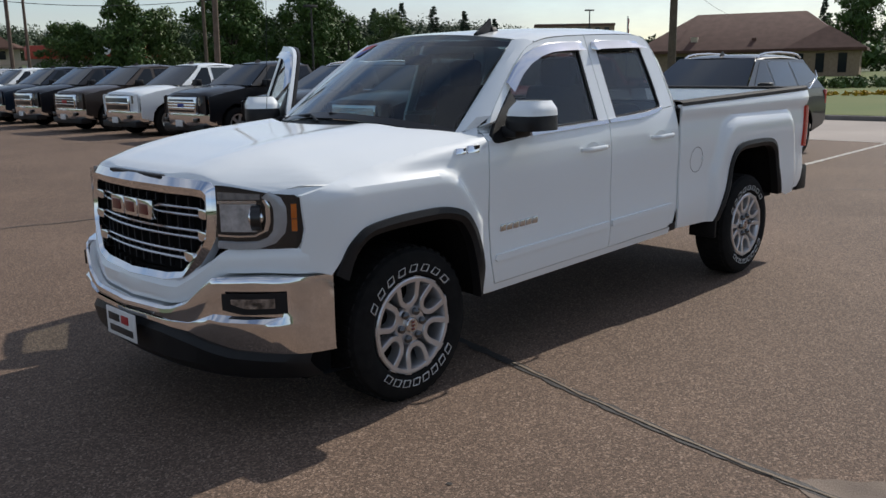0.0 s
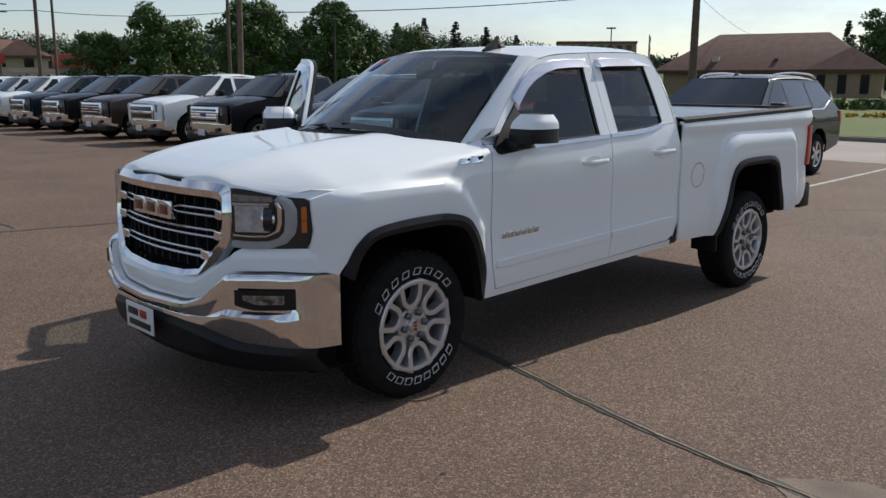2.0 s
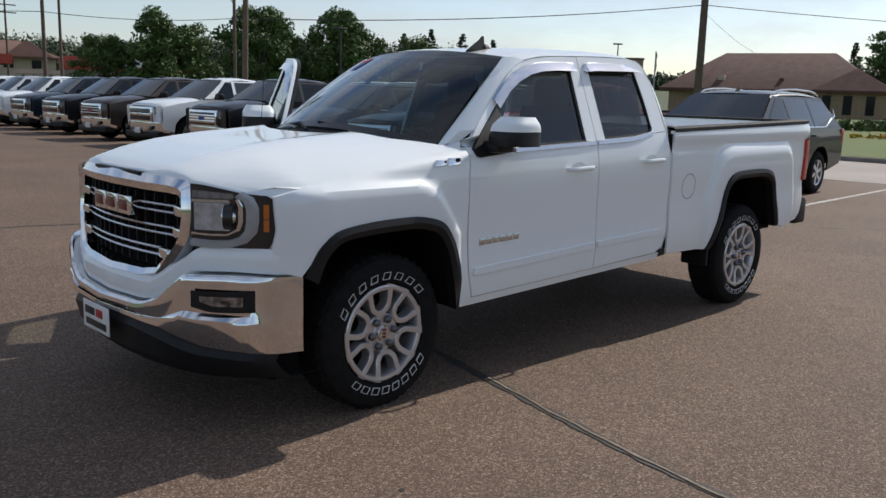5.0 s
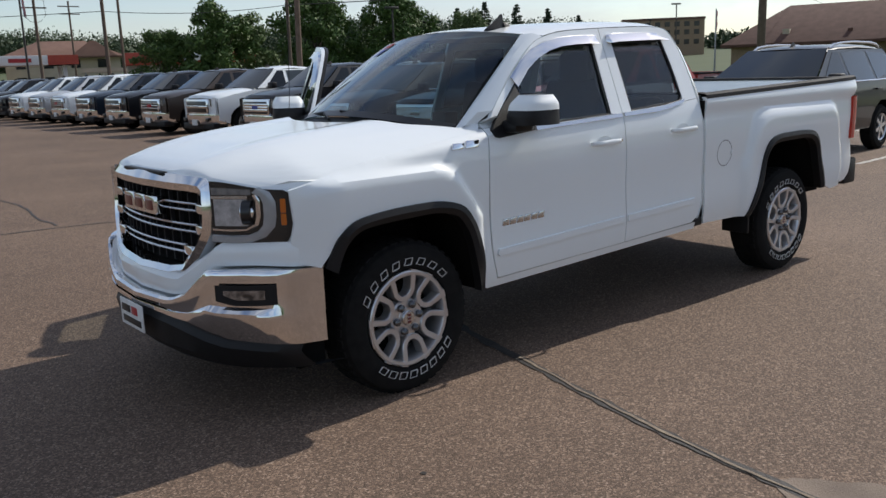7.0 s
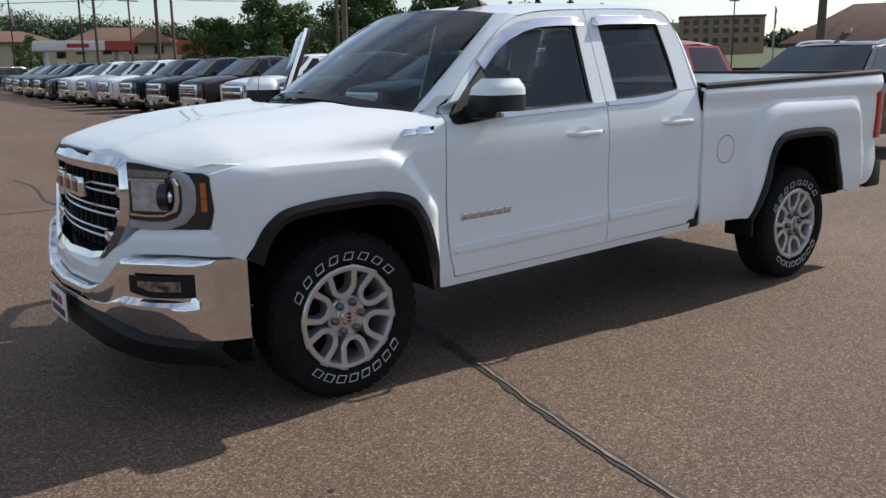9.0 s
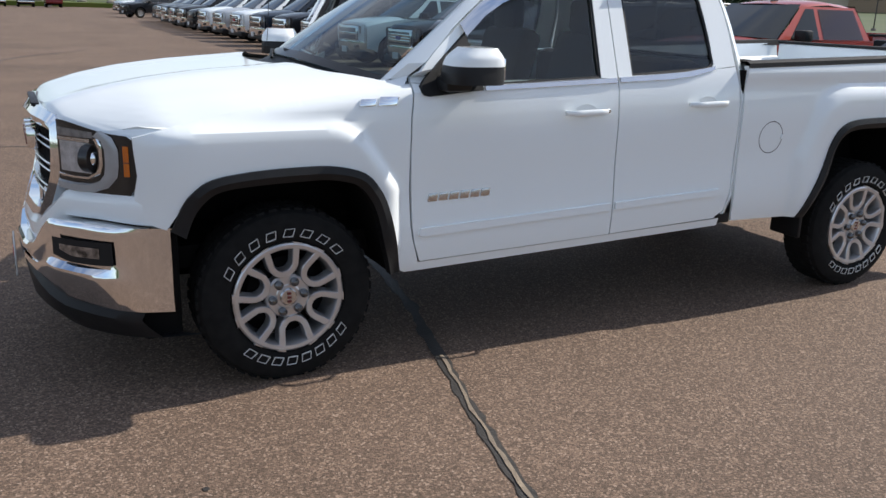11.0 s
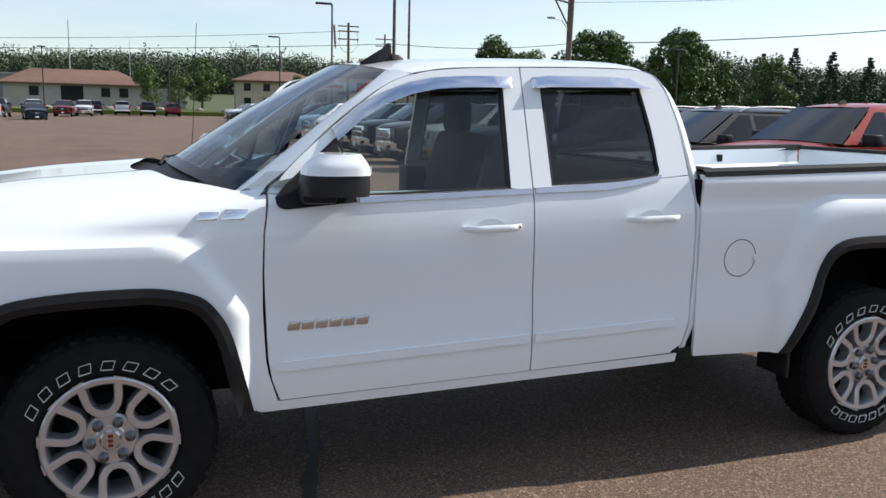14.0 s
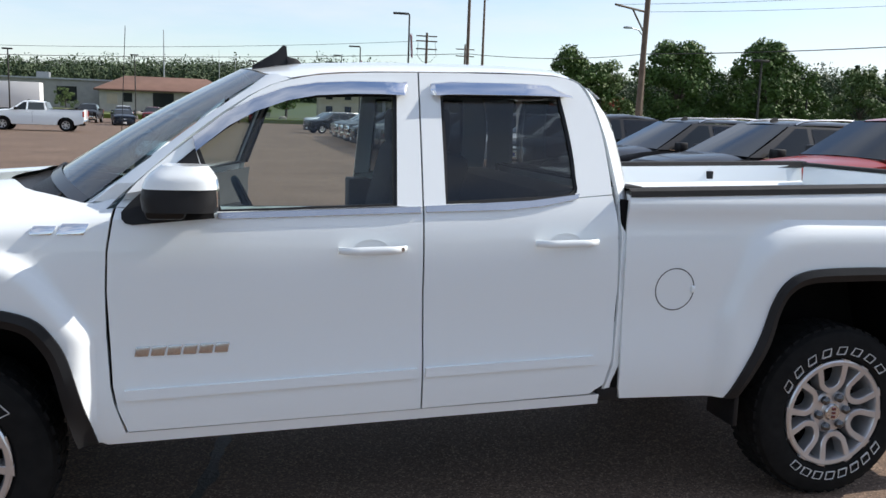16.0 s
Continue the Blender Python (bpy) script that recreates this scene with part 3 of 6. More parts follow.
def build_front_door(s, truck, hinge):
    T = lambda bm: door_local(bm, hinge)
    out = [(0.60, 1.298), (0.577, 1.15), (0.572, 1.0), (0.585, 0.66), (0.60, 0.57), (0.632, 0.483), (1.722, 0.514), (1.719, 0.75), (1.711, 1.0), (1.710, 1.309), (1.612, 1.306), (0.95, 1.284)]
    d = part("front_door", T(panel(out, side_y, s)), M["white"], truck, "white front door with chrome trims" + (", standing open" if hinge is not None else ", closed"))
    part("window_frame", T(ring(FRAME_F, GLASS_F, s)), M["white"], d)
    part("inner_frame", T(ring(FRAME_F, inset(GLASS_F, 0.01, (1.28, 1.5)), s, 0.02, -0.032)), M["black"], d, "black inner window frame")
    seal_in = inset(GLASS_F, 0.016, (1.28, 1.5))
    part("window_seal", T(ring(GLASS_F, seal_in, s, 0.012, -0.004)), M["black"], d)
    g = part("window_pane", T(pane(GLASS_F, s)), M["glass"], d, "clear side window")
    sail = [(0.622, 1.288), (0.624, 1.264), (0.636, 1.249), (0.66, 1.243), (0.94, 1.268), (0.935, 1.30), (0.872, 1.514), (0.72, 1.385), (0.655, 1.325)]
    part("mirror_sail", T(panel(sail, lambda x, z: side_y(x, z) + 0.006, s, 0.1, 0.02)), M["black"], d, "black plastic mirror triangle")
    belt = [(0.95, 1.266), (1.702, 1.294), (1.702, 1.316), (0.95, 1.288)]
    part("belt_trim", T(panel(belt, lambda x, z: side_y(x, z) + 0.008, s, 0.2, 0.02)), M["chrome_dull"], d, "bright window ledge trim")
    mold = [(0.615, 0.618), (0.63, 0.606), (1.70, 0.646), (1.70, 0.684), (0.625, 0.645)]
    part("body_moulding", T(panel(mold, lambda x, z: side_y(x, z) + 0.011, s, 0.2, 0.02)), M["white"], d)
    # chrome rain guard
    top = [(0.862, 1.556), (0.98, 1.648), (1.08, 1.706), (1.2, 1.752), (1.32, 1.775), (1.45, 1.785), (1.58, 1.789), (1.652, 1.788)]
    low = [(0.876, 1.505), (0.99, 1.598), (1.09, 1.655), (1.21, 1.70), (1.32, 1.723), (1.45, 1.733), (1.58, 1.737), (1.658, 1.735)]
    rows = []
    for (x, z), (xi, zi) in zip(top, low):
        y = side_y(x, z)
        rows.append([(x, s * (y + 0.002), z), (x + 0.001, s * (y + 0.018), z - 0.004), ((x + xi) / 2, s * (y + 0.034), (z + zi) / 2), (xi, s * (side_y(xi, zi) + 0.036), zi), (xi, s * (side_y(xi, zi) + 0.031), zi)])
    x, s_y = 1.672, side_y(1.66, 1.76)
    rows.append([(x, s * (s_y + 0.004), z - 0.03 + 0.03 * k / 4) for k in range(5)][::-1])
    part("rain_guard", T(grid(rows, flip=s < 0)), M["chrome"], d, "chrome rain guard over the window")
    handle(d, 1.385, 1.645, 1.152, s, T, True)
    for k in range(6):
        x0 = 0.662 + k * 0.0555
        z0 = 0.785 + 0.026 * (x0 - 0.66)
        y0, y1 = sorted((s * (side_y(x0, z0) - 0.002), s * (side_y(x0, z0) + 0.005)))
        bm = box(x0, x0 + 0.048, y0, y1, z0 - 0.018, z0 + 0.019, 0.003)
        for v in bm.verts:
            v.co.x += 0.2 * (v.co.z - z0)
        part("name_bar", T(bm), M["chrome_dull"], d, "plain chrome badge bar")
    part("inner_panel", T(panel([(0.66, 0.55), (1.68, 0.56), (1.68, 1.28), (0.66, 1.25)], lambda x, z: side_y(x, z) - 0.09, s, 0.3, -0.02)), M["trim_grey"], d)
    part("armrest", T(box(0.95, 1.5, min(s * 0.78, s * 0.86), max(s * 0.78, s * 0.86), 1.0, 1.06, 0.015)), M["black"], d)
    return d


def handle(parent, x0, x1, z, s, T, lock):
    y = side_y((x0 + x1) / 2, z)
    rows = []
    n = 10
    for i in range(n + 1):
        t = i / n
        x = x0 + (x1 - x0) * t
        o = 0.010 + 0.034 * min(1.0, math.sin(math.pi * t) * 2.2)
        h = 0.0165 * (0.75 + 0.25 * math.sin(math.pi * t))
        zz = z + RAKE * (x - x0)
        rows.append([(x, s * (y + o + 0.010 * math.cos(a)), zz + h * math.sin(a)) for a in [2 * math.pi * k / 10 for k in range(10)]])
    bm = grid(rows, closed=True, flip=s > 0)
    bm.faces.new([bm.verts.new(p) for p in rows[0]])
    bm.faces.new([bm.verts.new(p) for p in rows[-1]])
    h = part("door_handle", T(bm), M["white"], parent, "white grip handle")
    if lock:
        bm = bmesh.new()
        cyl(bm, (x1 - 0.022, s * (y + 0.02), z + 0.008), (x1 - 0.022, s * (y + 0.043), z + 0.008), 0.008, 0.008, 12)
        part("door_lock", T(bm), M["chrome_dull"], parent)
    # cup behind the grip
    xc, cz = (x0 + x1) / 2 - 0.005, z + 0.004
    rows = []
    for k, dp in ((1.0, 0.003), (0.86, 0.001), (0.6, -0.0005), (0.0, -0.001)):
        rows.append([(xc + 0.066 * k * math.cos(a), s * (side_y(xc, cz) + dp), cz + 0.037 * k * math.sin(a)) for a in [2 * math.pi * q / 20 for q in range(20)]])
    part("handle_cup", T(grid(rows, closed=True, flip=s < 0)), M["white"], parent)


def build_mirror(s, truck, hinge):
    T = lambda bm: door_local(bm, hinge)
    def shell(z0, z1, grow):
        rows = []
        for i in range(13):
            t = i / 12
            z = z0 + (z1 - z0) * t
            u = (z - 1.308) / (1.464 - 1.308)
            xa = 0.692 + 0.05 * u ** 2 + 0.04 * max(0, 0.3 - u)
            xb = 0.958 - 0.025 * u ** 3 - 0.02 * max(0, 0.2 - u)
            ya, yb = 0.905 + 0.03 * u, 1.15 - 0.012 * u
            q = sm(0.68, 1.08, u)
            xa, xb, ya, yb = xa + 0.03 * q, xb - 0.016 * q, ya + 0.02 * q, yb - 0.025 * q
            xm, ym, hx, hy = (xa + xb) / 2, (ya + yb) / 2, (xb - xa) / 2 + grow, (yb - ya) / 2 + grow
            r = []
            for k in range(28):
                a = 2 * math.pi * k / 28
                c, sn = math.cos(a), math.sin(a)
                e = 0.62
                r.append((xm + hx * math.copysign(abs(c) ** e, c), s * (ym + hy * math.copysign(abs(sn) ** e, sn)), z))
            rows.append(r)
        bm = grid(rows, closed=True, flip=s > 0)
        for r in (rows[0], rows[-1]):
            bm.faces.new([bm.verts.new(p) for p in r])
        bmesh.ops.recalc_face_normals(bm, faces=bm.faces[:])
        return bm
    m = part("side_mirror", T(shell(1.308, 1.388, 0.0)), M["black"], truck, "door mirror with white cap on black housing")
    part("mirror_cap", T(shell(1.386, 1.464, 0.003)), M["white"], m, "white mirror cap")
    arm = box(0.705, 0.845, min(s * 0.86, s * 1.02), max(s * 0.86, s * 1.02), 1.268, 1.335, 0.022)
    part("mirror_arm", T(arm), M["black"], m)
    part("mirror_glass", T(box(0.945, 0.954, min(s * 0.97, s * 1.10), max(s * 0.97, s * 1.10), 1.325, 1.42, 0.003)), M["mirror"], m)


def build_rear_door(s, truck):
    out = [(1.717, 1.312), (1.718, 1.0), (1.726, 0.75), (1.729, 0.515), (2.44, 0.54), (2.50, 0.58), (2.528, 0.69), (2.532, 1.0), (2.522, 1.25), (2.505, 1.366), (2.15, 1.335), (1.803, 1.32)]
    d = part("rear_door", panel(out, side_y, s), M["white"], truck, "white rear door, closed")
    part("window_frame", ring(FRAME_R, GLASS_R, s), M["white"], d)
    part("window_seal", ring(GLASS_R, inset(GLASS_R, 0.014, (2.08, 1.55)), s, 0.012, -0.004), M["black"], d)
    part("window_pane", pane(GLASS_R, s), M["tint"], d, "dark tinted privacy window")
    belt = [(1.722, 1.296), (2.05, 1.306), (2.2, 1.322), (2.35, 1.352), (2.36, 1.372), (2.335, 1.366), (2.15, 1.342), (1.722, 1.318)]
    part("belt_trim", panel(belt, lambda x, z: side_y(x, z) + 0.008, s, 0.2, 0.02), M["chrome_dull"], d)
    mold = [(1.735, 0.648), (2.44, 0.672), (2.455, 0.69), (2.44, 0.708), (1.735, 0.686)]
    part("body_moulding", panel(mold, lambda x, z: side_y(x, z) + 0.011, s, 0.2, 0.02), M["white"], d)
    top = [(1.785, 1.79), (1.85, 1.80), (2.0, 1.803), (2.15, 1.806), (2.27, 1.802), (2.345, 1.768)]
    low = [(1.785, 1.74), (1.85, 1.747), (2.0, 1.751), (2.15, 1.755), (2.27, 1.757), (2.36, 1.754)]
    rows = [[(1.768, s * (side_y(1.77, 1.765) + 0.003), 1.785 - 0.045 * k / 4) for k in range(5)]]
    for (x, z), (xi, zi) in zip(top, low):
        y = side_y(x, z)
        rows.append([(x, s * (y + 0.002), z), (x, s * (y + 0.018), z - 0.004), ((x + xi) / 2, s * (y + 0.034), (z + zi) / 2), (xi, s * (side_y(xi, zi) + 0.036), zi), (xi, s * (side_y(xi, zi) + 0.03), zi)])
    part("rain_guard", grid(rows, flip=s < 0), M["chrome"], d, "chrome rain guard over the window")
    handle(d, 2.165, 2.432, 1.176, s, lambda b: b, False)


def build_truck():
    truck = thing("pickup_truck", "white extended-cab pickup with chrome bumper, passenger door open", "pickup truck")
    hinge = Matrix.Translation((0.60, 0.93, 0)) @ Matrix.Rotation(radians(64), 4, "Z") @ Matrix.Translation((-0.60, -0.93, 0))
    for s in (-1, 1):
        # wing
        top = [(x, shoulder(x)) for x in (0.59, 0.4, 0.25, 0.1, -0.05, -0.2, -0.35, -0.45, -0.55, -0.60)]
        wing = [(-0.50, 0.738)] + ARCH_F[3:] + [(0.60, 0.45), (0.622, 0.48), (0.585, 0.60), (0.575, 0.66), (0.5655, 0.85), (0.5645, 1.0), (0.569, 1.15)] + top + [(-0.598, 1.05), (-0.59, 0.95), (-0.605, 0.87), (-0.60, 0.768)]
        w = part("front_wing", panel(wing, side_y, s, 0.022), M["white"], truck, "white front wing with squared flare")
        part("arch_trim", arch_trim(ARCH_F, (0, 0.45), s), M["black"], w, "black wheel arch trim")
        for x0, x1, z0, z1 in ((0.330, 0.405, 1.208, 1.238), (0.418, 0.508, 1.206, 1.244)):
            zm = (z0 + z1) / 2
            y0, y1 = sorted((s * (side_y(0.42, zm) - 0.006), s * (side_y(0.42, zm) + 0.006)))
            bm = box(x0, x1, y0, y1, z0 + RAKE * (x0 - 0.3), z1 + RAKE * (x0 - 0.3), 0.004)
            for v in bm.verts:
                v.co.x += 0.5 * (v.co.z - zm)
                v.co.y -= s * 0.35 * (v.co.z - zm)
            part("wing_badge", bm, M["chrome"], w, "plain chrome badge bar")
        part("wheel_well", wheel_well(ARCH_F, (0, 0.45), s), M["dark"], truck)
        # doors
        h = hinge if s > 0 else None
        build_front_door(s, truck, h)
        build_mirror(s, truck, h)
        build_rear_door(s, truck)
        sill = [(0.535, 0.445), (0.615, 0.478), (0.635, 0.477), (2.49, 0.533), (2.49, 0.49), (0.64, 0.434), (0.56, 0.432)]
        part("rocker_panel", panel(sill, lambda x, z: side_y(x, z) - 0.006, s, 0.2, 0.06), M["white"], truck)
        # bed side
        bed = [(2.565, 1.372), (2.56, 1.2), (2.572, 0.56), (2.585, 0.512)] + ARCH_R + [(4.3, 0.565), (4.62, 0.60), (4.70, 0.66), (4.725, 0.78), (4.69, 0.93), (4.655, 0.94), (4.655, 1.285), (4.70, 1.30), (4.73, 1.40), (4.725, 1.43)]
        b = part("bed_side", panel(bed, side_y, s, 0.026), M["white"], truck, "white load bed side with squared flare")
        if s < 0:
            rr = [[(2.795 + r_ * math.cos(a), s * (side_y(2.795 + r_ * math.cos(a), 0.98 + r_ * math.sin(a)) + dd), 0.98 + r_ * math.sin(a)) for a in [2 * math.pi * q / 48 for q in range(48)]] for r_, dd in ((0.086, 0.0005), (0.0885, 0.0015), (0.091, 0.0005))]
            fd = part("fuel_door", grid(rr, closed=True), M["seam"], b, "round fuel filler door")
            part("fuel_door_latch", box(2.868, 2.888, -side_y(2.88, 0.98) - 0.010, -side_y(2.88, 0.98) + 0.004, 0.965, 0.995, 0.006), M["white"], fd)
        part("arch_trim", arch_trim(ARCH_R, (3.645, 0.5), s), M["black"], b, "black wheel arch trim")
        part("wheel_well", wheel_well(ARCH_R, (3.645, 0.5), s), M["dark"], truck)
        rail = []
        for x in (2.567, 2.9, 3.3, 3.7, 4.1, 4.45, 4.6, 4.735):
            z = 1.374 + 0.0262 * (x - 2.56)
            y = side_y(x, z - 0.01)
            rail.append([(x, s * (y + 0.006), z - 0.012), (x, s * (y + 0.003), z + 0.012), (x, s * (y - 0.02), z + 0.022), (x, s * (y - 0.10), z + 0.02), (x, s * (y - 0.115), z - 0.02)])
        part("bed_rail_cap", grid(rail, flip=s < 0), M["liner"], b, "black plastic bed rail cap")
        inner = [[(x, s * 0.835, 1.37 + 0.0262 * (x - 2.56)) for x in (2.6, 3.3, 4.0, 4.7)], [(x, s * 0.815, 1.27 + 0.0262 * (x - 2.56)) for x in (2.6, 3.3, 4.0, 4.7)], [(x, s * 0.77, 1.24 + 0.0262 * (x - 2.56)) for x in (2.6, 3.3, 4.0, 4.7)], [(x, s * 0.77, 1.10) for x in (2.6, 3.3, 4.0, 4.7)]]
        part("bed_wall", grid(inner, flip=s < 0), M["white"], b)
        for x0, x1, zc in ((2.78, 2.83, 1.325), (3.35, 3.40, 1.33), (3.99, 4.04, 1.345)):
            part("stake_pocket", box(x0, x1, min(s * 0.818, s * 0.85), max(s * 0.818, s * 0.85), zc - 0.025, zc + 0.03, 0.006), M["black"], b)
        tail = [[(x, s * (side_y(min(x, 4.68), z) + o), z) for x, o in ((4.645, 0.0), (4.66, 0.014), (4.70, 0.018), (4.745, 0.006), (4.765, -0.03))] + [(4.768, s * 0.80, z)] for z in (0.942, 0.95, 1.05, 1.15, 1.275, 1.283)]
        t = part("tail_lamp", grid(tail, flip=s > 0), M["red_lens"], truck, "red tail lamp")
        # mud flap
        part("mud_flap", box(3.125, 3.15, min(s * 0.74, s * 0.955), max(s * 0.74, s * 0.955), 0.36, 0.60, 0.008), M["black"], truck)
        # Near-black strip puts the shade of the cab-bed gap into colour.
        part("bed_gap_shade", box(2.537, 2.568, min(s * 0.88, s * 0.938), max(s * 0.88, s * 0.938), 0.56, 1.35, 0.004), M["dark"], truck)
        part("cab_corner_block", box(2.48, 2.58, min(s * 0.86, s * 0.93), max(s * 0.86, s * 0.93), 0.50, 0.575, 0.01), M["black"], truck)
        # A-pillar and roof rail strip between the doors' top line and the windscreen
        rows = []
        for i in range(9):
            t = i / 8
            x = 0.585 + (1.22 - 0.585) * t
            zo = inter(OUTER, x)
            yo = side_y(x, zo) - 0.002
            b0, t0 = Vector(SHIELD_B(s * 0.79)), Vector(SHIELD_T(s * 0.635))
            e = b0.lerp(t0, t)
            o = Vector((x, s * yo, zo))
            mid = o.lerp(e, 0.5) + Vector((-0.006, s * 0.012, 0.012))
            rows.append([(o.x, s * (yo - 0.02), o.z - 0.01), o, mid, e, e + Vector((0.02, 0, -0.03))])
        part("windscreen_pillar", grid(rows, flip=s > 0), M["white"], truck)
        A, B = [], []
        for k in range(9):
            y = 0.66 + 0.225 * k / 8
            xb = hood_back(y)
            A.append((xb - 0.012, s * y, hood_z(xb, y) - 0.006))
            if y < 0.79:
                q = Vector(SHIELD_B(y)) + Vector((0.012, 0, -0.004))
            else:
                q = Vector(SHIELD_B(0.79)).lerp(Vector((0.60, side_y(0.6, 1.31) - 0.012, 1.312)), (y - 0.79) / 0.095)
            B.append((q.x, s * q.y, q.z))
        part("screen_corner", grid([A[3:], B[3:]], flip=s > 0), M["white"], truck)
        foot = [[], []]
        outer = Vector((0.60, side_y(0.60, 1.312) - 0.004, 1.322))
        for k in range(8):
            q = Vector(SHIELD_B(0.785)).lerp(outer, k / 7) + Vector((0.0, 0.0, 0.006))
            y = 0.775 + 0.125 * k / 7
            xb = hood_back(y)
            foot[0].append((xb - 0.015, s * min(y, side_y(xb, 1.29) - 0.004), hood_z(xb, y) - 0.002))
            foot[1].append((q.x, s * q.y, q.z))
        part("pillar_foot", grid(foot, flip=s > 0), M["white"], truck)
        # corner behind the door
        rows = []
        for x, z in [p for p in OUTER if p[0] > 2.33] + [(2.535, 1.2), (2.538, 0.9), (2.53, 0.66), (2.50, 0.56)]:
            y = side_y(2.5, z)
            k = sm(1.66, 1.84, z)
            rows.append([(x, s * (y - 0.02), z - 0.005), (x + 0.006, s * y, z), (x + 0.036, s * (y - 0.012 - 0.02 * k), z - 0.012 * k), (x + 0.062, s * (y - 0.045 - 0.04 * k), z - 0.028 * k), (x + 0.085 + 0.02 * (1 - k), s * (y - 0.12), z - 0.05 * k), (2.63 - 0.07 * sm(1.3, 1.85, z), s * (y - 0.2), z - 0.06 * k)])
        part("cab_corner", grid(rows, flip=s < 0), M["white"], truck)
        # headlamp
        head_lamp(s, truck)
    # roof
    rows = []
    us = [-1, -0.985, -0.96, -0.92, -0.87] + [-0.8 + 0.1 * k for k in range(17)] + [0.87, 0.92, 0.96, 0.985, 1]
    corner, edge = Vector((1.22, side_y(1.22, inter(OUTER, 1.22)) - 0.002, inter(OUTER, 1.22))), Vector(SHIELD_T(0.635))
    r = []
    for u in us:
        yy = abs(u) * corner.y
        if yy <= 0.635:
            q = Vector(SHIELD_T(yy)) + Vector((0.004, 0, 0.004))
        else:
            q = edge.lerp(corner, (yy - 0.635) / (corner.y - 0.635)) + Vector((0.004, 0, 0.004))
        r.append((q.x, math.copysign(yy, u), q.z))
    rows.append([(a + 0.03, b, c - 0.02) for a, b, c in r])
    rows.append(r)
    for x in (1.27, 1.34, 1.42, 1.55, 1.72, 1.9, 2.05, 2.2, 2.30, 2.36, 2.40, 2.43, 2.46, 2.49, 2.52):
        zo = inter(OUTER, min(x, 2.36)) - 0.055 * sm(2.34, 2.52, x)
        zc = inter([(1.05, 1.84), (1.2, 1.862), (1.6, 1.888), (2.1, 1.899), (2.32, 1.894), (2.43, 1.878), (2.48, 1.855), (2.53, 1.815)], x)
        yo = side_y(1.8 if x > 1.4 else x, inter(OUTER, min(x, 2.36))) - 0.002 - 0.13 * sm(2.36, 2.54, x)
        rows.append([(x, u * yo, zo + (zc - zo) * (1 - abs(u) ** 6 * 0.6 - 0.4 * abs(u) ** 2.2)) for u in us])
    part("roof", grid(rows, flip=True), M["white"], truck, "white cab roof")
    # back of the cab with its window
    rows = []
    for z in (0.6, 1.0, 1.36, 1.40):
        rows.append([(2.63, y, z) for y in (-0.74, -0.5, 0, 0.5, 0.74)])
    part("cab_back", grid(rows), M["white"], truck)
    part("back_window_frame", grid([[(2.585, y, 1.76 + 0.0) for y in (-0.56, -0.3, 0.3, 0.56)], [(2.525, y, 1.806) for y in (-0.56, -0.3, 0.3, 0.56)]]), M["white"], truck)
    part("back_window", grid([[(2.63, y * 1.12, 1.40) for y in (-0.57, 0, 0.57)], [(2.585, y, 1.76) for y in (-0.57, 0, 0.57)]]), M["tint"], truck, "tinted back window")
    # bonnet
    rows = []
    ys = [-1 + k / 18 for k in range(37)]
    for v in [0.0, 0.012, 0.025, 0.04, 0.06, 0.085, 0.12, 0.16, 0.2, 0.25, 0.3, 0.35, 0.4, 0.5, 0.6, 0.7, 0.8, 0.9, 0.97, 1.0]:
        r = []
        for u in ys:
            yf = 0.885
            for _ in range(3):
                x = hood_front(u * yf) + v * (hood_back(u * yf) - hood_front(u * yf))
                yf = side_y(x, shoulder(x)) if abs(x) < 5 else yf
            y = u * yf
            z = hood_z(x, y)
            if v == 0.0:
                z -= 0.014
            r.append((x, y, z))
        rows.append(r)
    rows.insert(0, [(x + 0.03, y, z - 0.03) for x, y, z in rows[0]])
    part("bonnet", grid(rows, flip=True), M["white"], truck, "white sculpted bonnet with raised ridges")
    # cowl
    rows = [[], [], []]
    for k in range(17):
        y = -0.80 + 0.1 * k
        xb = hood_back(y)
        sb = SHIELD_B(y)
        rows[0].append((xb - 0.02, y, hood_z(xb, y) - 0.022))
        rows[1].append(((xb + sb[0]) / 2, y, min(hood_z(xb, y), sb[2]) - 0.035))
        rows[2].append((sb[0] + 0.01, y, sb[2] - 0.004))
    part("cowl", grid(rows, flip=True), M["black"], truck, "black plastic cowl")
    for y0, y1 in ((-0.62, 0.02), (0.06, 0.66)):
        bm = tube([(SHIELD_B(y0)[0] - 0.03, y0, SHIELD_B(y0)[2] - 0.015), (SHIELD_B(y0)[0] + 0.0, y0 + 0.1, SHIELD_B(y0)[2] + 0.02), (SHIELD_B(y1)[0] + 0.03, y1, SHIELD_B(y1)[2] + 0.03)], 0.008)
        part("wiper", bm, M["black"], truck)
    rows = []
    for i in range(9):
        t = i / 8
        r = []
        for k in range(13):
            u = -1 + k / 6
            b0, t0 = Vector(SHIELD_B(u * 0.79)), Vector(SHIELD_T(u * 0.635))
            p = b0.lerp(t0, t)
            bow = 0.018 * math.sin(math.pi * t)
            r.append(p + Vector((-0.6, 0, 0.8)) * bow)
        rows.append(r)
    part("windscreen", grid(rows, flip=True), M["shield"], truck, "raked windscreen")
    # dark band along the screen's foot
    band = [[rows[i][k] + Vector((-0.003, 0, 0.004)) for k in range(13)] for i in (0, 1)]
    band[1] = [a.lerp(b, 0.45) for a, b in zip(band[0], band[1])]
    part("windscreen_band", grid(band, flip=True), M["gloss_black"], truck)
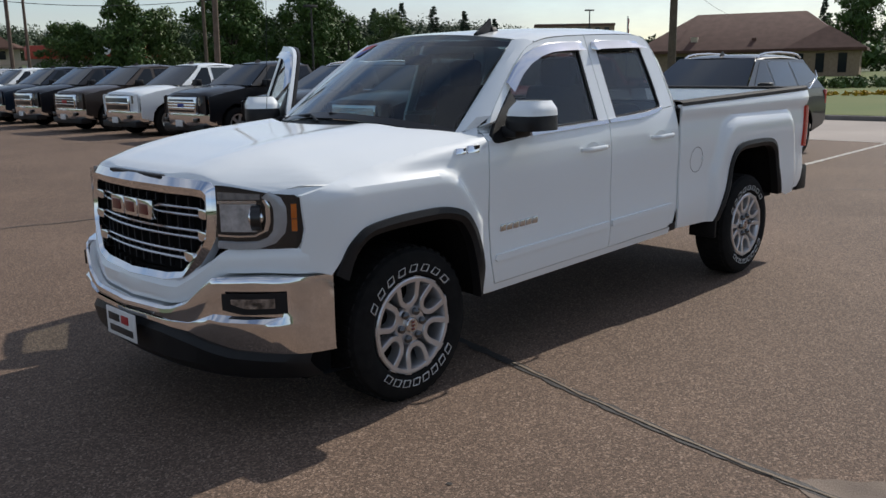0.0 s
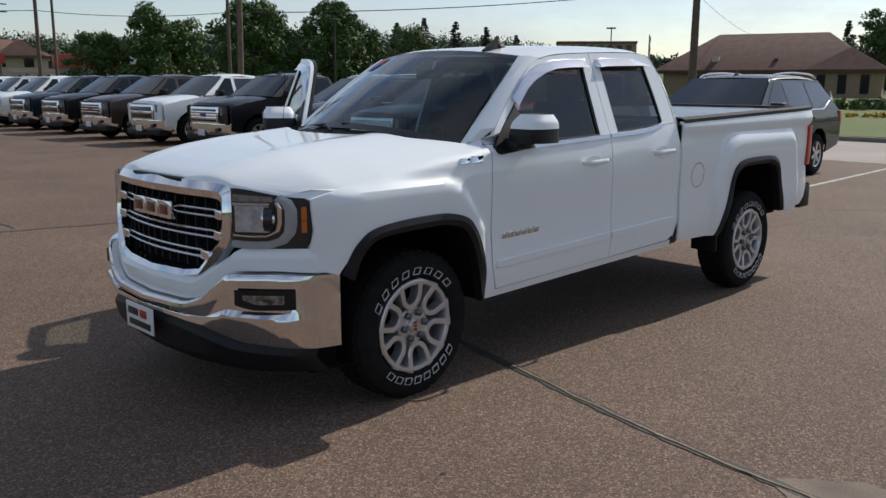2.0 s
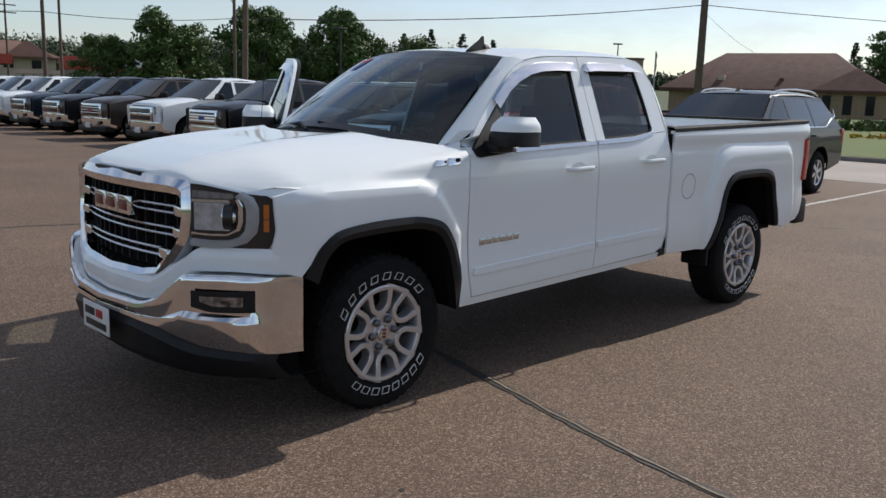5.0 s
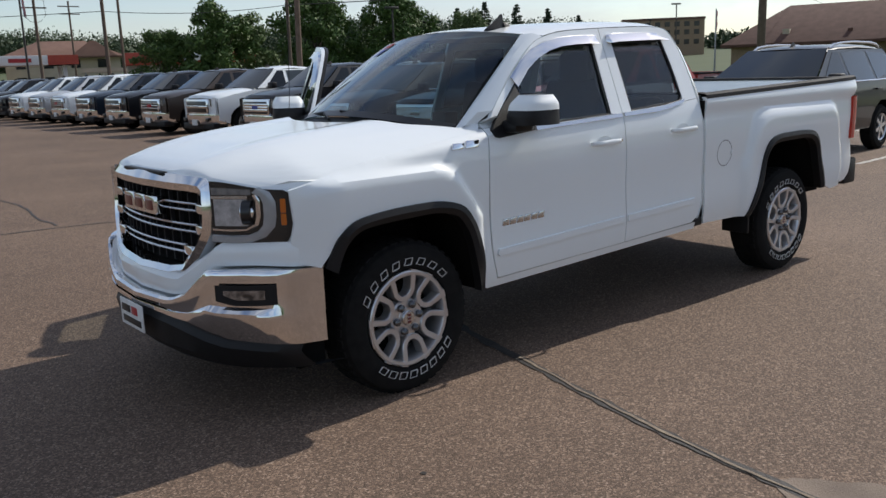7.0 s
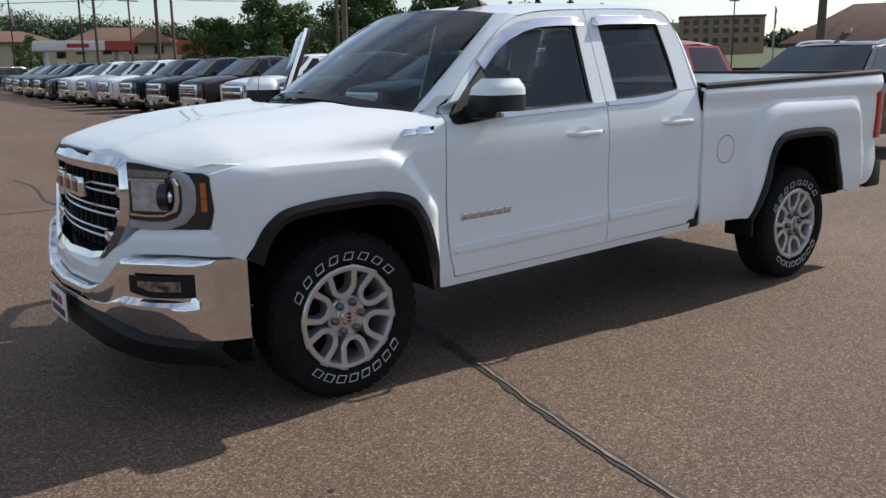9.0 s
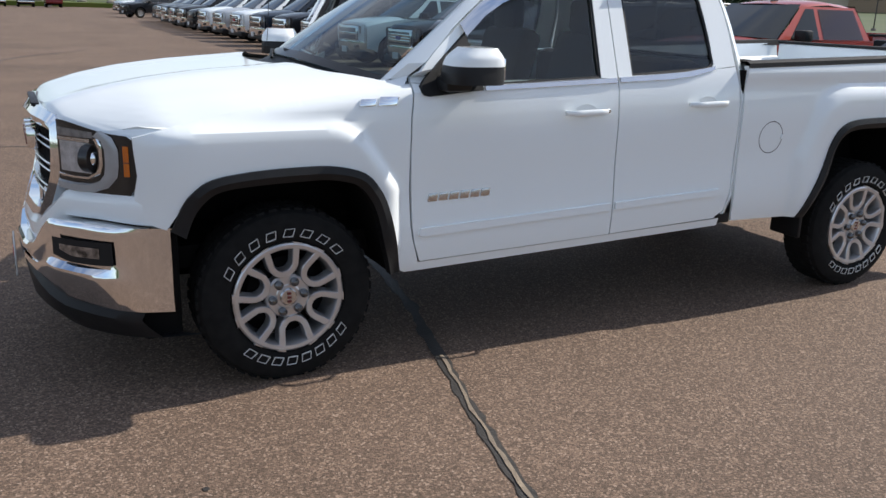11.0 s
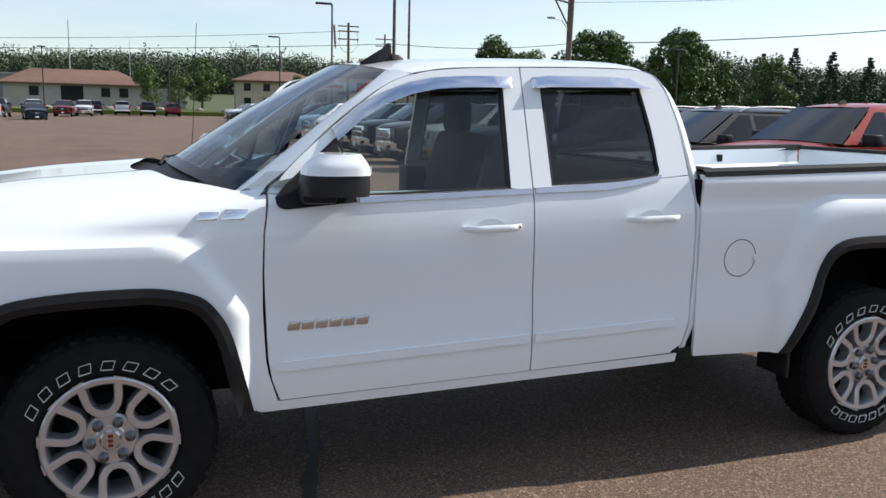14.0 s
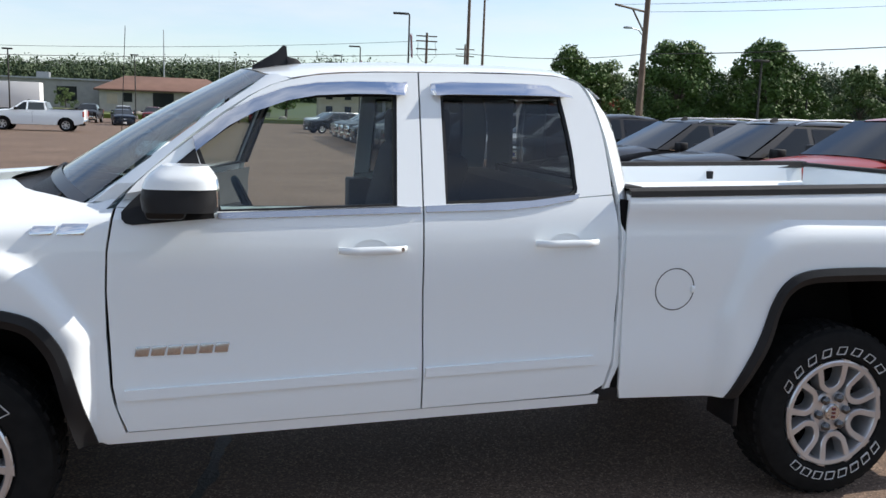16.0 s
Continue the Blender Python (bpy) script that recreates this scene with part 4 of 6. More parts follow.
    # dealer sticker
    p = lambda u, t: Vector(SHIELD_B(u * 0.79)).lerp(Vector(SHIELD_T(u * 0.635)), t) + Vector((-0.6, 0, 0.8)) * (0.018 * math.sin(math.pi * t) + 0.004)
    st = part("sticker", grid([[p(0.98, 0.90), p(0.74, 0.90)], [p(0.98, 0.97), p(0.74, 0.97)]]), M["print_red"], truck, "red and blue sticker on the windscreen")
    part("sticker_field", grid([[p(0.96, 0.80), p(0.80, 0.80)], [p(0.98, 0.897), p(0.74, 0.897)]]), M["print_blue"], st)
    # fin
    bm = bmesh.new()
    rows = []
    for u, h, w in ((0.0, 0.004, 0.012), (0.25, 0.03, 0.02), (0.5, 0.055, 0.018), (0.62, 0.078, 0.011), (0.7, 0.075, 0.009), (0.72, 0.03, 0.02), (0.9, 0.02, 0.022), (1.0, 0.004, 0.012)):
        x = 1.09 + 0.2 * u
        z = 1.838 + 0.12 * (x - 1.1)
        rows.append([(x, -0.385 - w, z - 0.015), (x, -0.385 - w * 0.8, z + h * 0.35), (x, -0.385 - w * 0.3, z + h), (x, -0.385 + w * 0.3, z + h), (x, -0.385 + w * 0.8, z + h * 0.35), (x, -0.385 + w, z - 0.015)])
    part("antenna_fin", grid(rows, bm=bm), M["black"], truck, "black roof antenna fin")
    part("mast_antenna", tube([(0.42, 0.86, 1.29), (0.44, 0.86, 1.5), (0.47, 0.86, 2.08)], 0.002, 5), M["black"], truck)
    front_end(truck)
    # load bed
    part("bed_floor", box(2.62, 4.7, -0.79, 0.79, 1.07, 1.11), M["white"], truck)
    part("bed_front", box(2.60, 2.64, -0.86, 0.86, 0.80, 1.385, 0.008), M["white"], truck)
    part("bed_front_cap", box(2.585, 2.655, -0.88, 0.88, 1.386, 1.402, 0.006), M["liner"], truck)
    tg = part("tailgate", box(4.685, 4.745, -0.80, 0.80, 0.82, 1.425, 0.015), M["white"], truck, "white tailgate, closed")
    part("tailgate_cap", box(4.675, 4.755, -0.80, 0.80, 1.426, 1.446, 0.008), M["liner"], tg)
    # rear bumper
    rows = []
    for y in [-0.93 + 0.0715 * k for k in range(27)]:
        x = 4.88 - 0.07 * (abs(y) / 0.93) ** 6
        rows.append([(x - 0.10, y, 0.775), (x - 0.01, y, 0.77), (x, y, 0.74), (x - 0.005, y, 0.66), (x - 0.05, y, 0.58), (x - 0.1, y, 0.57)])
    rb = part("rear_bumper", grid(rows, flip=True), M["chrome"], truck, "chrome rear step bumper")
    for s in (-1, 1):
        part("bumper_end", box(4.64, 4.835, min(s * 0.80, s * 0.935), max(s * 0.80, s * 0.935), 0.555, 0.768, 0.02), M["black"], rb)
    # underside
    part("floor_pan", box(-0.55, 4.6, -0.72, 0.72, 0.50, 0.60), M["dark"], truck)
    for s in (-1, 1):
        part("frame_rail", box(-0.8, 4.65, s * 0.45 - 0.05, s * 0.45 + 0.05, 0.40, 0.53, 0.01), M["dark"], truck)
    for x in (0.0, 3.645):
        bm = bmesh.new()
        cyl(bm, (x, -0.8, 0.385), (x, 0.8, 0.385), 0.05)
        part("axle", bm, M["dark"], truck)
    for x, fr in ((0.0, True), (3.645, False)):
        for s in (-1, 1):
            build_wheel("front_wheel" if fr else "rear_wheel", x, 0.388 + (0.006 if not fr else 0), s, truck, fr)
    interior(truck)
    return truck


def head_lamp(s, truck):
    f = lambda y, z, d=0.0: (nose_x(y) + d, s * y, z)
    ys = [0.612, 0.64, 0.67, 0.70, 0.73, 0.76, 0.79, 0.82, 0.85, 0.868, 0.882, 0.888]

    def strip(z_lo, z_hi, y_list, d):
        return grid([[f(y, z_lo(y) + (z_hi(y) - z_lo(y)) * k / 6, d) for k in range(7)] for y in y_list], flip=s > 0)

    def band(path, w, d, lift, closed=False):
        rows = []
        for i, (y, z) in enumerate(path):
            a, b2 = path[max(i - 1, 0)], path[min(i + 1, len(path) - 1)]
            t = Vector((b2[0] - a[0], b2[1] - a[1])).normalized()
            n = Vector((-t.y, t.x))
            rows.append([f(y + n.x * w * q, z + n.y * w * q, d - (lift if abs(q) < 0.8 else 0.0)) for q in (-1, -0.7, 0, 0.7, 1)])
        bm = grid(rows)
        bmesh.ops.recalc_face_normals(bm, faces=bm.faces[:])
        return bm

    zb = lambda y: 0.855 + 0.03 * (1 - sm(0.612, 0.65, y)) + 0.055 * sm(0.855, 0.89, y) ** 2
    zt = lambda y: lamp_top(y) - 0.03 * sm(0.868, 0.89, y) ** 2
    h = part("headlamp", strip(zb, zt, ys, 0.012), M["gloss_black"], truck, "headlamp with C-shaped light band and amber marker")
    part("lamp_bowl", strip(lambda y: 0.945, lambda y: 1.068, [0.628, 0.65, 0.68, 0.71, 0.735, 0.76], 0.009), M["bowl"], h)
    part("lamp_mask", strip(lambda y: 1.070, lambda y: 1.084, [0.622, 0.66, 0.70, 0.74, 0.765], 0.004), M["chrome_dull"], h)
    part("turn_reflector", strip(lambda y: 1.088, lambda y: 1.122 - 0.01 * sm(0.62, 0.8, y), [0.622, 0.66, 0.70, 0.74, 0.775], 0.008), M["lens_grey"], h)
    c = Vector(f(0.752, 1.008, 0.012))
    out = Vector((-0.75, -s * 0.66, 0))
    for name, r, d0, d1, mat in (("lamp_ring", 0.058, -0.03, 0.012, "gloss_black"), ("lamp_rim", 0.050, -0.02, 0.016, "chrome")):
        bm = bmesh.new()
        cyl(bm, c + out * d0, c + out * d1, r, r * 0.96, 28)
        part(name, bm, M[mat], h)
    bm = bmesh.new()
    bmesh.ops.create_uvsphere(bm, u_segments=20, v_segments=12, radius=0.040, matrix=Matrix.Translation(c + out * -0.006))
    part("lamp_projector", bm, M["mirror"], h)
    # chrome edge round the reflector, then the broad C-shaped light band outside it
    part("lamp_edge", band([(0.624, 0.930), (0.70, 0.926), (0.758, 0.928), (0.792, 0.952), (0.800, 0.99), (0.800, 1.06), (0.790, 1.088)], 0.006, 0.004, 0.006), M["chrome"], h, "bright reflector edge")
    part("light_band", band([(0.622, 0.888), (0.70, 0.884), (0.765, 0.888), (0.806, 0.908), (0.828, 0.945), (0.833, 0.99), (0.833, 1.05), (0.822, 1.088), (0.795, 1.108)], 0.018, 0.005, 0.010), M["band"], h, "silver C-shaped light band")
    for z0, z1 in ((0.945, 0.998), (1.002, 1.066)):
        part("marker", strip(lambda y: z0, lambda y: z1, [0.862, 0.868, 0.876], 0.006), M["amber"], h, "amber side marker")
    part("lamp_lens", strip(lambda y: zb(y) + 0.006, lambda y: zt(y) - 0.006, ys[:-1], -0.010), M["clear"], h, "clear moulded lens")


def front_end(truck):
    half = [0.05 * k for k in range(13)] + [0.635, 0.67, 0.70, 0.735, 0.77, 0.80, 0.83, 0.86, 0.88, 0.897, 0.91, 0.925, 0.935, 0.943, 0.95]
    ys = [-y for y in half[:0:-1]] + half
    bt = lambda y: inter([(0, 0.572), (0.38, 0.585), (0.5, 0.63), (0.64, 0.752), (0.8, 0.757), (0.95, 0.742)], abs(y))
    bb = lambda y: inter([(0, 0.482), (0.3, 0.482), (0.5, 0.455), (0.7, 0.415), (0.95, 0.388)], abs(y))
    # painted fascia between lamps, grille and bumper
    ft = lambda y: inter([(0, 0.70), (0.40, 0.70), (0.58, 0.80), (0.66, 0.868), (0.88, 0.868), (0.95, 0.86)], abs(y))
    rows = []
    for y in ys:
        yy = y * 0.975
        fx = lambda z: nose_x(yy) + 0.004
        rows.append([(fx(ft(y)) + 0.08, yy, ft(y) + 0.004), (fx(ft(y)) + 0.008, yy, ft(y)), (fx(ft(y)), yy, ft(y) - 0.012)] + [(fx(0.8) - 0.012, yy, ft(y) + (bt(y) - ft(y)) * k / 4) for k in (1, 2, 3)] + [(fx(0.7), yy, bt(y) + 0.006), (fx(0.7) + 0.05, yy, bt(y) - 0.01)])
    part("front_fascia", grid(rows), M["white"], truck, "white fascia between lamps and bumper")
    # bumper
    rows = []
    for y in ys:
        t0, b0 = bt(y), bb(y)
        x = bumper_x(y)
        foglow = sm(0.58, 0.68, abs(y)) * (1 - sm(0.88, 0.925, abs(y)))
        chin = -0.002 + 0.026 * foglow
        zs = [(0.11, t0 - 0.005), (0.012, t0), (0.0, t0 - 0.012), (-0.004, t0 - 0.03), (0.006, t0 - 0.03 - (t0 - b0) * 0.2), (0.008, t0 - 0.03 - (t0 - b0) * 0.42), (-chin, b0 + (t0 - b0) * 0.42), (-chin - 0.002, b0 + (t0 - b0) * 0.36), (0.0, b0 + (t0 - b0) * 0.2), (0.02, b0 + 0.012), (0.03, b0), (0.07, b0)]
        k = 1 - 0.92 * sm(0.90, 0.945, abs(y))
        rows.append([(x + d * k, y, z) for d, z in zs])
    bp = part("front_bumper", grid(rows), M["chrome"], truck, "chrome front bumper")
    for s in (-1, 1):
        def lens(d, ya, yb, za, zb_, n=8):
            r = []
            for k in range(n + 1):
                y = ya + (yb - ya) * k / n
                cut = 0.022 * max(0.0, 1 - 3 * k / n)
                r.append([(bumper_x(y) + d, s * y, za + cut), (bumper_x(y) + d, s * y, (za + zb_) / 2), (bumper_x(y) + d, s * y, zb_)])
            bm = grid(r, flip=s > 0)
            return bm
        fb = part("fog_lamp_bezel", lens(-0.022, 0.703, 0.90, 0.592, 0.688), M["black"], bp, "black fog lamp bezel")
        part("fog_lamp", lens(-0.028, 0.738, 0.875, 0.620, 0.664), M["reflector"], fb)
    # lower valance
    rows = [[(bumper_x(y * 0.97) + d, y * 0.97, z) for d, z in ((0.03, bb(y) + 0.004), (0.012, bb(y) - 0.03), (0.03, 0.33), (0.09, 0.27), (0.3, 0.26))] for y in ys]
    part("valance", grid(rows), M["black"], truck, "black air dam below the bumper")
    for s in (-1, 1):
        part("bumper_side", box(-0.60, -0.44, min(s * 0.50, s * 0.86), max(s * 0.50, s * 0.86), 0.24, 0.73, 0.02), M["dark"], truck)
    # dealer plate with unreadable marks as bars
    pl = part("number_plate", box(-1.057, -1.050, -0.152, 0.152, 0.372, 0.512, 0.003, None), M["print_white"], truck, "white dealer plate with dark bars")
    for y0, y1, z0, z1 in ((0.01, 0.125, 0.448, 0.486), (-0.125, 0.115, 0.393, 0.426)):
        part("plate_bar", box(-1.060, -1.056, y0, y1, z0, z1, 0.001), M["print_black"], pl)
    part("plate_block", box(-1.0605, -1.056, -0.085, -0.01, 0.448, 0.488, 0.001), M["print_red"], pl)
    # grille
    top_z = lambda y: 1.150 + 0.006 * (1 - (abs(y) / 0.62) ** 2)
    def gx(y, z):
        return grille_x(y) - 0.03 * (1 - sm(0.65, 1.15, z)) + 0.0
    outer = [(0.0, 1.172), (0.3, 1.170), (0.5, 1.166), (0.565, 1.16), (0.597, 1.135), (0.602, 1.0), (0.598, 0.91), (0.57, 0.86), (0.48, 0.742), (0.44, 0.702), (0.3, 0.668), (0.0, 0.66)]
    inner = [(0.0, 1.098), (0.3, 1.096), (0.47, 1.095), (0.53, 1.09), (0.545, 1.075), (0.548, 0.99), (0.545, 0.92), (0.515, 0.865), (0.44, 0.775), (0.41, 0.745), (0.3, 0.728), (0.0, 0.718)]
    full = lambda l: [(-y, z) for y, z in l] + [(y, z) for y, z in l[-2:0:-1]]
    O, I = full(outer), full(inner)
    mid = [((a[0] + b[0]) / 2, (a[1] + b[1]) / 2) for a, b in zip(O, I)]
    mk = lambda l, d: [(gx(y, z) + d, y, z) for y, z in l]
    rows = [mk(O, 0.06), mk(O, 0.004), mk(mid, -0.022), mk(I, -0.006), mk(I, 0.06)]
    bm = grid(rows, closed=True)
    bmesh.ops.recalc_face_normals(bm, faces=bm.faces[:])
    g = part("grille", bm, M["chrome"], truck, "chrome framed grille with dark bars")
    part("grille_top_slot", box(-0.928, -0.895, -0.25, 0.25, 1.160, 1.1755, 0.004), M["black"], g, "black slot above the grille")
    bm = bmesh.new()
    bm.faces.new([bm.verts.new(p) for p in mk(I, 0.075)])
    bmesh.ops.recalc_face_normals(bm, faces=bm.faces[:])
    part("grille_mesh", bm, M["dark"], g)
    for zc in (1.015, 0.915, 0.815):
        w = 0.515 if zc > 0.9 else 0.43
        for dz in (0.018, -0.018):
            rows = []
            for k in range(25):
                y = -w + 2 * w * k / 24
                x = gx(y, zc)
                z = zc + dz * 0.9
                rows.append([(x + 0.06, y, z + 0.0055), (x + 0.026, y, z + 0.0055), (x + 0.022, y, z), (x + 0.026, y, z - 0.0055), (x + 0.06, y, z - 0.0055)])
            part("grille_bar", grid(rows), M["chrome_dull"], g)
        for s in (-1, 1):
            y = s * (w + 0.005)
            part("grille_bar_end", box(gx(y, zc) - 0.004, gx(y, zc) + 0.05, y - 0.045, y + 0.03, zc - 0.024, zc + 0.024, 0.008), M["chrome"], g)
    for k in range(13):
        y = -0.48 + 0.08 * k
        part("grille_fin", box(gx(y, 0.9) + 0.04, gx(y, 0.9) + 0.06, y - 0.004, y + 0.004, 0.74 + 0.12 * max(0, abs(y) - 0.4) * 3, 1.08), M["black"], g)
    # badge as plain blocks
    bm = bmesh.new()
    for y0 in (-0.20, -0.062, 0.076):
        bx(bm, -0.958, -0.90, y0, y0 + 0.124, 0.965, 1.055, 0.006)
    b = part("badge", bm, M["chrome"], g, "red badge blocks edged in chrome")
    for y0 in (-0.20, -0.062, 0.076):
        part("badge_face", box(-0.962, -0.957, y0 + 0.022, y0 + 0.102, 0.985, 1.035, 0.001), M["badge_red"], b)


def interior(truck):
    for s in (-1, 1):
        y = s * 0.42
        st = part("seat", box(1.25, 1.80, y - 0.26, y + 0.26, 0.78, 0.98, 0.05), M["cloth"], truck, "dark cloth front seat")
        part("backrest", box(0, 0.16, y - 0.25, y + 0.25, 0, 0.62, 0.05, Matrix.Translation((1.68, 0, 0.93)) @ Matrix.Rotation(radians(14), 4, "Y")), M["cloth"], st)
        part("headrest", box(1.82, 1.92, y - 0.135, y + 0.135, 1.50, 1.70, 0.045), M["cloth"], st)
        bm = bmesh.new()
        for o in (-0.05, 0.05):
            cyl(bm, (1.84, y + o, 1.42), (1.86, y + o, 1.55), 0.006)
        part("headrest_post", bm, M["chrome_dull"], st)
    part("rear_seat", box(2.25, 2.50, -0.70, 0.70, 0.80, 1.38, 0.06), M["cloth"], truck)
    rows = []
    for k in range(9):
        y = -0.78 + 0.195 * k
        rows.append([(0.42, y, 1.27), (0.66, y, 1.30 - 0.01 * (abs(y) > 0.5)), (0.86, y, 1.26), (0.93, y, 1.12), (0.90, y, 0.85), (0.6, y, 0.7)])
    part("dashboard", grid(rows), M["trim_grey"], truck, "grey dashboard")
    bm = bmesh.new()
    m = Matrix.Translation((1.10, -0.42, 1.20)) @ Matrix.Rotation(radians(64), 4, "Y")
    rows = []
    for k in range(28):
        a = 2 * math.pi * k / 28
        rows.append([m @ Vector(((0.19 + 0.016 * math.cos(b)) * math.cos(a), (0.19 + 0.016 * math.cos(b)) * math.sin(a), 0.016 * math.sin(b))) for b in [2 * math.pi * q / 8 for q in range(8)]])
    rows.append(rows[0])
    grid(rows, closed=True, bm=bm)
    bx(bm, -0.17, 0.17, -0.02, 0.02, -0.01, 0.01, 0, m)
    bx(bm, -0.02, 0.17, -0.03, 0.03, -0.01, 0.012, 0, m)
    cyl(bm, (0.85, -0.42, 1.10), (1.10, -0.42, 1.20), 0.035)
    part("steering_wheel", bm, M["black"], truck, "black steering wheel")
    part("rear_view_mirror", box(0.98, 1.0, -0.12, 0.12, 1.66, 1.72, 0.01), M["black"], truck)
    part("centre_console", box(1.0, 1.7, -0.13, 0.13, 0.7, 1.06, 0.03), M["trim_grey"], truck)
    part("headliner", grid([[(x, y, 1.80) for y in (-0.62, 0, 0.62)] for x in (1.15, 1.8, 2.5)]), M["trim_grey"], truck)
    part("cab_floor", box(0.6, 2.58, -0.86, 0.86, 0.60, 0.66), M["dark"], truck)
    part("firewall", box(0.5, 0.56, -0.84, 0.84, 0.5, 1.26), M["dark"], truck)
    for s in (-1, 1):
        part("centre_pillar", box(1.66, 1.79, min(s * 0.70, s * 0.86), max(s * 0.70, s * 0.86), 0.6, 1.30, 0.01), M["trim_grey"], truck)


build_truck()


# ---- ground ----
def sheet(name, pts, z, mat, label, category, thick=0.0):
    bm = bmesh.new()
    f = bm.faces.new([bm.verts.new((x, y, z)) for x, y in pts])
    if f.normal.z < 0:
        bmesh.ops.reverse_faces(bm, faces=bm.faces[:])
    if thick:
        r = bmesh.ops.extrude_face_region(bm, geom=bm.faces[:])
        for v in (g for g in r["geom"] if isinstance(g, bmesh.types.BMVert)):
            v.co.z -= thick
        bmesh.ops.recalc_face_normals(bm, faces=bm.faces[:])
    return solid(name, bm, mat, label, category, kind="structure")


def far_ground():
    bm = bmesh.new()
    rows = []
    n = 96
    for r, z in ((0.0, -0.02), (60, -0.02), (110, -0.02), (150, 1.0), (220, 3.2), (420, 9.0), (900, 14.0), (2500, 14.0)):
        rows.append([(10 + r * math.cos(2 * math.pi * k / n), 20 + r * math.sin(2 * math.pi * k / n), z) for k in range(n)])
    grid(rows, closed=True, bm=bm)
    return solid("ground", bm, M["field"], "green land rising gently to the horizon", "ground", kind="structure")


far_ground()
sheet("car_park", [(-70, -60), (16.6, -60), (16.6, 44), (30, 60), (30, 128), (-70, 128)], 0.0, M["asphalt"], "brown-grey speckled asphalt car park, cracked and sealed", "car park", 0.03)
sheet("driveway", [(16.6, -60), (23.6, -60), (23.6, 44), (16.6, 44)], -0.001, M["concrete"], "pale driveway between parking and lawn", "driveway", 0.03)
bm = box(23.6, 23.78, -60, 44, -0.03, 0.13, 0.02)
solid("kerb", bm, M["kerb"], "weathered concrete kerb along the lawn", "kerb", kind="structure")
bm = bmesh.new()
rows = []
for x in (23.78, 26, 32, 45, 60, 75, 95):
    rows.append([(x, y, 0.11 + 0.010 * (x - 23.8) + 0.05 * math.sin(x * 0.6 + y * 0.13)) for y in range(-60, 46, 6)])
grid(rows, bm=bm)
for f in bm.faces:
    if f.normal.z < 0:
        f.normal_flip()
solid("lawn", bm, M["grass"], "mown lawn with uneven patches", "lawn", kind="structure")
sheet("grass_strip", [(-70, 128), (30, 128), (45, 150), (45, 185), (-70, 185)], 0.6, M["grass"], "grass strip beyond the parked cars", "lawn", 0.8)


def strip_mesh(pts, w, z, jitter, seed):
    """A crooked band along points, for seams and cracks."""
    rnd = random.Random(seed)
    fine = []
    for (a, b), (c, d) in zip(pts, pts[1:]):
        k = max(2, int(math.hypot(c - a, d - b) / 0.06))
        fine += [(a + (c - a) * i / k, b + (d - b) * i / k) for i in range(k)]
    fine.append(pts[-1])
    rows = []
    off = 0
    for i, (x, y) in enumerate(fine):
        p, q = fine[max(i - 1, 0)], fine[min(i + 1, len(fine) - 1)]
        t = Vector((q[0] - p[0], q[1] - p[1])).normalized()
        off = off * 0.85 + rnd.uniform(-jitter, jitter) * 0.5
        ww = w * rnd.uniform(0.65, 1.25)
        rows.append([(x - t.y * (off - ww / 2), y + t.x * (off - ww / 2), z), (x - t.y * (off + ww / 2), y + t.x * (off + ww / 2), z)])
    bm = grid(rows)
    for f in bm.faces:
        if f.normal.z < 0:
            f.normal_flip()
    return bm


SEAM = [(1.25, 2.2), (1.02, 0.6), (0.90, -0.25), (0.74, -0.95), (0.60, -1.55), (0.46, -2.25), (0.36, -3.0), (0.22, -4.2), (0.05, -5.6)]
solid("tar_seam", strip_mesh(SEAM, 0.065, 0.004, 0.012, 3), M["tar"], "black tar seam across the asphalt", "seam", kind="structure")
solid("sandy_crack", strip_mesh([(0.74, -0.98), (0.60, -1.55), (0.46, -2.25), (0.36, -3.0), (0.22, -4.2)], 0.016, 0.008, 0.012, 5), M["sand_seam"], "sandy crack along the tar seam", "crack", kind="structure")
for i, (pts, w) in enumerate((([(-6, 6.6), (-0.3, 6.0), (1.3, 5.72), (6.0, 5.0)], 0.035), ([(0.35, 9.2), (0.42, 8.2), (0.28, 7.2), (0.25, 6.1)], 0.03), ([(-12, 19), (-6, 18.5), (1, 17.6), (7, 16.5)], 0.06), ([(-2.0, 17.4), (-0.5, 21.5), (1.5, 25)], 0.07), ([(-14, 30), (-3, 28.5), (7, 27)], 0.06), ([(3, 40), (5.5, 39.5), (7, 39)], 0.12), ([(8.5, 0.5), (10, -1), (13, -2.5)], 0.03))):
    solid("asphalt_crack", strip_mesh(pts, w, 0.004, 0.03, 20 + i), M["tar"], "sealed crack in the asphalt", "crack", "cracks in the car park", "structure")
for i, y in enumerate((1.75, -1.2, -4.2)):
    solid("parking_line", strip_mesh([(10.6, y - 0.08), (16.4, y + 0.22)], 0.10, 0.005, 0.0, 40 + i), M["line"], "worn white parking line", "parking line", "parking lines", "structure")
solid("parking_line", strip_mesh([(16.45, -20), (16.45, 44)], 0.10, 0.006, 0.0, 50), M["line"], "worn white edge line", "parking line", "parking lines", "structure")


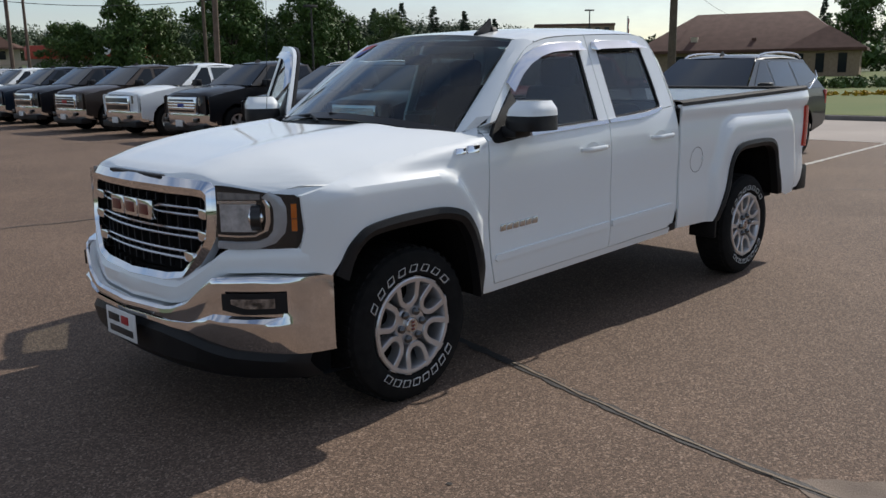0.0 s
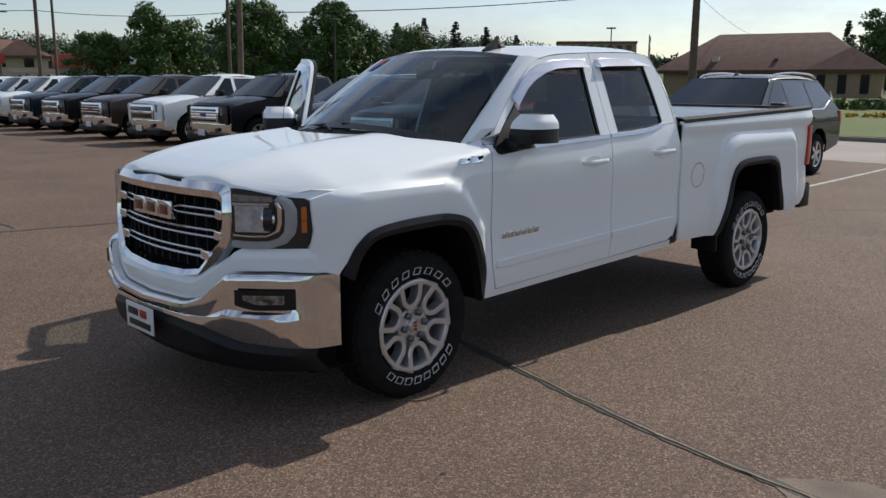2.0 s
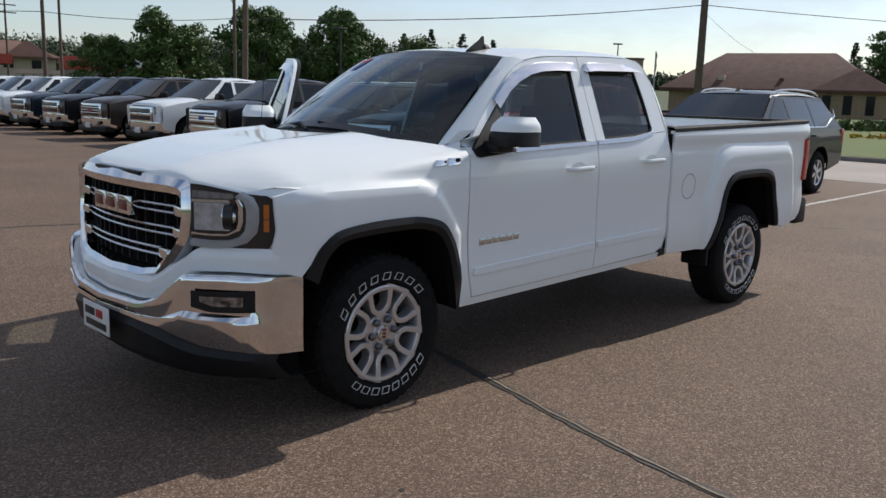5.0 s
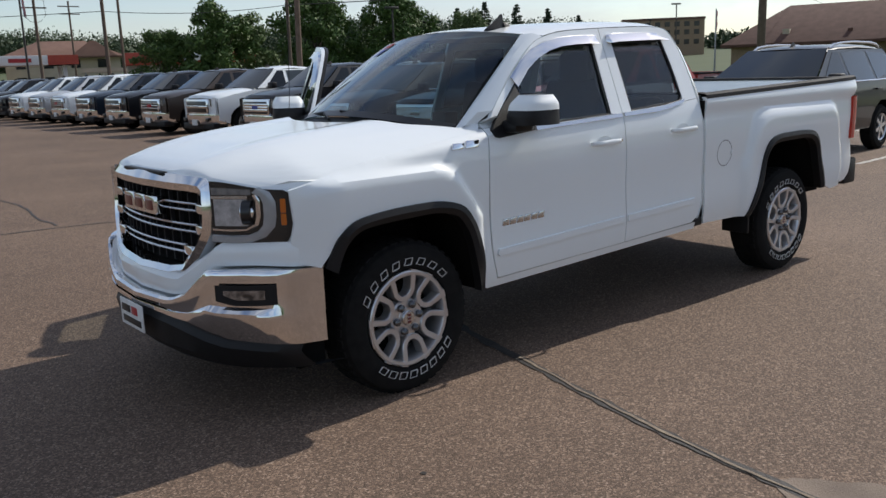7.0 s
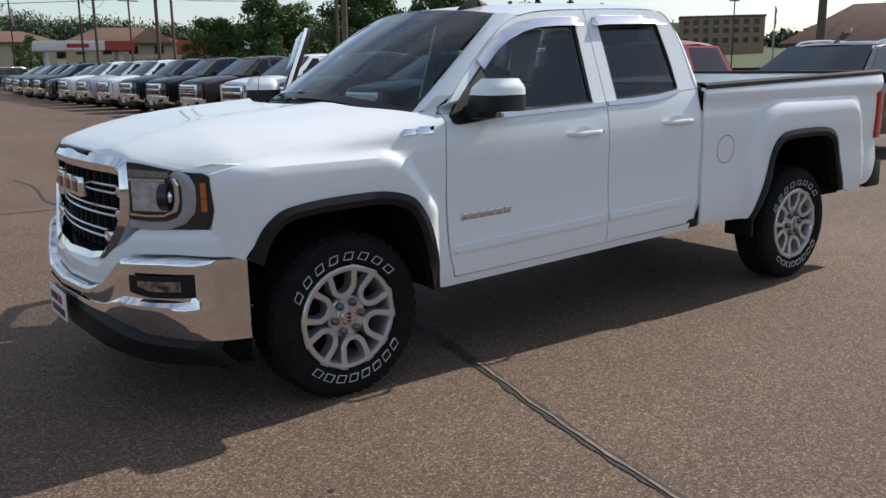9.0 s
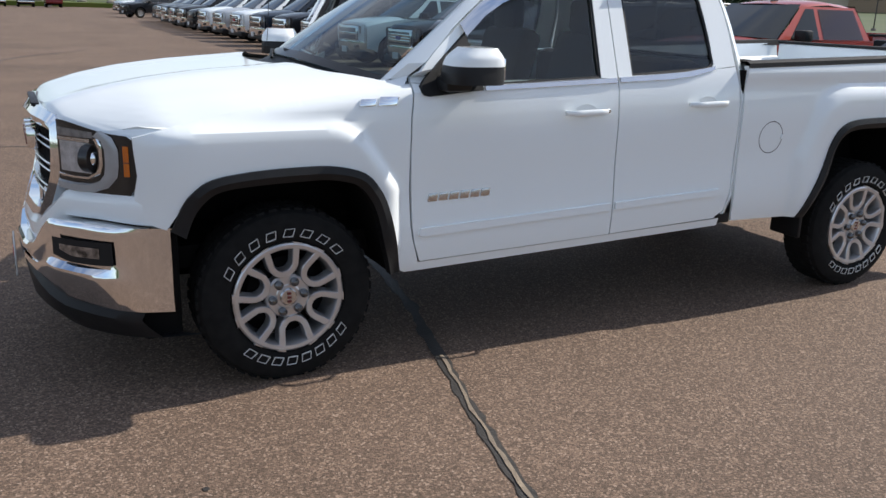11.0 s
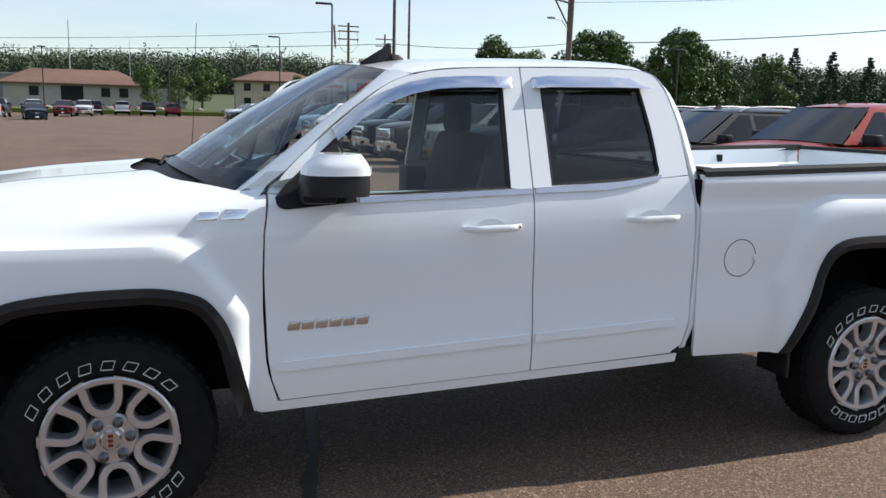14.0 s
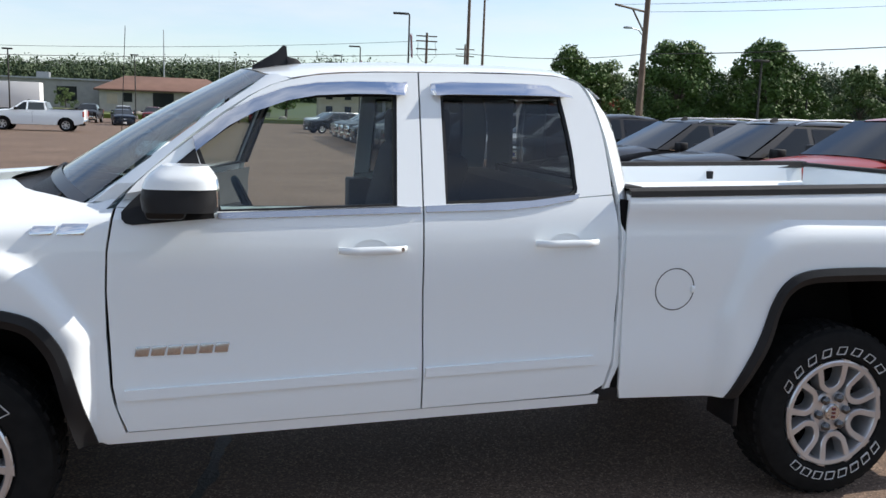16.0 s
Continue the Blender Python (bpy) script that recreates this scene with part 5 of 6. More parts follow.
def stain(x, y, rx, ry, seed, mat, label):
    """A flat irregular stain on the asphalt."""
    rnd = random.Random(seed)
    bm = bmesh.new()
    pts = []
    for k in range(40):
        a = 2 * math.pi * k / 40
        q = 1 + 0.35 * noise.noise(Vector((math.cos(a) * 1.5 + seed, math.sin(a) * 1.5, 0))) + rnd.uniform(-0.06, 0.06)
        pts.append(bm.verts.new((x + rx * q * math.cos(a), y + ry * q * math.sin(a), 0.003)))
    bm.faces.new(pts)
    solid("stain", bm, mat, label, "stain", "stains on the asphalt", "structure")


M["sandy"] = noisy("sandy_asphalt", (0.25, 0.195, 0.15), (0.15, 0.115, 0.09), 3.0, 0.95, bump=0.5, bump_scale=120)
M["oil"] = noisy("oil_spot", (0.02, 0.017, 0.015), (0.035, 0.03, 0.026), 20, 0.7)
stain(13.2, 0.3, 1.3, 0.5, 1, M["sandy"], "pale sandy stain on the asphalt")
stain(14.6, -0.9, 0.9, 0.35, 2, M["sandy"], "pale sandy stain on the asphalt")
stain(-0.535, -1.712, 0.014, 0.014, 3, M["oil"], "small dark oil spot")
stain(0.42, -3.15, 0.22, 0.42, 4, M["sandy"], "pale worn patch beside the seam")


# ---- other vehicles ----
def veh_side(w, belt, flare, arches):
    def fy(x, z):
        y = inter([(0.3, w - 0.06), (0.5, w - 0.02), (0.8, w), (1.0, w - 0.005), (belt, w - 0.04), (belt + 0.3, w - 0.12)], z)
        return y
    return fy


def arch_pts(cx, r, zb, n=9):
    return [(cx + r * math.cos(a), 0.36 + r * 1.0 * math.sin(a)) for a in [math.pi - (math.pi * k / (n - 1)) for k in range(n)] if 0.36 + r * math.sin(a) > zb - 0.2]


def simple_wheel(parent, x, s, w, r, rimr, rimmat):
    wh = new("wheel")
    wh.parent = parent
    S = lambda y: s * (w - y)
    bm = lathe([(q, S(y)) for q, y in ((rimr, 0.03), (rimr + 0.03, 0.0), (r - 0.04, 0.005), (r, 0.05), (r, 0.2), (r - 0.04, 0.24))], 28, (x, 0, r))
    part("tyre", bm, M["rubber"], wh)
    bm = lathe([(q, S(y)) for q, y in ((rimr, 0.04), (rimr - 0.006, 0.006), (rimr - 0.03, 0.02), (rimr - 0.03, 0.1))], 28, (x, 0, r))
    for k in range(6):
        a = k * math.pi / 3 + 0.3
        bx(bm, 0.03, rimr - 0.01, min(S(0.02), S(0.05)), max(S(0.02), S(0.05)), -0.032, 0.032, 0, Matrix.Translation((x, 0, r)) @ Matrix.Rotation(-a, 4, "Y"))
    lathe([(0.0, S(0.012)), (0.05, S(0.014)), (0.06, S(0.04))], 16, (x, 0, r), bm)
    part("rim", bm, rimmat, wh)
    bm = lathe([(0, S(0.09)), (rimr, S(0.09))], 20, (x, 0, r))
    part("brake_disc", bm, M["dark"], wh)


def build_vehicle(label, category, m, col, style="pickup", face="bars", group="parked vehicles"):
    """A pickup or a sport-utility, front axle at its origin, nose towards minus x."""
    v = thing("parked_pickup" if style == "pickup" else ("parked_car" if style == "sedan" else "parked_suv"), label, category, m, group)
    pm = M[col]
    if style == "pickup":
        wb, f0, r0, w, belt, roof, r, hood = 3.65, -0.93, 4.72, 0.985, 1.28, 1.88, 0.40, 1.20
        a_base, a_top, c_top, c_base = 0.42, 1.12, 2.42, 2.62
    elif style == "suv":
        wb, f0, r0, w, belt, roof, r, hood = 3.0, -0.92, 4.10, 0.985, 1.18, 1.80, 0.385, 1.12
        a_base, a_top, c_top, c_base = 0.38, 1.30, 3.50, 4.02
    else:
        wb, f0, r0, w, belt, roof, r, hood = 2.75, -0.9, 3.85, 0.91, 1.0, 1.46, 0.33, 0.92
        a_base, a_top, c_top, c_base = 0.35, 1.15, 2.55, 3.25
    zb = 0.40 if style != "sedan" else 0.26
    bedz = 1.40 if style == "pickup" else belt
    fy = veh_side(w, belt, 0.03, None)
    ar = r + 0.10
    for s in (-1, 1):
        fa = [(-ar, zb), (-ar * 0.94, r + ar * 0.45), (-ar * 0.7, r + ar * 0.75), (-ar * 0.3, r + ar * 0.97), (ar * 0.3, r + ar * 0.97), (ar * 0.7, r + ar * 0.75), (ar * 0.94, r + ar * 0.45), (ar, zb)]
        out = [(f0 + 0.12, zb + 0.1)] + fa + [(wb + x, z) for x, z in fa] + [(r0 - 0.05, zb + 0.12), (r0, zb + 0.3), (r0, bedz - 0.02)]
        if style == "pickup":
            out += [(c_base + 0.08, bedz - 0.04), (c_base + 0.06, belt + 0.02)]
        out += [(c_base, belt + 0.02), (a_base, belt - 0.01), (0.0, hood + 0.02), (-0.4, hood - 0.05), (f0 + 0.1, hood - 0.13)]
        b = part("body_side", panel(out, fy, s, 0.25, 0.03), pm, v)
        for cx in (0, wb):
            well = [[(cx + x * 0.98, s * (fy(x, z) - 0.03), z) for x, z in fa], [(cx + x * 0.98, s * 0.5, z) for x, z in fa]]
            bm = grid(well)
            bm.faces.new([bm.verts.new(p) for p in well[1]])
            part("wheel_well", bm, M["dark"], v)
        # window band
        y0, y1 = w - 0.05, w - 0.05 - 0.42 * (roof - 0.06 - belt)
        P = lambda x, t: (x, s * (y0 + (y1 - y0) * t), belt + 0.02 + (roof - 0.10 - belt) * t)
        lowers = [a_base + 0.28, (a_base + c_base) / 2 - 0.15, (a_base + c_base) / 2 - 0.05, c_base - 0.16]
        split = [(lowers[0], lowers[1], a_top + 0.08, lowers[1] + 0.02), (lowers[2], lowers[3], lowers[2] + 0.02, c_top - 0.06)]
        if style == "suv":
            xs = (a_base + 0.3, 1.62, 1.72, 2.68, 2.78, c_base - 0.15)
            split = [(xs[0], xs[1], a_top + 0.1, xs[1]), (xs[2], xs[3], xs[2], xs[3] - 0.05), (xs[4], xs[5], xs[4] - 0.05, c_top - 0.05)]
        # cab wall around the panes
        wall = [[P(a_base, 0), P(c_base, 0)], [P((a_base + a_top) / 2 + 0.02, 0.5), P((c_top + c_base) / 2, 0.5)], [P(a_top, 1.0), P(c_top, 1.0)]]
        part("cab_side", grid(wall, flip=s < 0), pm, b)
        for i, (l0, l1, t0, t1) in enumerate(split):
            q = [[P(l0, 0.02), P(l1, 0.02 if i < 2 else 0.38)], [P(t0, 0.93), P(t1, 0.93 if i < 2 else 0.86)]]
            q = [[(x, yy + s * 0.006, z) for x, yy, z in rr] for rr in q]
            part("side_window", grid(q, flip=s < 0), M["tint"] if i else M["pane"], b)
        if style != "pickup":
            part("window_trim", tube([P(lowers[0], 0.0), P(c_base - 0.75, 0.0), P(c_base - 0.12, 0.38), P(c_base - 0.08, 0.6)], 0.014), M["chrome"], b)
        mir = part("side_mirror", box(0.72, 0.90, min(s * (w - 0.02), s * (w + 0.2)), max(s * (w - 0.02), s * (w + 0.2)), belt - 0.0, belt + 0.17, 0.03), M["black"], v)
        for x in ((1.35, 2.2) if style == "pickup" else (1.5, 2.6)):
            part("door_handle", box(x, x + 0.18, min(s * (w - 0.01), s * (w + 0.03)), max(s * (w - 0.01), s * (w + 0.03)), belt - 0.14, belt - 0.11, 0.006), pm, b)
        part("door_gap", tube([(1.72 if style != "sedan" else 1.5, s * (w + 0.001), belt - 0.05), (1.72 if style != "sedan" else 1.5, s * (w + 0.001), zb + 0.1)], 0.006, 4), M["black"], b)
        # lamps
        hl = [[(f0 + 0.05 + (0.0 if k == 0 else 0.10 * k * k), s * (0.60 + 0.165 * k), z) for k in range(3)] for z in (hood - 0.33, hood - 0.13)]
        if style == "sedan":
            hl = [[(f0 + 0.1 + 0.1 * k, s * (0.5 + 0.16 * k), z) for k in range(3)] for z in (0.66, 0.78)]
        L = part("headlamp", grid(hl, flip=s > 0), M["reflector"], v)
        part("lamp_marker", grid([[(p[0] - 0.004, p[1], p[2] + 0.03 * (1 - 2 * i)) for p in r_[1:]] for i, r_ in enumerate(hl)], flip=s > 0), M["amber"] if face == "ford" else M["chrome_dull"], L)
        tz = (0.95, 1.28) if style == "pickup" else (belt - 0.28, belt - 0.02)
        part("tail_lamp", box(r0 - 0.08, r0 + 0.015, min(s * (w - 0.16), s * (w + 0.0)), max(s * (w - 0.16), s * (w + 0.0)), tz[0], tz[1], 0.01), M["red_lens"], v)
        for x in (0, wb):
            simple_wheel(v, x, s, w - 0.01, r, r * 0.62, M["alloy"])
    # bonnet, front, roof
    rows = []
    for x, dz in ((f0, -0.10), (f0 + 0.06, -0.035), (f0 + 0.25, 0.015), (f0 + 0.6, 0.07), (0.1, 0.115), (a_base + 0.1, 0.13)):
        rows.append([(x + 0.14 * abs(u) ** 3 * (1 if x < -0.5 else 0), u * (w - 0.05), hood + dz - 0.10 * abs(u) ** 3.5) for u in [-1 + k / 6 for k in range(13)]])
    part("bonnet", grid(rows, flip=True), pm, v)
    rows = []
    for x, dz in ((a_top, -0.045), (a_top + 0.12, -0.015), (a_top + 0.35, 0.01), ((a_top + c_top) / 2, 0.025), (c_top - 0.5, 0.012), (c_top - 0.15, -0.015), (c_top + 0.04, -0.055)):
        hw = w - 0.05 - 0.42 * (roof - 0.06 - belt) + 0.0
        rows.append([(x, u * hw, roof + dz - 0.025 * abs(u) ** 2 - 0.05 * abs(u) ** 8) for u in [-1, -0.96, -0.9, -0.8, -0.6, -0.3, 0, 0.3, 0.6, 0.8, 0.9, 0.96, 1]])
    part("roof", grid(rows, flip=True), pm, v)
    hb, ht = w - 0.07, w - 0.07 - 0.42 * (roof - 0.06 - belt)
    ws = [[(a_base - 0.14 * (1 - abs(u) ** 2), u * hb, belt + 0.03 + 0.03 * (1 - abs(u))) for u in (-1, -0.5, 0, 0.5, 1)], [(a_top + 0.02, u * ht, roof - 0.05) for u in (-1, -0.5, 0, 0.5, 1)]]
    part("windscreen", grid(ws, flip=True), M["pane"], v)
    rw = [[(c_base + 0.02, u * hb, belt + 0.03) for u in (-1, 0, 1)], [(c_top + 0.03, u * ht, roof - 0.05) for u in (-1, 0, 1)]]
    part("back_window", grid(rw), M["tint"], v)
    if style == "pickup":
        part("cab_back", box(c_base - 0.02, c_base + 0.04, -w + 0.08, w - 0.08, 0.6, belt + 0.03), pm, v)
        part("bed_floor", box(c_base, r0 - 0.02, -0.85, 0.85, 0.8, 0.86), M["liner"], v)
        part("tailgate", box(r0 - 0.05, r0 + 0.0, -0.82, 0.82, 0.75, bedz, 0.012), pm, v)
        for s in (-1, 1):
            part("bed_rail", box(c_base + 0.08, r0, min(s * 0.84, s * 0.95), max(s * 0.84, s * 0.95), bedz - 0.03, bedz + 0.01, 0.01), M["liner"], v)
    else:
        part("hatch", grid([[(r0 - 0.0, u * (w - 0.06), z) for u in (-1, 0, 1)] for z in (zb + 0.1, belt - 0.2)] + [[(c_base + 0.02, u * (w - 0.06), belt + 0.03) for u in (-1, 0, 1)]]), pm, v)
        if style == "suv":
            for s in (-1, 1):
                part("roof_rail", tube([(a_top + 0.15, s * (ht - 0.03), roof - 0.06), (a_top + 0.3, s * (ht - 0.03), roof + 0.0), (a_top + 0.6, s * (ht - 0.03), roof + 0.03), ((a_top + c_top) / 2, s * (ht - 0.03), roof + 0.045), (c_top - 0.4, s * (ht - 0.03), roof + 0.03), (c_top - 0.15, s * (ht - 0.03), roof + 0.0), (c_top - 0.02, s * (ht - 0.03), roof - 0.06)], 0.02), M["chrome_dull"], v)
    part("antenna_fin", grid([[(a_top + 0.15 + 0.16 * q, -0.02, roof - 0.02), (a_top + 0.15 + 0.16 * q, 0, roof + 0.01 + 0.06 * math.sin(math.pi * q * 0.8)), (a_top + 0.15 + 0.16 * q, 0.02, roof - 0.02)] for q in (0, 0.3, 0.6, 0.9, 1.0)]), M["black"], v)
    # grille and bumper
    gz0, gz1 = (0.66, hood - 0.13) if style != "sedan" else (0.45, 0.72)
    gw = 0.60 if style != "sedan" else 0.5
    g = part("grille", box(f0 - 0.03, f0 + 0.12, -gw, gw, gz0, gz1, 0.02), M["chrome"] if face != "dark" else M["gloss_black"], v)
    part("grille_mesh", box(f0 - 0.036, f0, -gw + 0.06, gw - 0.06, gz0 + 0.05, gz1 - 0.06, 0.004), M["gloss_black"], g)
    bars = {"bars": [0.3, 0.55, 0.8], "split": [0.5], "ford": [0.28, 0.5, 0.72], "dark": [0.4, 0.7], "fine": [0.1, 0.2, 0.3, 0.4, 0.5, 0.6, 0.7, 0.8, 0.9]}[face]
    for t in bars:
        zc = gz0 + 0.05 + (gz1 - gz0 - 0.11) * t
        h = 0.035 if face in ("split", "ford") else 0.012
        part("grille_bar", box(f0 - 0.05, f0 - 0.01, -gw + 0.03, gw - 0.03, zc - h, zc + h, 0.006), M["chrome"] if face != "dark" else M["black"], g)
    bm = bmesh.new()
    bx(bm, f0 - 0.058, f0 - 0.03, -0.13, 0.13, (gz0 + gz1) / 2 - 0.045, (gz0 + gz1) / 2 + 0.045, 0.01)
    part("badge", bm, M["print_red"] if face == "bars" else (M["print_blue"] if face == "ford" else M["chrome_dull"]), g)
    rows = []
    bz0, bz1 = (0.40, 0.66) if style != "sedan" else (0.22, 0.55)
    for u in [-1 + k / 8 for k in range(17)]:
        x = f0 - 0.10 + 0.38 * abs(u) ** 4
        rows.append([(x + 0.1, u * (w - 0.02), bz1 + 0.02), (x, u * (w - 0.02), bz1), (x - 0.01, u * (w - 0.02), (bz0 + bz1) / 2), (x + 0.03, u * (w - 0.02), bz0), (x + 0.12, u * (w - 0.02), bz0 - 0.05)])
    bmp = part("front_bumper", grid(rows), M["chrome"] if style == "pickup" else pm, v)
    part("valance", box(f0 - 0.02, f0 + 0.3, -w + 0.12, w - 0.12, bz0 - 0.14, bz0 + 0.02, 0.02), M["black"], bmp)
    part("number_plate", box(f0 - 0.125, f0 - 0.112, -0.15, 0.15, bz0 - 0.03, bz0 + 0.12, 0.003), M["print_white"], bmp)
    for s in (-1, 1):
        part("fog_lamp", box(f0 - 0.09, f0 - 0.06, s * 0.63 - 0.08, s * 0.63 + 0.08, bz0 + 0.07, bz0 + 0.17, 0.01), M["gloss_black"], bmp)
    part("front_panel", box(f0 + 0.08, f0 + 0.14, -w + 0.12, w - 0.12, bz1 - 0.02, hood - 0.10), pm, v)
    part("rear_bumper", box(r0 - 0.08, r0 + 0.13, -w + 0.04, w - 0.04, zb + 0.15, zb + 0.36, 0.03), M["chrome"] if style == "pickup" else pm, v)
    part("floor_pan", box(f0 + 0.2, r0 - 0.15, -0.7, 0.7, zb - 0.02, zb + 0.2), M["dark"], v)
    return v


ROW = [
    (3.2, 9.95, "grey_paint", "suv", "dark", "dark grey sport-utility with roof rails, parked beside the lawn"),
    (6.0, 8.9, "red_paint", "pickup", "split", "red pickup in the parked row"),
    (8.9, 8.7, "black_paint", "suv", "fine", "black sport-utility with chrome window trim"),
    (11.9, 8.7, "black_paint", "suv", "fine", "black sport-utility with chrome window trim"),
    (15.2, 8.6, "black_paint", "pickup", "ford", "black heavy-duty pickup with three-bar chrome grille"),
    (18.2, 8.4, "white", "pickup", "split", "white pickup with two-tier chrome grille"),
    (21.3, 8.3, "brown_paint", "pickup", "bars", "brown metallic pickup with chrome grille"),
    (24.8, 8.4, "black_paint", "pickup", "split", "black heavy-duty pickup with chrome bumper"),
    (27.9, 8.4, "blue_paint", "pickup", "split", "dark blue pickup with chrome grille"),
    (31.0, 8.4, "white", "pickup", "bars", "white pickup with chrome grille"),
    (34.2, 8.4, "silver_paint", "pickup", "split", "silver pickup with chrome grille"),
    (37.4, 8.4, "white", "pickup", "split", "white pickup with two-tier grille"),
    (40.6, 8.5, "black_paint", "suv", "dark", "black sport-utility in the parked row"),
    (43.8, 8.6, "grey_paint", "pickup", "split", "dark grey pickup in the parked row"),
    (47.0, 8.7, "black_paint", "pickup", "bars", "black pickup in the parked row"),
    (50.2, 8.8, "blue_paint", "pickup", "split", "dark blue pickup at the end of the row"),
]
for y, x, col, style, face, label in ROW:
    build_vehicle(label, "pickup truck" if style == "pickup" else "suv", pose(x, y, 0, 0, 0, 3), col, style, face, "vehicles parked in the row")
FAR = [
    (-12.2, 55.5, 0, "white", "pickup", "bars", "white crew-cab pickup standing across the car park"),
    (-7.6, 79, 100, "blue_paint", "sedan", "dark", "dark blue saloon at the far side of the lot"),
    (-9.0, 92, 95, "white", "suv", "dark", "white sport-utility at the far side of the lot"),
    (-12.0, 88, 90, "black_paint", "pickup", "dark", "black pickup at the far side of the lot"),
    (-6.8, 100, 90, "maroon_paint", "suv", "dark", "dark red sport-utility at the far side of the lot"),
    (-5.0, 106, 90, "white", "pickup", "split", "white pickup at the far side of the lot"),
    (-4.2, 121, 270, "black_paint", "pickup", "split", "black pickup parked with its tail to the lot"),
    (-0.8, 121, 270, "silver_paint", "pickup", "split", "silver pickup parked with its tail to the lot"),
    (2.4, 121, 270, "black_paint", "pickup", "split", "black pickup parked with its tail to the lot"),
    (5.6, 121, 270, "maroon_paint", "suv", "split", "dark red sport-utility parked with its tail to the lot"),
    (9.0, 71, 20, "black_paint", "suv", "dark", "black sport-utility at the corner of the row"),
    (11.2, 66, 8, "blue_paint", "sedan", "dark", "dark blue saloon at the corner of the row"),
    (10.4, 85, 10, "white", "pickup", "split", "white pickup in the far row"),
    (10.6, 90, 10, "silver_paint", "pickup", "split", "silver pickup in the far row"),
    (9.4, 53.8, 5, "blue_paint", "pickup", "bars", "blue pickup in the far row"),
    (9.6, 57.2, 5, "black_paint", "pickup", "split", "black pickup in the far row"),
    (9.9, 60.6, 5, "grey_paint", "suv", "dark", "grey sport-utility in the far row"),
]
for x, y, rz, col, style, face, label in FAR:
    build_vehicle(label, "pickup truck" if style == "pickup" else ("car" if style == "sedan" else "suv"), pose(x, y, 0, 0, 0, rz), col, style, face, "vehicles across the car park")


# ---- trees ----
def leaves(bm_verts, bm_faces, c, rad, n, size, rnd, squash=1.0):
    """Small leaf clumps spread through an ellipsoid, thicker near its skin."""
    for _ in range(n):
        d = Vector((rnd.gauss(0, 1), rnd.gauss(0, 1), rnd.gauss(0, 1))).normalized()
        r = rad * (0.55 + 0.5 * rnd.random() ** 0.6)
        p = Vector(c) + Vector((d.x * r, d.y * r, d.z * r * squash))
        u = Vector((rnd.gauss(0, 1), rnd.gauss(0, 1), rnd.gauss(0, 1))).normalized()
        w = d.cross(u).normalized()
        u = w.cross(d + 0.8 * Vector((rnd.gauss(0, 1), rnd.gauss(0, 1), rnd.gauss(0, 1)))).normalized()
        k = size * rnd.uniform(0.6, 1.3)
        i = len(bm_verts)
        bm_verts += [p - k * u, p + 0.5 * k * w, p + k * u, p - 0.5 * k * w]
        bm_faces.append((i, i + 1, i + 2, i + 3))


def leaf_object(name, vs, fs, mat, parent=None):
    me = bpy.data.meshes.new(name)
    me.from_pydata([tuple(v) for v in vs], [], fs)
    me.materials.append(mat)
    ob = new(name, me)
    ob.parent = parent
    return ob


def build_tree(x, y, h, spread, seed, mat="leaf", label="round-crowned broadleaf tree in full leaf", n=95, z0=0.0, low=0.22):
    rnd = random.Random(seed)
    t = thing("tree", label, "tree", pose(x, y, z0), "trees behind the car park")
    bm = bmesh.new()
    cyl(bm, (0, 0, -0.3), (0.1, 0.05, h * 0.45), 0.028 * h, 0.016 * h, 10)
    vs, fs = [], []
    for i in range(n):
        a, q = rnd.uniform(0, 2 * math.pi), rnd.random()
        zz = low + (0.93 - low) * q
        env = math.sin(math.pi * min(1, (zz - low * 0.6) / (1.02 - low * 0.6)) ** 0.75) ** 0.7
        r = spread * env * rnd.random() ** 0.6
        c = (r * math.cos(a), r * math.sin(a), h * zz)
        leaves(vs, fs, c, h * 0.088 * rnd.uniform(0.7, 1.35), 150, 0.0195 * h, rnd, 0.8)
        if i % 3 == 0:
            cyl(bm, (0.05, 0, h * (0.2 + 0.2 * q)), c, 0.007 * h, 0.002 * h, 5, False)
    part("trunk", bm, M["bark"], t)
    leaf_object("crown", vs, fs, M[mat], t)
    return t


def build_conifer(x, y, h, spread, seed, z0=0.0):
    rnd = random.Random(seed)
    t = thing("conifer", "dark green conifer with a ragged pointed crown", "tree", pose(x, y, z0), "trees behind the car park")
    bm = bmesh.new()
    cyl(bm, (0, 0, -0.3), (0, 0, h * 0.95), 0.02 * h, 0.003 * h, 8)
    part("trunk", bm, M["bark"], t)
    vs, fs = [], []
    for i in range(26):
        q = i / 25
        zz = h * (0.10 + 0.88 * q)
        r = spread * (1 - q) ** 0.8 + 0.1
        for k in range(7):
            a = rnd.uniform(0, 2 * math.pi)
            rr = r * rnd.uniform(0.4, 1.0)
            leaves(vs, fs, (rr * math.cos(a), rr * math.sin(a), zz - 0.12 * rr), 0.045 * h * (1.15 - 0.7 * q), 16, 0.018 * h, rnd, 0.6)
    leaf_object("crown", vs, fs, M["needle"], t)


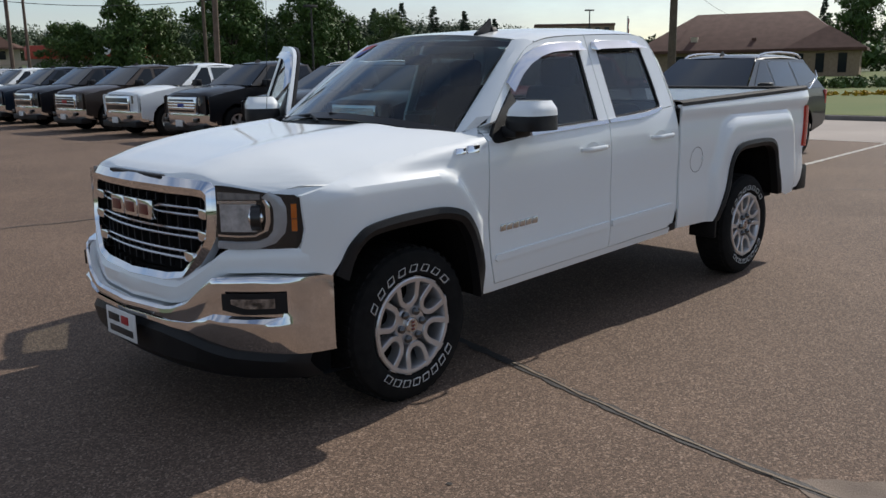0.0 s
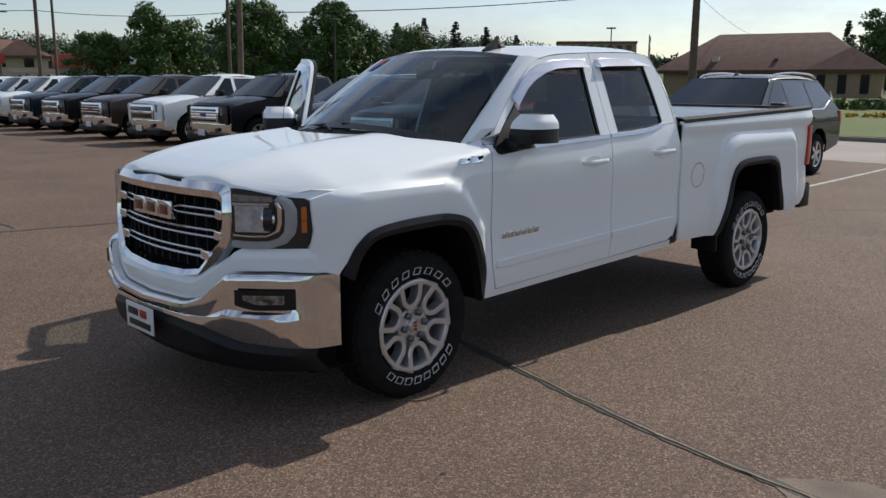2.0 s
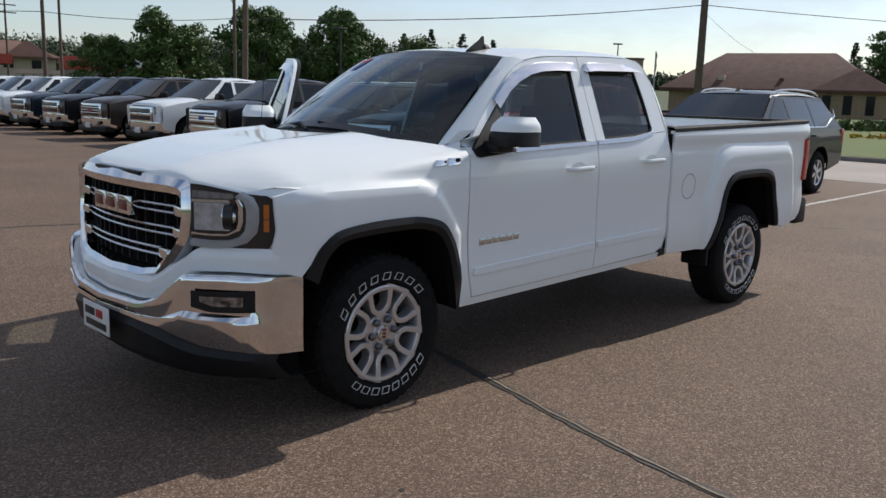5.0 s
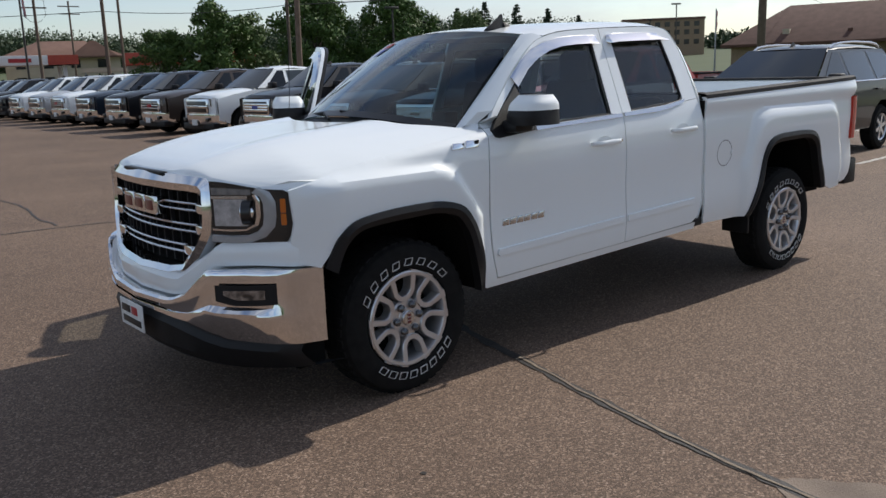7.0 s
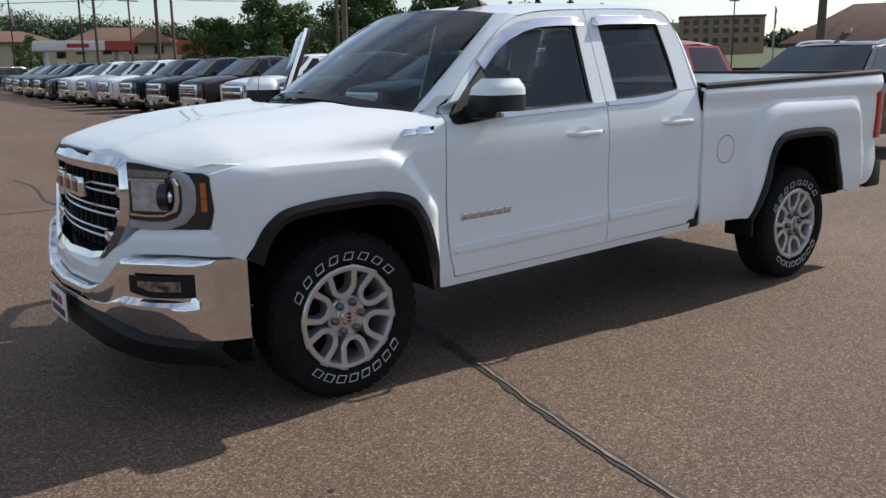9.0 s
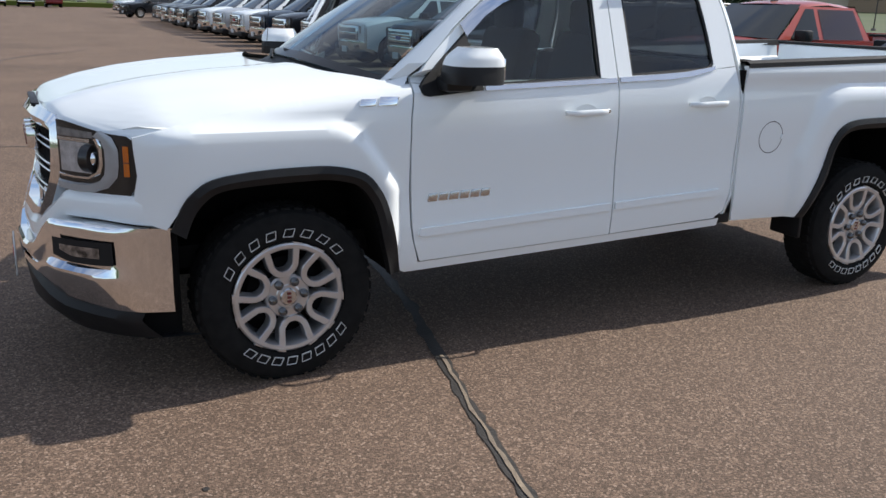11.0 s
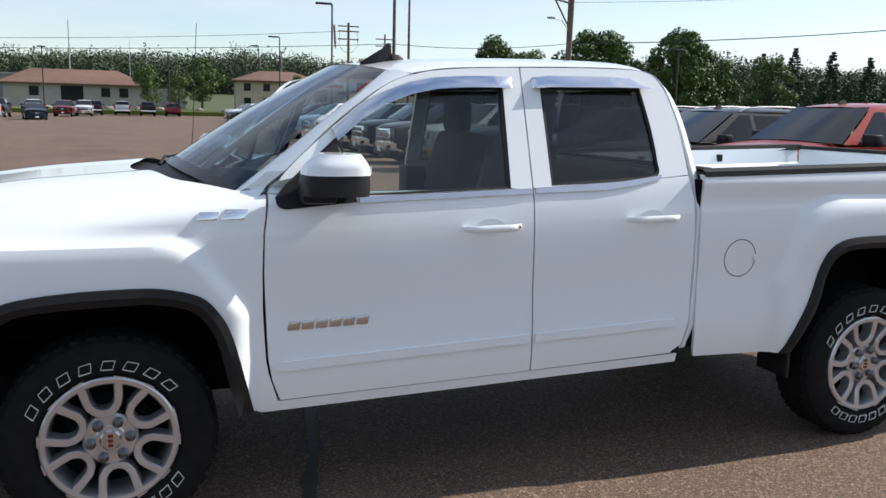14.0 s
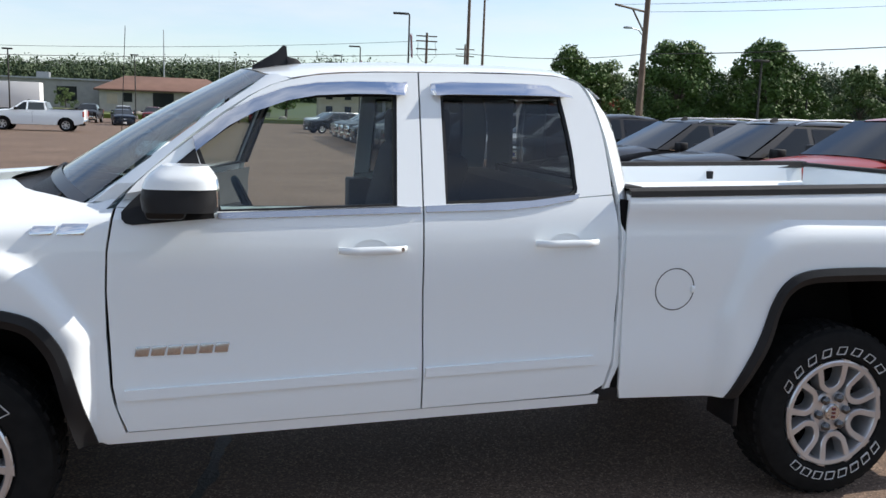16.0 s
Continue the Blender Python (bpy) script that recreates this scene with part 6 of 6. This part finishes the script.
build_tree(25.8, 55.0, 7.3, 2.6, 1, low=0.15)
build_tree(28.6, 55.5, 6.4, 1.8, 2, "leaf_light", "slender pale broadleaf tree", 40)
build_tree(22.5, 57.0, 5.2, 2.4, 3, low=0.1)
build_tree(36.2, 58.5, 8.6, 3.6, 4)
build_tree(42.8, 56.0, 8.5, 3.6, 5)
build_tree(47.5, 58.0, 5.8, 2.2, 6, low=0.1)
build_tree(55.2, 60.5, 7.6, 2.3, 7, "leaf_light", "slender pale broadleaf tree", 44)
for i, (x, y, h) in enumerate(((74, 84, 9.6), (78, 83, 10.4), (82, 81, 10.0), (86, 79, 9.4), (71, 88, 8.2), (90, 77, 8.4), (46.5, 60.5, 7.2))):
    build_conifer(x, y, h, 2.2, 60 + i)
for i, (x, y, h) in enumerate(((137, 50, 11.5), (132, 44, 10.0), (130, 36, 9.5), (140, 57, 9.0))):
    build_conifer(x, y, h, 2.6, 70 + i)
build_tree(129, 41.5, 13.0, 4.5, 11, "leaf", "tall dark tree beside the house", 60)
build_tree(84, 19.5, 6.6, 2.6, 12, "leaf", "broadleaf tree at the edge of the lawn", 50)
build_tree(3.0, 150, 8.0, 2.4, 13, "leaf", "young tree on the grass strip", 36, 0.6)
build_tree(12.5, 158, 9.5, 4.0, 14, "leaf", "round tree on the grass strip", 44, 0.6)
build_tree(7.5, 140, 6.0, 1.8, 15, "leaf_light", "young tree on the grass strip", 30, 0.6)
build_tree(24, 128, 6.0, 2.2, 16, "leaf", "small tree before the tan building", 36, 0.6)
build_tree(-24, 150, 4.0, 2.2, 17, "leaf_light", "bush on the grass strip", 30, 0.6)


def woods():
    """The far wooded ridge: rounded crowns of small leaf clumps, carried on unseen all round."""
    rng = np.random.default_rng(99)
    vs, fs, base = [], [], 0
    # Span 118-348 is out of view, added only to darken reflections in car paint.
    for lo, hi, count, n, size in ((38, 118, 1900, 290, 0.5), (-12, 38, 700, 60, 0.9), (118, 348, 1500, 10, 2.0)):
        for i in range(count):
            a = radians(rng.uniform(lo, hi))
            d = rng.uniform(300, 430)
            g = 3.2 + (d - 220) * 0.029
            k = 1.0 if a > radians(38) else 0.55
            h = (rng.uniform(8, 15) + 2.5 * math.sin(a * 9)) * k * (1.2 if radians(50) < a < radians(85) else 1.0)
            c = np.array((10 + d * math.cos(a), 20 + d * math.sin(a), g + h * 0.45))
            dr = rng.normal(size=(n, 3))
            dr /= np.linalg.norm(dr, axis=1)[:, None]
            lump = 1 + 0.22 * np.sin(dr[:, :1] * 5 + i) * np.cos(dr[:, 2:] * 6 + 2 * i)
            p = c + dr * (h * 0.56 * (0.6 + 0.42 * rng.random((n, 1)) ** 0.5)) * lump * (0.8, 0.8, 0.9)
            w = np.cross(dr, rng.normal(size=(n, 3)))
            w /= np.linalg.norm(w, axis=1)[:, None] + 1e-6
            u = np.cross(w, dr + 0.8 * rng.normal(size=(n, 3)))
            u /= np.linalg.norm(u, axis=1)[:, None] + 1e-6
            s = size * rng.uniform(0.6, 1.3, (n, 1))
            vs.append(np.stack((p - s * u, p + 0.6 * s * w, p + s * u, p - 0.6 * s * w), 1).reshape(-1, 3))
            fs.append(base + np.arange(4 * n).reshape(-1, 4))
            base += 4 * n
    me = bpy.data.meshes.new("woods")
    me.from_pydata(np.concatenate(vs).tolist(), [], np.concatenate(fs).tolist())
    me.materials.append(M["far_leaf"])
    return tagged(new("woods", me), "wooded ridge of mixed green trees far off, extended out of view for reflections", "woods", kind="stuff")


woods()


def hedge(name, pts, n, h, mat, label, seed, size=0.28, wide=1.5):
    rnd = random.Random(seed)
    vs, fs = [], []
    for _ in range(n):
        k = rnd.randrange(len(pts) - 1)
        t = rnd.random()
        x = pts[k][0] + (pts[k + 1][0] - pts[k][0]) * t + rnd.uniform(-wide, wide)
        y = pts[k][1] + (pts[k + 1][1] - pts[k][1]) * t + rnd.uniform(-wide, wide)
        leaves(vs, fs, (x, y, pts[k][2] + h * 0.45 * rnd.uniform(0.5, 1.4)), h * 0.5, 24, size, rnd, 0.8)
    return tagged(leaf_object(name, vs, fs, M[mat]), label, "bushes", kind="stuff")


hedge("bushes", [(20, 66, 0), (34, 66, 0), (48, 62, 0), (60, 62, 0)], 170, 2.2, "leaf", "dense bushes below the trees", 7)
hedge("bushes", [(34, 100, 0), (60, 96, 0), (74, 84, 0)], 130, 3.0, "far_leaf", "dense bushes behind the trees", 8, 0.4)
hedge("tall_grass", [(40, 24, 0.3), (46, 16, 0.3), (52, 9, 0.3), (60, 0, 0.4)], 320, 0.6, "leaf_light", "rough tall grass on the lawn", 9, 0.16)
hedge("yellow_flowers", [(36, 11.5, 0.2), (40, 7, 0.25), (44, 2, 0.3)], 50, 0.3, "flower", "patch of yellow flowers in the lawn", 10, 0.12, 0.9)
hedge("bushes", [(86, 35, 0.8), (100, 28, 1.0), (110, 18, 1.0)], 90, 3.0, "leaf", "bushes behind the lawn", 12, 0.4)


# ---- buildings ----
def window(parent, x0, x1, y0, y1, z0, z1, name="window"):
    w = part(name, box(x0, x1, y0, y1, z0, z1), M["pane"], parent)
    return w


def hip_roof(x0, x1, y0, y1, ze, zr, over, inset_x, inset_y):
    bm = bmesh.new()
    a = [bm.verts.new(p) for p in ((x0 - over, y0 - over, ze), (x1 + over, y0 - over, ze), (x1 + over, y1 + over, ze), (x0 - over, y1 + over, ze))]
    b = [bm.verts.new(p) for p in ((x0 + inset_x, y0 + inset_y, zr), (x1 - inset_x, y0 + inset_y, zr), (x1 - inset_x, y1 - inset_y, zr), (x0 + inset_x, y1 - inset_y, zr))]
    for i in range(4):
        bm.faces.new((a[i], a[(i + 1) % 4], b[(i + 1) % 4], b[i]))
    bm.faces.new(b)
    c = [bm.verts.new((v.co.x, v.co.y, ze - 0.25)) for v in a]
    for i in range(4):
        bm.faces.new((c[i], c[(i + 1) % 4], a[(i + 1) % 4], a[i]))
    bm.faces.new(c[::-1])
    return bm


def brown_house():
    m = pose(76.5, 25.0, 0.55, 0, 0, 17)
    h = thing("brick_house", "single-storey tan brick building with broad brown hipped roof", "house", m)
    part("wall", box(0, 14, -0.5, 17.5, -0.6, 2.45), M["brick"], h)
    part("roof", hip_roof(0, 14, -0.5, 17.5, 2.45, 6.0, 0.8, 5.5, 4.0), M["roof_brown"], h, "brown shingle roof")
    part("gable_wall", box(-1.5, 3, -1.6, 4.0, -0.6, 2.45), M["brick"], h)
    part("gable_roof", hip_roof(-1.5, 6, -1.6, 4.0, 2.45, 4.4, 0.5, 2.5, 2.7), M["roof_brown"], h)
    for y0 in (-0.6, 1.2, 2.9):
        window(h, -1.54, -1.4, y0, y0 + 0.7, 0.35, 2.0)
    for y0 in (6.0, 8.5, 11.0, 13.5):
        window(h, -0.04, 0.1, y0, y0 + 1.0, 0.6, 1.9)
    for y0 in (9.4, 10.1, 10.8, 11.5):
        part("skylight", box(1.55, 2.6, y0, y0 + 0.16, 3.15, 3.3, 0, None), M["galv"], h)
    part("chimney", box(0.6, 1.2, 12.5, 13.1, 2.6, 3.7), M["tan_wall"], h)
    part("chimney", box(0.6, 1.0, 7.2, 7.6, 2.6, 3.5), M["roof_brown"], h)


brown_house()


def long_building():
    h = thing("red_roofed_building", "long low white building with a red-brown hipped roof", "building", pose(-20, 160, 1.6, 0, 0, 2))
    part("wall", box(0, 22.5, 0, 12, -1.5, 3.2), M["white_wall"], h)
    part("roof", hip_roof(0, 22.5, 0, 12, 3.2, 5.8, 0.9, 4, 5.6), M["roof_red"], h)
    for x0 in (4.0, 15.5, 18.5):
        window(h, x0, x0 + 1.5, -0.06, 0.1, 1.0, 2.6)
    part("entrance", box(9.0, 12.6, -0.08, 0.1, 0.2, 2.8), M["pane"], h)
    part("garage_door", box(1.2, 3.0, -0.06, 0.1, 0.6, 2.4), M["tan_wall"], h)
    part("annex", box(22.5, 30, 2, 12, -1.5, 2.8), M["grey_wall"], h)
    h = thing("metal_shed_building", "long grey metal building with a flat roof", "building", pose(-48, 172, 1.8))
    part("wall", box(0, 34, 0, 14, -1.5, 4.6), M["grey_wall"], h)
    part("roof", box(-0.4, 34.4, -0.4, 14.4, 4.6, 4.9), M["galv"], h)
    part("entrance", box(19, 22.5, -0.08, 0.1, 0.6, 3.4), M["pane"], h)
    part("dock_door", box(5, 8, -0.08, 0.1, 0.2, 3.2), M["white_wall"], h)
    part("dock_door", box(11, 13.5, -0.08, 0.1, 0.2, 3.2), M["tan_wall"], h)
    for x0 in (6, 15):
        part("roof_unit", box(x0, x0 + 2.2, 3, 5, 4.9, 6.0), M["galv"], h)
    t = thing("box_trailer", "white box trailer standing on the asphalt", "trailer", pose(-30, 116, 0.0))
    part("box", box(0, 8.5, 0, 2.5, 1.1, 4.4, 0.04), M["print_white"], t)
    for x in (1.0, 2.0, 7.0):
        bm = bmesh.new()
        cyl(bm, (x, 0.1, 0.5), (x, 2.4, 0.5), 0.5, 0.5, 20)
        part("wheel", bm, M["rubber"], t)
    part("chassis", box(0.2, 8.3, 0.5, 2.0, 0.75, 1.1), M["steel"], t)


long_building()


def store():
    h = thing("roadside_store", "low store with a bright red fascia and an oval sign", "shop", pose(31.0, 87.5, 0, 0, 0, -19))
    part("wall", box(0, 13, 0, 9, -0.3, 3.2), M["white_wall"], h)
    f = part("fascia", box(-0.3, 13.3, -0.6, 9.3, 3.2, 4.5, 0.03), M["red_fascia"], h, "bright red fascia")
    for x0 in (5.6, 7.6, 9.5):
        window(h, x0, x0 + 1.3, -0.06, 0.1, 1.5, 2.7)
    bm = bmesh.new()
    bmesh.ops.create_uvsphere(bm, u_segments=24, v_segments=8, radius=1, matrix=Matrix.Translation((6.6, -0.65, 3.95)) @ Matrix.Diagonal((1.15, 0.06, 0.48, 1)))
    part("oval_sign", bm, M["print_white"], h, "white oval sign")
    part("sign_bar", box(5.9, 7.3, -0.74, -0.70, 3.88, 4.02), M["print_black"], h)
    part("canopy", box(-4.5, 0, -2.0, 2.0, 2.6, 3.0), M["tan_wall"], h)
    for x in (-4.2, -0.4):
        part("canopy_post", box(x, x + 0.15, -1.9, -1.75, -0.3, 2.6), M["galv"], h)
    c = thing("fuel_canopy", "fuel station canopy with a pale edge and red lettering bars", "canopy", pose(18, 95, 0, 0, 0, -10))
    part("canopy_roof", box(0, 10, 0, 7, 3.6, 4.6, 0.05), M["print_white"], c)
    part("canopy_band", box(7.0, 10.02, -0.04, 7.02, 3.6, 4.6), M["red_fascia"], c)
    part("canopy_bar", box(3.2, 5.4, -0.05, 0, 3.9, 4.3), M["print_red"], c)
    for x in (1.0, 8.5):
        for y in (1.0, 6.0):
            part("canopy_post", box(x, x + 0.4, y, y + 0.4, -0.3, 3.6), M["print_white"], c)
    for x in (3, 6):
        part("fuel_pump", box(x, x + 0.8, 3, 3.5, -0.3, 1.7, 0.04), M["grey_wall"], c)
    b = thing("tan_building", "two-storey tan building with a brown hipped roof", "building", pose(32.5, 144, 0.6, 0, 0, -15))
    part("wall", box(0, 17, 0, 10, -1.5, 5.2), M["tan_wall"], b)
    part("roof", hip_roof(0, 17, 0, 10, 5.2, 7.8, 0.8, 5, 4.5), M["roof_red"], b)
    part("gable", hip_roof(10, 16, -1.5, 4, 5.2, 7.6, 0.5, 2.6, 1.0), M["roof_red"], b)
    for k in range(4):
        for z in (0.8, 3.4):
            window(b, 1.5 + 4 * k, 2.9 + 4 * k, -0.06, 0.1, z, z + 1.3)
    b = thing("tan_office", "two-storey cream building with a brown roof", "building", pose(16.5, 140, 0.9, 0, 0, -4))
    part("wall", box(0, 13.5, 0, 9, -1.5, 4.9), M["tan_wall"], b)
    part("roof", hip_roof(0, 13.5, 0, 9, 4.9, 6.6, 0.8, 4, 4.0), M["roof_red"], b)
    for k in range(4):
        for z in (0.9, 3.2):
            window(b, 1.2 + 3.1 * k, 2.3 + 3.1 * k, -0.06, 0.1, z, z + 1.2)
    b = thing("brick_office_block", "distant brown brick block with rows of windows", "building", pose(200, 143, 7.0, 0, 0, -50))
    part("wall", box(-11, 11, 0, 10, -6, 6.0), M["brick"], b)
    part("parapet", box(-11.2, 11.2, -0.2, 10.2, 6.0, 6.6), M["roof_red"], b)
    part("wing", box(-22, -11, 1, 10, -6, 5.0), M["tan_wall"], b)
    for k in range(8):
        for z in (-0.6, 2.0, 4.2):
            window(b, -10 + 2.6 * k, -8.6 + 2.6 * k, -0.08, 0.1, z, z + 1.3)


store()

# ---- poles, lamps, wires ----
def wood_pole(x, y, h, r=0.15, lean=(0, 0), label="weathered wooden utility pole"):
    p = thing("utility_pole", label, "utility pole", pose(x, y, 0), "utility poles")
    bm = bmesh.new()
    cyl(bm, (0, 0, -0.5), (lean[0], lean[1], h), r, r * 0.75, 14)
    part("shaft", bm, M["pole"], p)
    return p


def lamp_post(x, y, h, flag=False, rz=0, arm=0.9, label="dark steel car park lamp post"):
    p = thing("street_lamp", label, "street lamp", pose(x, y, 0, 0, 0, rz), "car park lamps")
    bm = bmesh.new()
    cyl(bm, (0, 0, -0.3), (0, 0, h), 0.09, 0.07, 10)
    part("post", bm, M["steel"], p)
    part("base", box(-0.25, 0.25, -0.25, 0.25, -0.3, 0.5, 0.03), M["kerb"], p)
    part("lamp_head", box(-arm - 0.5, -0.05 if arm > 0.3 else 0.5, -0.16, 0.16, h - 0.05, h + 0.12, 0.03), M["steel"], p)
    if flag:
        f = part("flag", grid([[(0.08 + 0.02 * k + 0.12 * j * 0.5, 0.05 * math.sin(2 * k + j), h - 1.6 - 0.32 * k - 0.05 * j) for j in range(4)] for k in range(7)]), M["print_white"], p, "limp striped flag")
        for q in range(4):
            part("flag_stripe", grid([[(0.075 + 0.02 * k + 0.06 * (q * 0.9 + j * 0.42), 0.05 * math.sin(2 * k + q) - 0.03, h - 1.6 - 0.32 * k) for j in range(2)] for k in range(7)]), M["print_red"] if q else M["print_blue"], f)
    return p


p = wood_pole(22.2, 37.6, 11.5, 0.17, (0.25, 0.0))
p = wood_pole(28.0, 48.5, 9.2, 0.13)
part("crossarm", tube([(0.1, 0, 8.95), (-3.2, -1.9, 9.05)], 0.07), M["pole"], p)
part("brace", tube([(0.0, 0, 7.4), (-1.5, -0.9, 8.95)], 0.06), M["pole"], p)
part("lamp_arm", tube([(0, 0, 7.2), (-0.8, -0.5, 7.75), (-1.7, -1.0, 7.8)], 0.035), M["galv"], p)
part("lamp_head", box(-2.1, -1.6, -1.2, -0.9, 7.74, 7.86, 0.03), M["galv"], p)
wood_pole(57.8, 30.8, 12.5, 0.33, (0.2, 0.1), "thick wooden utility pole before the house")
wood_pole(17.0, 52.5, 10.5, 0.13)
p = wood_pole(21.5, 84, 10.3, 0.16)
for z in (8.6, 9.4, 9.9):
    part("crossarm", box(-1.1, 1.1, -0.06, 0.06, z, z + 0.12), M["pole"], p)
for x in (-0.9, 0.9):
    part("cable_loop", tube([(x, 0, 9.4), (x * 1.1, 0, 8.0), (x * 0.5, 0, 7.4), (0, 0, 7.3)], 0.02, 4), M["wire"], p)
p = wood_pole(36, 121, 12.6, 0.16)
for z in (10.8, 11.8):
    part("crossarm", box(-1.4, 1.4, -0.06, 0.06, z, z + 0.14), M["pole"], p)
lamp_post(45.0, 54.2, 5.6, False, 0, 0.1)
lamp_post(87.2, 59.1, 8.4, False, -40, 0.1)
lamp_post(110, 80, 8.2, False, 0, 0.1)
lamp_post(16.5, 69.3, 10.3, True, 0)
lamp_post(17.8, 104.6, 10.1, True, 0)
lamp_post(20.8, 144.6, 11.6, True, 0)
lamp_post(24.0, 180, 12.5, False, 0)
lamp_post(-10.8, 125.4, 8.9, False, 0, 0.1)
lamp_post(5.5, 126.0, 8.9, False, 0, 0.1)
lamp_post(-22.3, 103.4, 7.7, False, 0, 0.1)
lamp_post(31.2, 62, 5.8, False, 0, 0.1)
lamp_post(36.5, 48, 6.2, False, 0, 0.1)
for x, y, h in ((18.3, 53.3, 12.0), (81.5, 50.0, 7.1)):
    f = thing("flagpole", "tall flagpole with a limp flag", "flagpole", pose(x, y, 0))
    bm = bmesh.new()
    cyl(bm, (0, 0, -0.3), (0, 0, h), 0.11, 0.06, 10)
    part("post", bm, M["galv"] if h < 10 else M["pole"], f)
    part("flag", grid([[(0.07 + 0.07 * j, 0.05 * math.sin(2 * k + j), h - 0.2 - 0.35 * k) for j in range(4)] for k in range(7)]), M["print_red"], f, "limp flag")
for x, y, h, r in ((-17.2, 295, 27, 0.35), (0.5, 196, 15, 0.12), (4.0, 198, 14, 0.1)):
    t = thing("radio_mast", "thin radio mast far off", "mast", pose(x, y, 0))
    bm = bmesh.new()
    cyl(bm, (0, 0, 0), (0, 0, h), r, r * 0.4, 6)
    part("shaft", bm, M["galv"], t)


def wire(a, b, sag, r=0.012):
    a, b = Vector(a), Vector(b)
    pts = [a.lerp(b, k / 20) - Vector((0, 0, sag * 4 * (k / 20) * (1 - k / 20))) for k in range(21)]
    ob = new("power_line", finish("power_line", tube(pts, r, 4), M["wire"]))
    tagged(ob, "thin black overhead power line", "power line", "power lines")


wire((28, 48.5, 6.3), (57.8, 30.8, 8.9), 0.5, 0.03)
wire((57.8, 30.8, 8.9), (120, -10, 9.5), 1.0, 0.03)
wire((28, 48.5, 9.0), (57.8, 30.8, 11.0), 0.5, 0.012)
wire((24.8, 46.6, 9.05), (57.8, 30.8, 12.0), 0.6, 0.012)
wire((28, 48.5, 6.3), (17.0, 52.5, 6.0), 0.3, 0.02)
wire((17, 52.5, 6.0), (-60, 80, 6.5), 1.2, 0.02)
wire((57.8, 30.8, 8.4), (130, 60, 9.0), 0.8, 0.02)
wire((21.5, 84, 9.5), (-80, 110, 9.5), 2.0, 0.02)

# ---- boulders on the grass strip ----
rnd = random.Random(4)
for k in range(14):
    x, y = -24 + 3.1 * k + rnd.uniform(-1, 1), rnd.uniform(131, 140)
    bm = bmesh.new()
    bmesh.ops.create_icosphere(bm, subdivisions=2, radius=1.0)
    for v in bm.verts:
        v.co *= 1 + 0.25 * noise.noise(v.co * 1.3 + Vector((k * 7, 0, 0)))
        v.co = Vector((v.co.x * 0.7, v.co.y * 0.5, v.co.z * 0.4))
    ob = solid("boulder", bm, M["rock"], "grey field boulder on the grass", "boulder", "boulders on the grass")
    ob.matrix_basis = pose(x, y, 0.75)
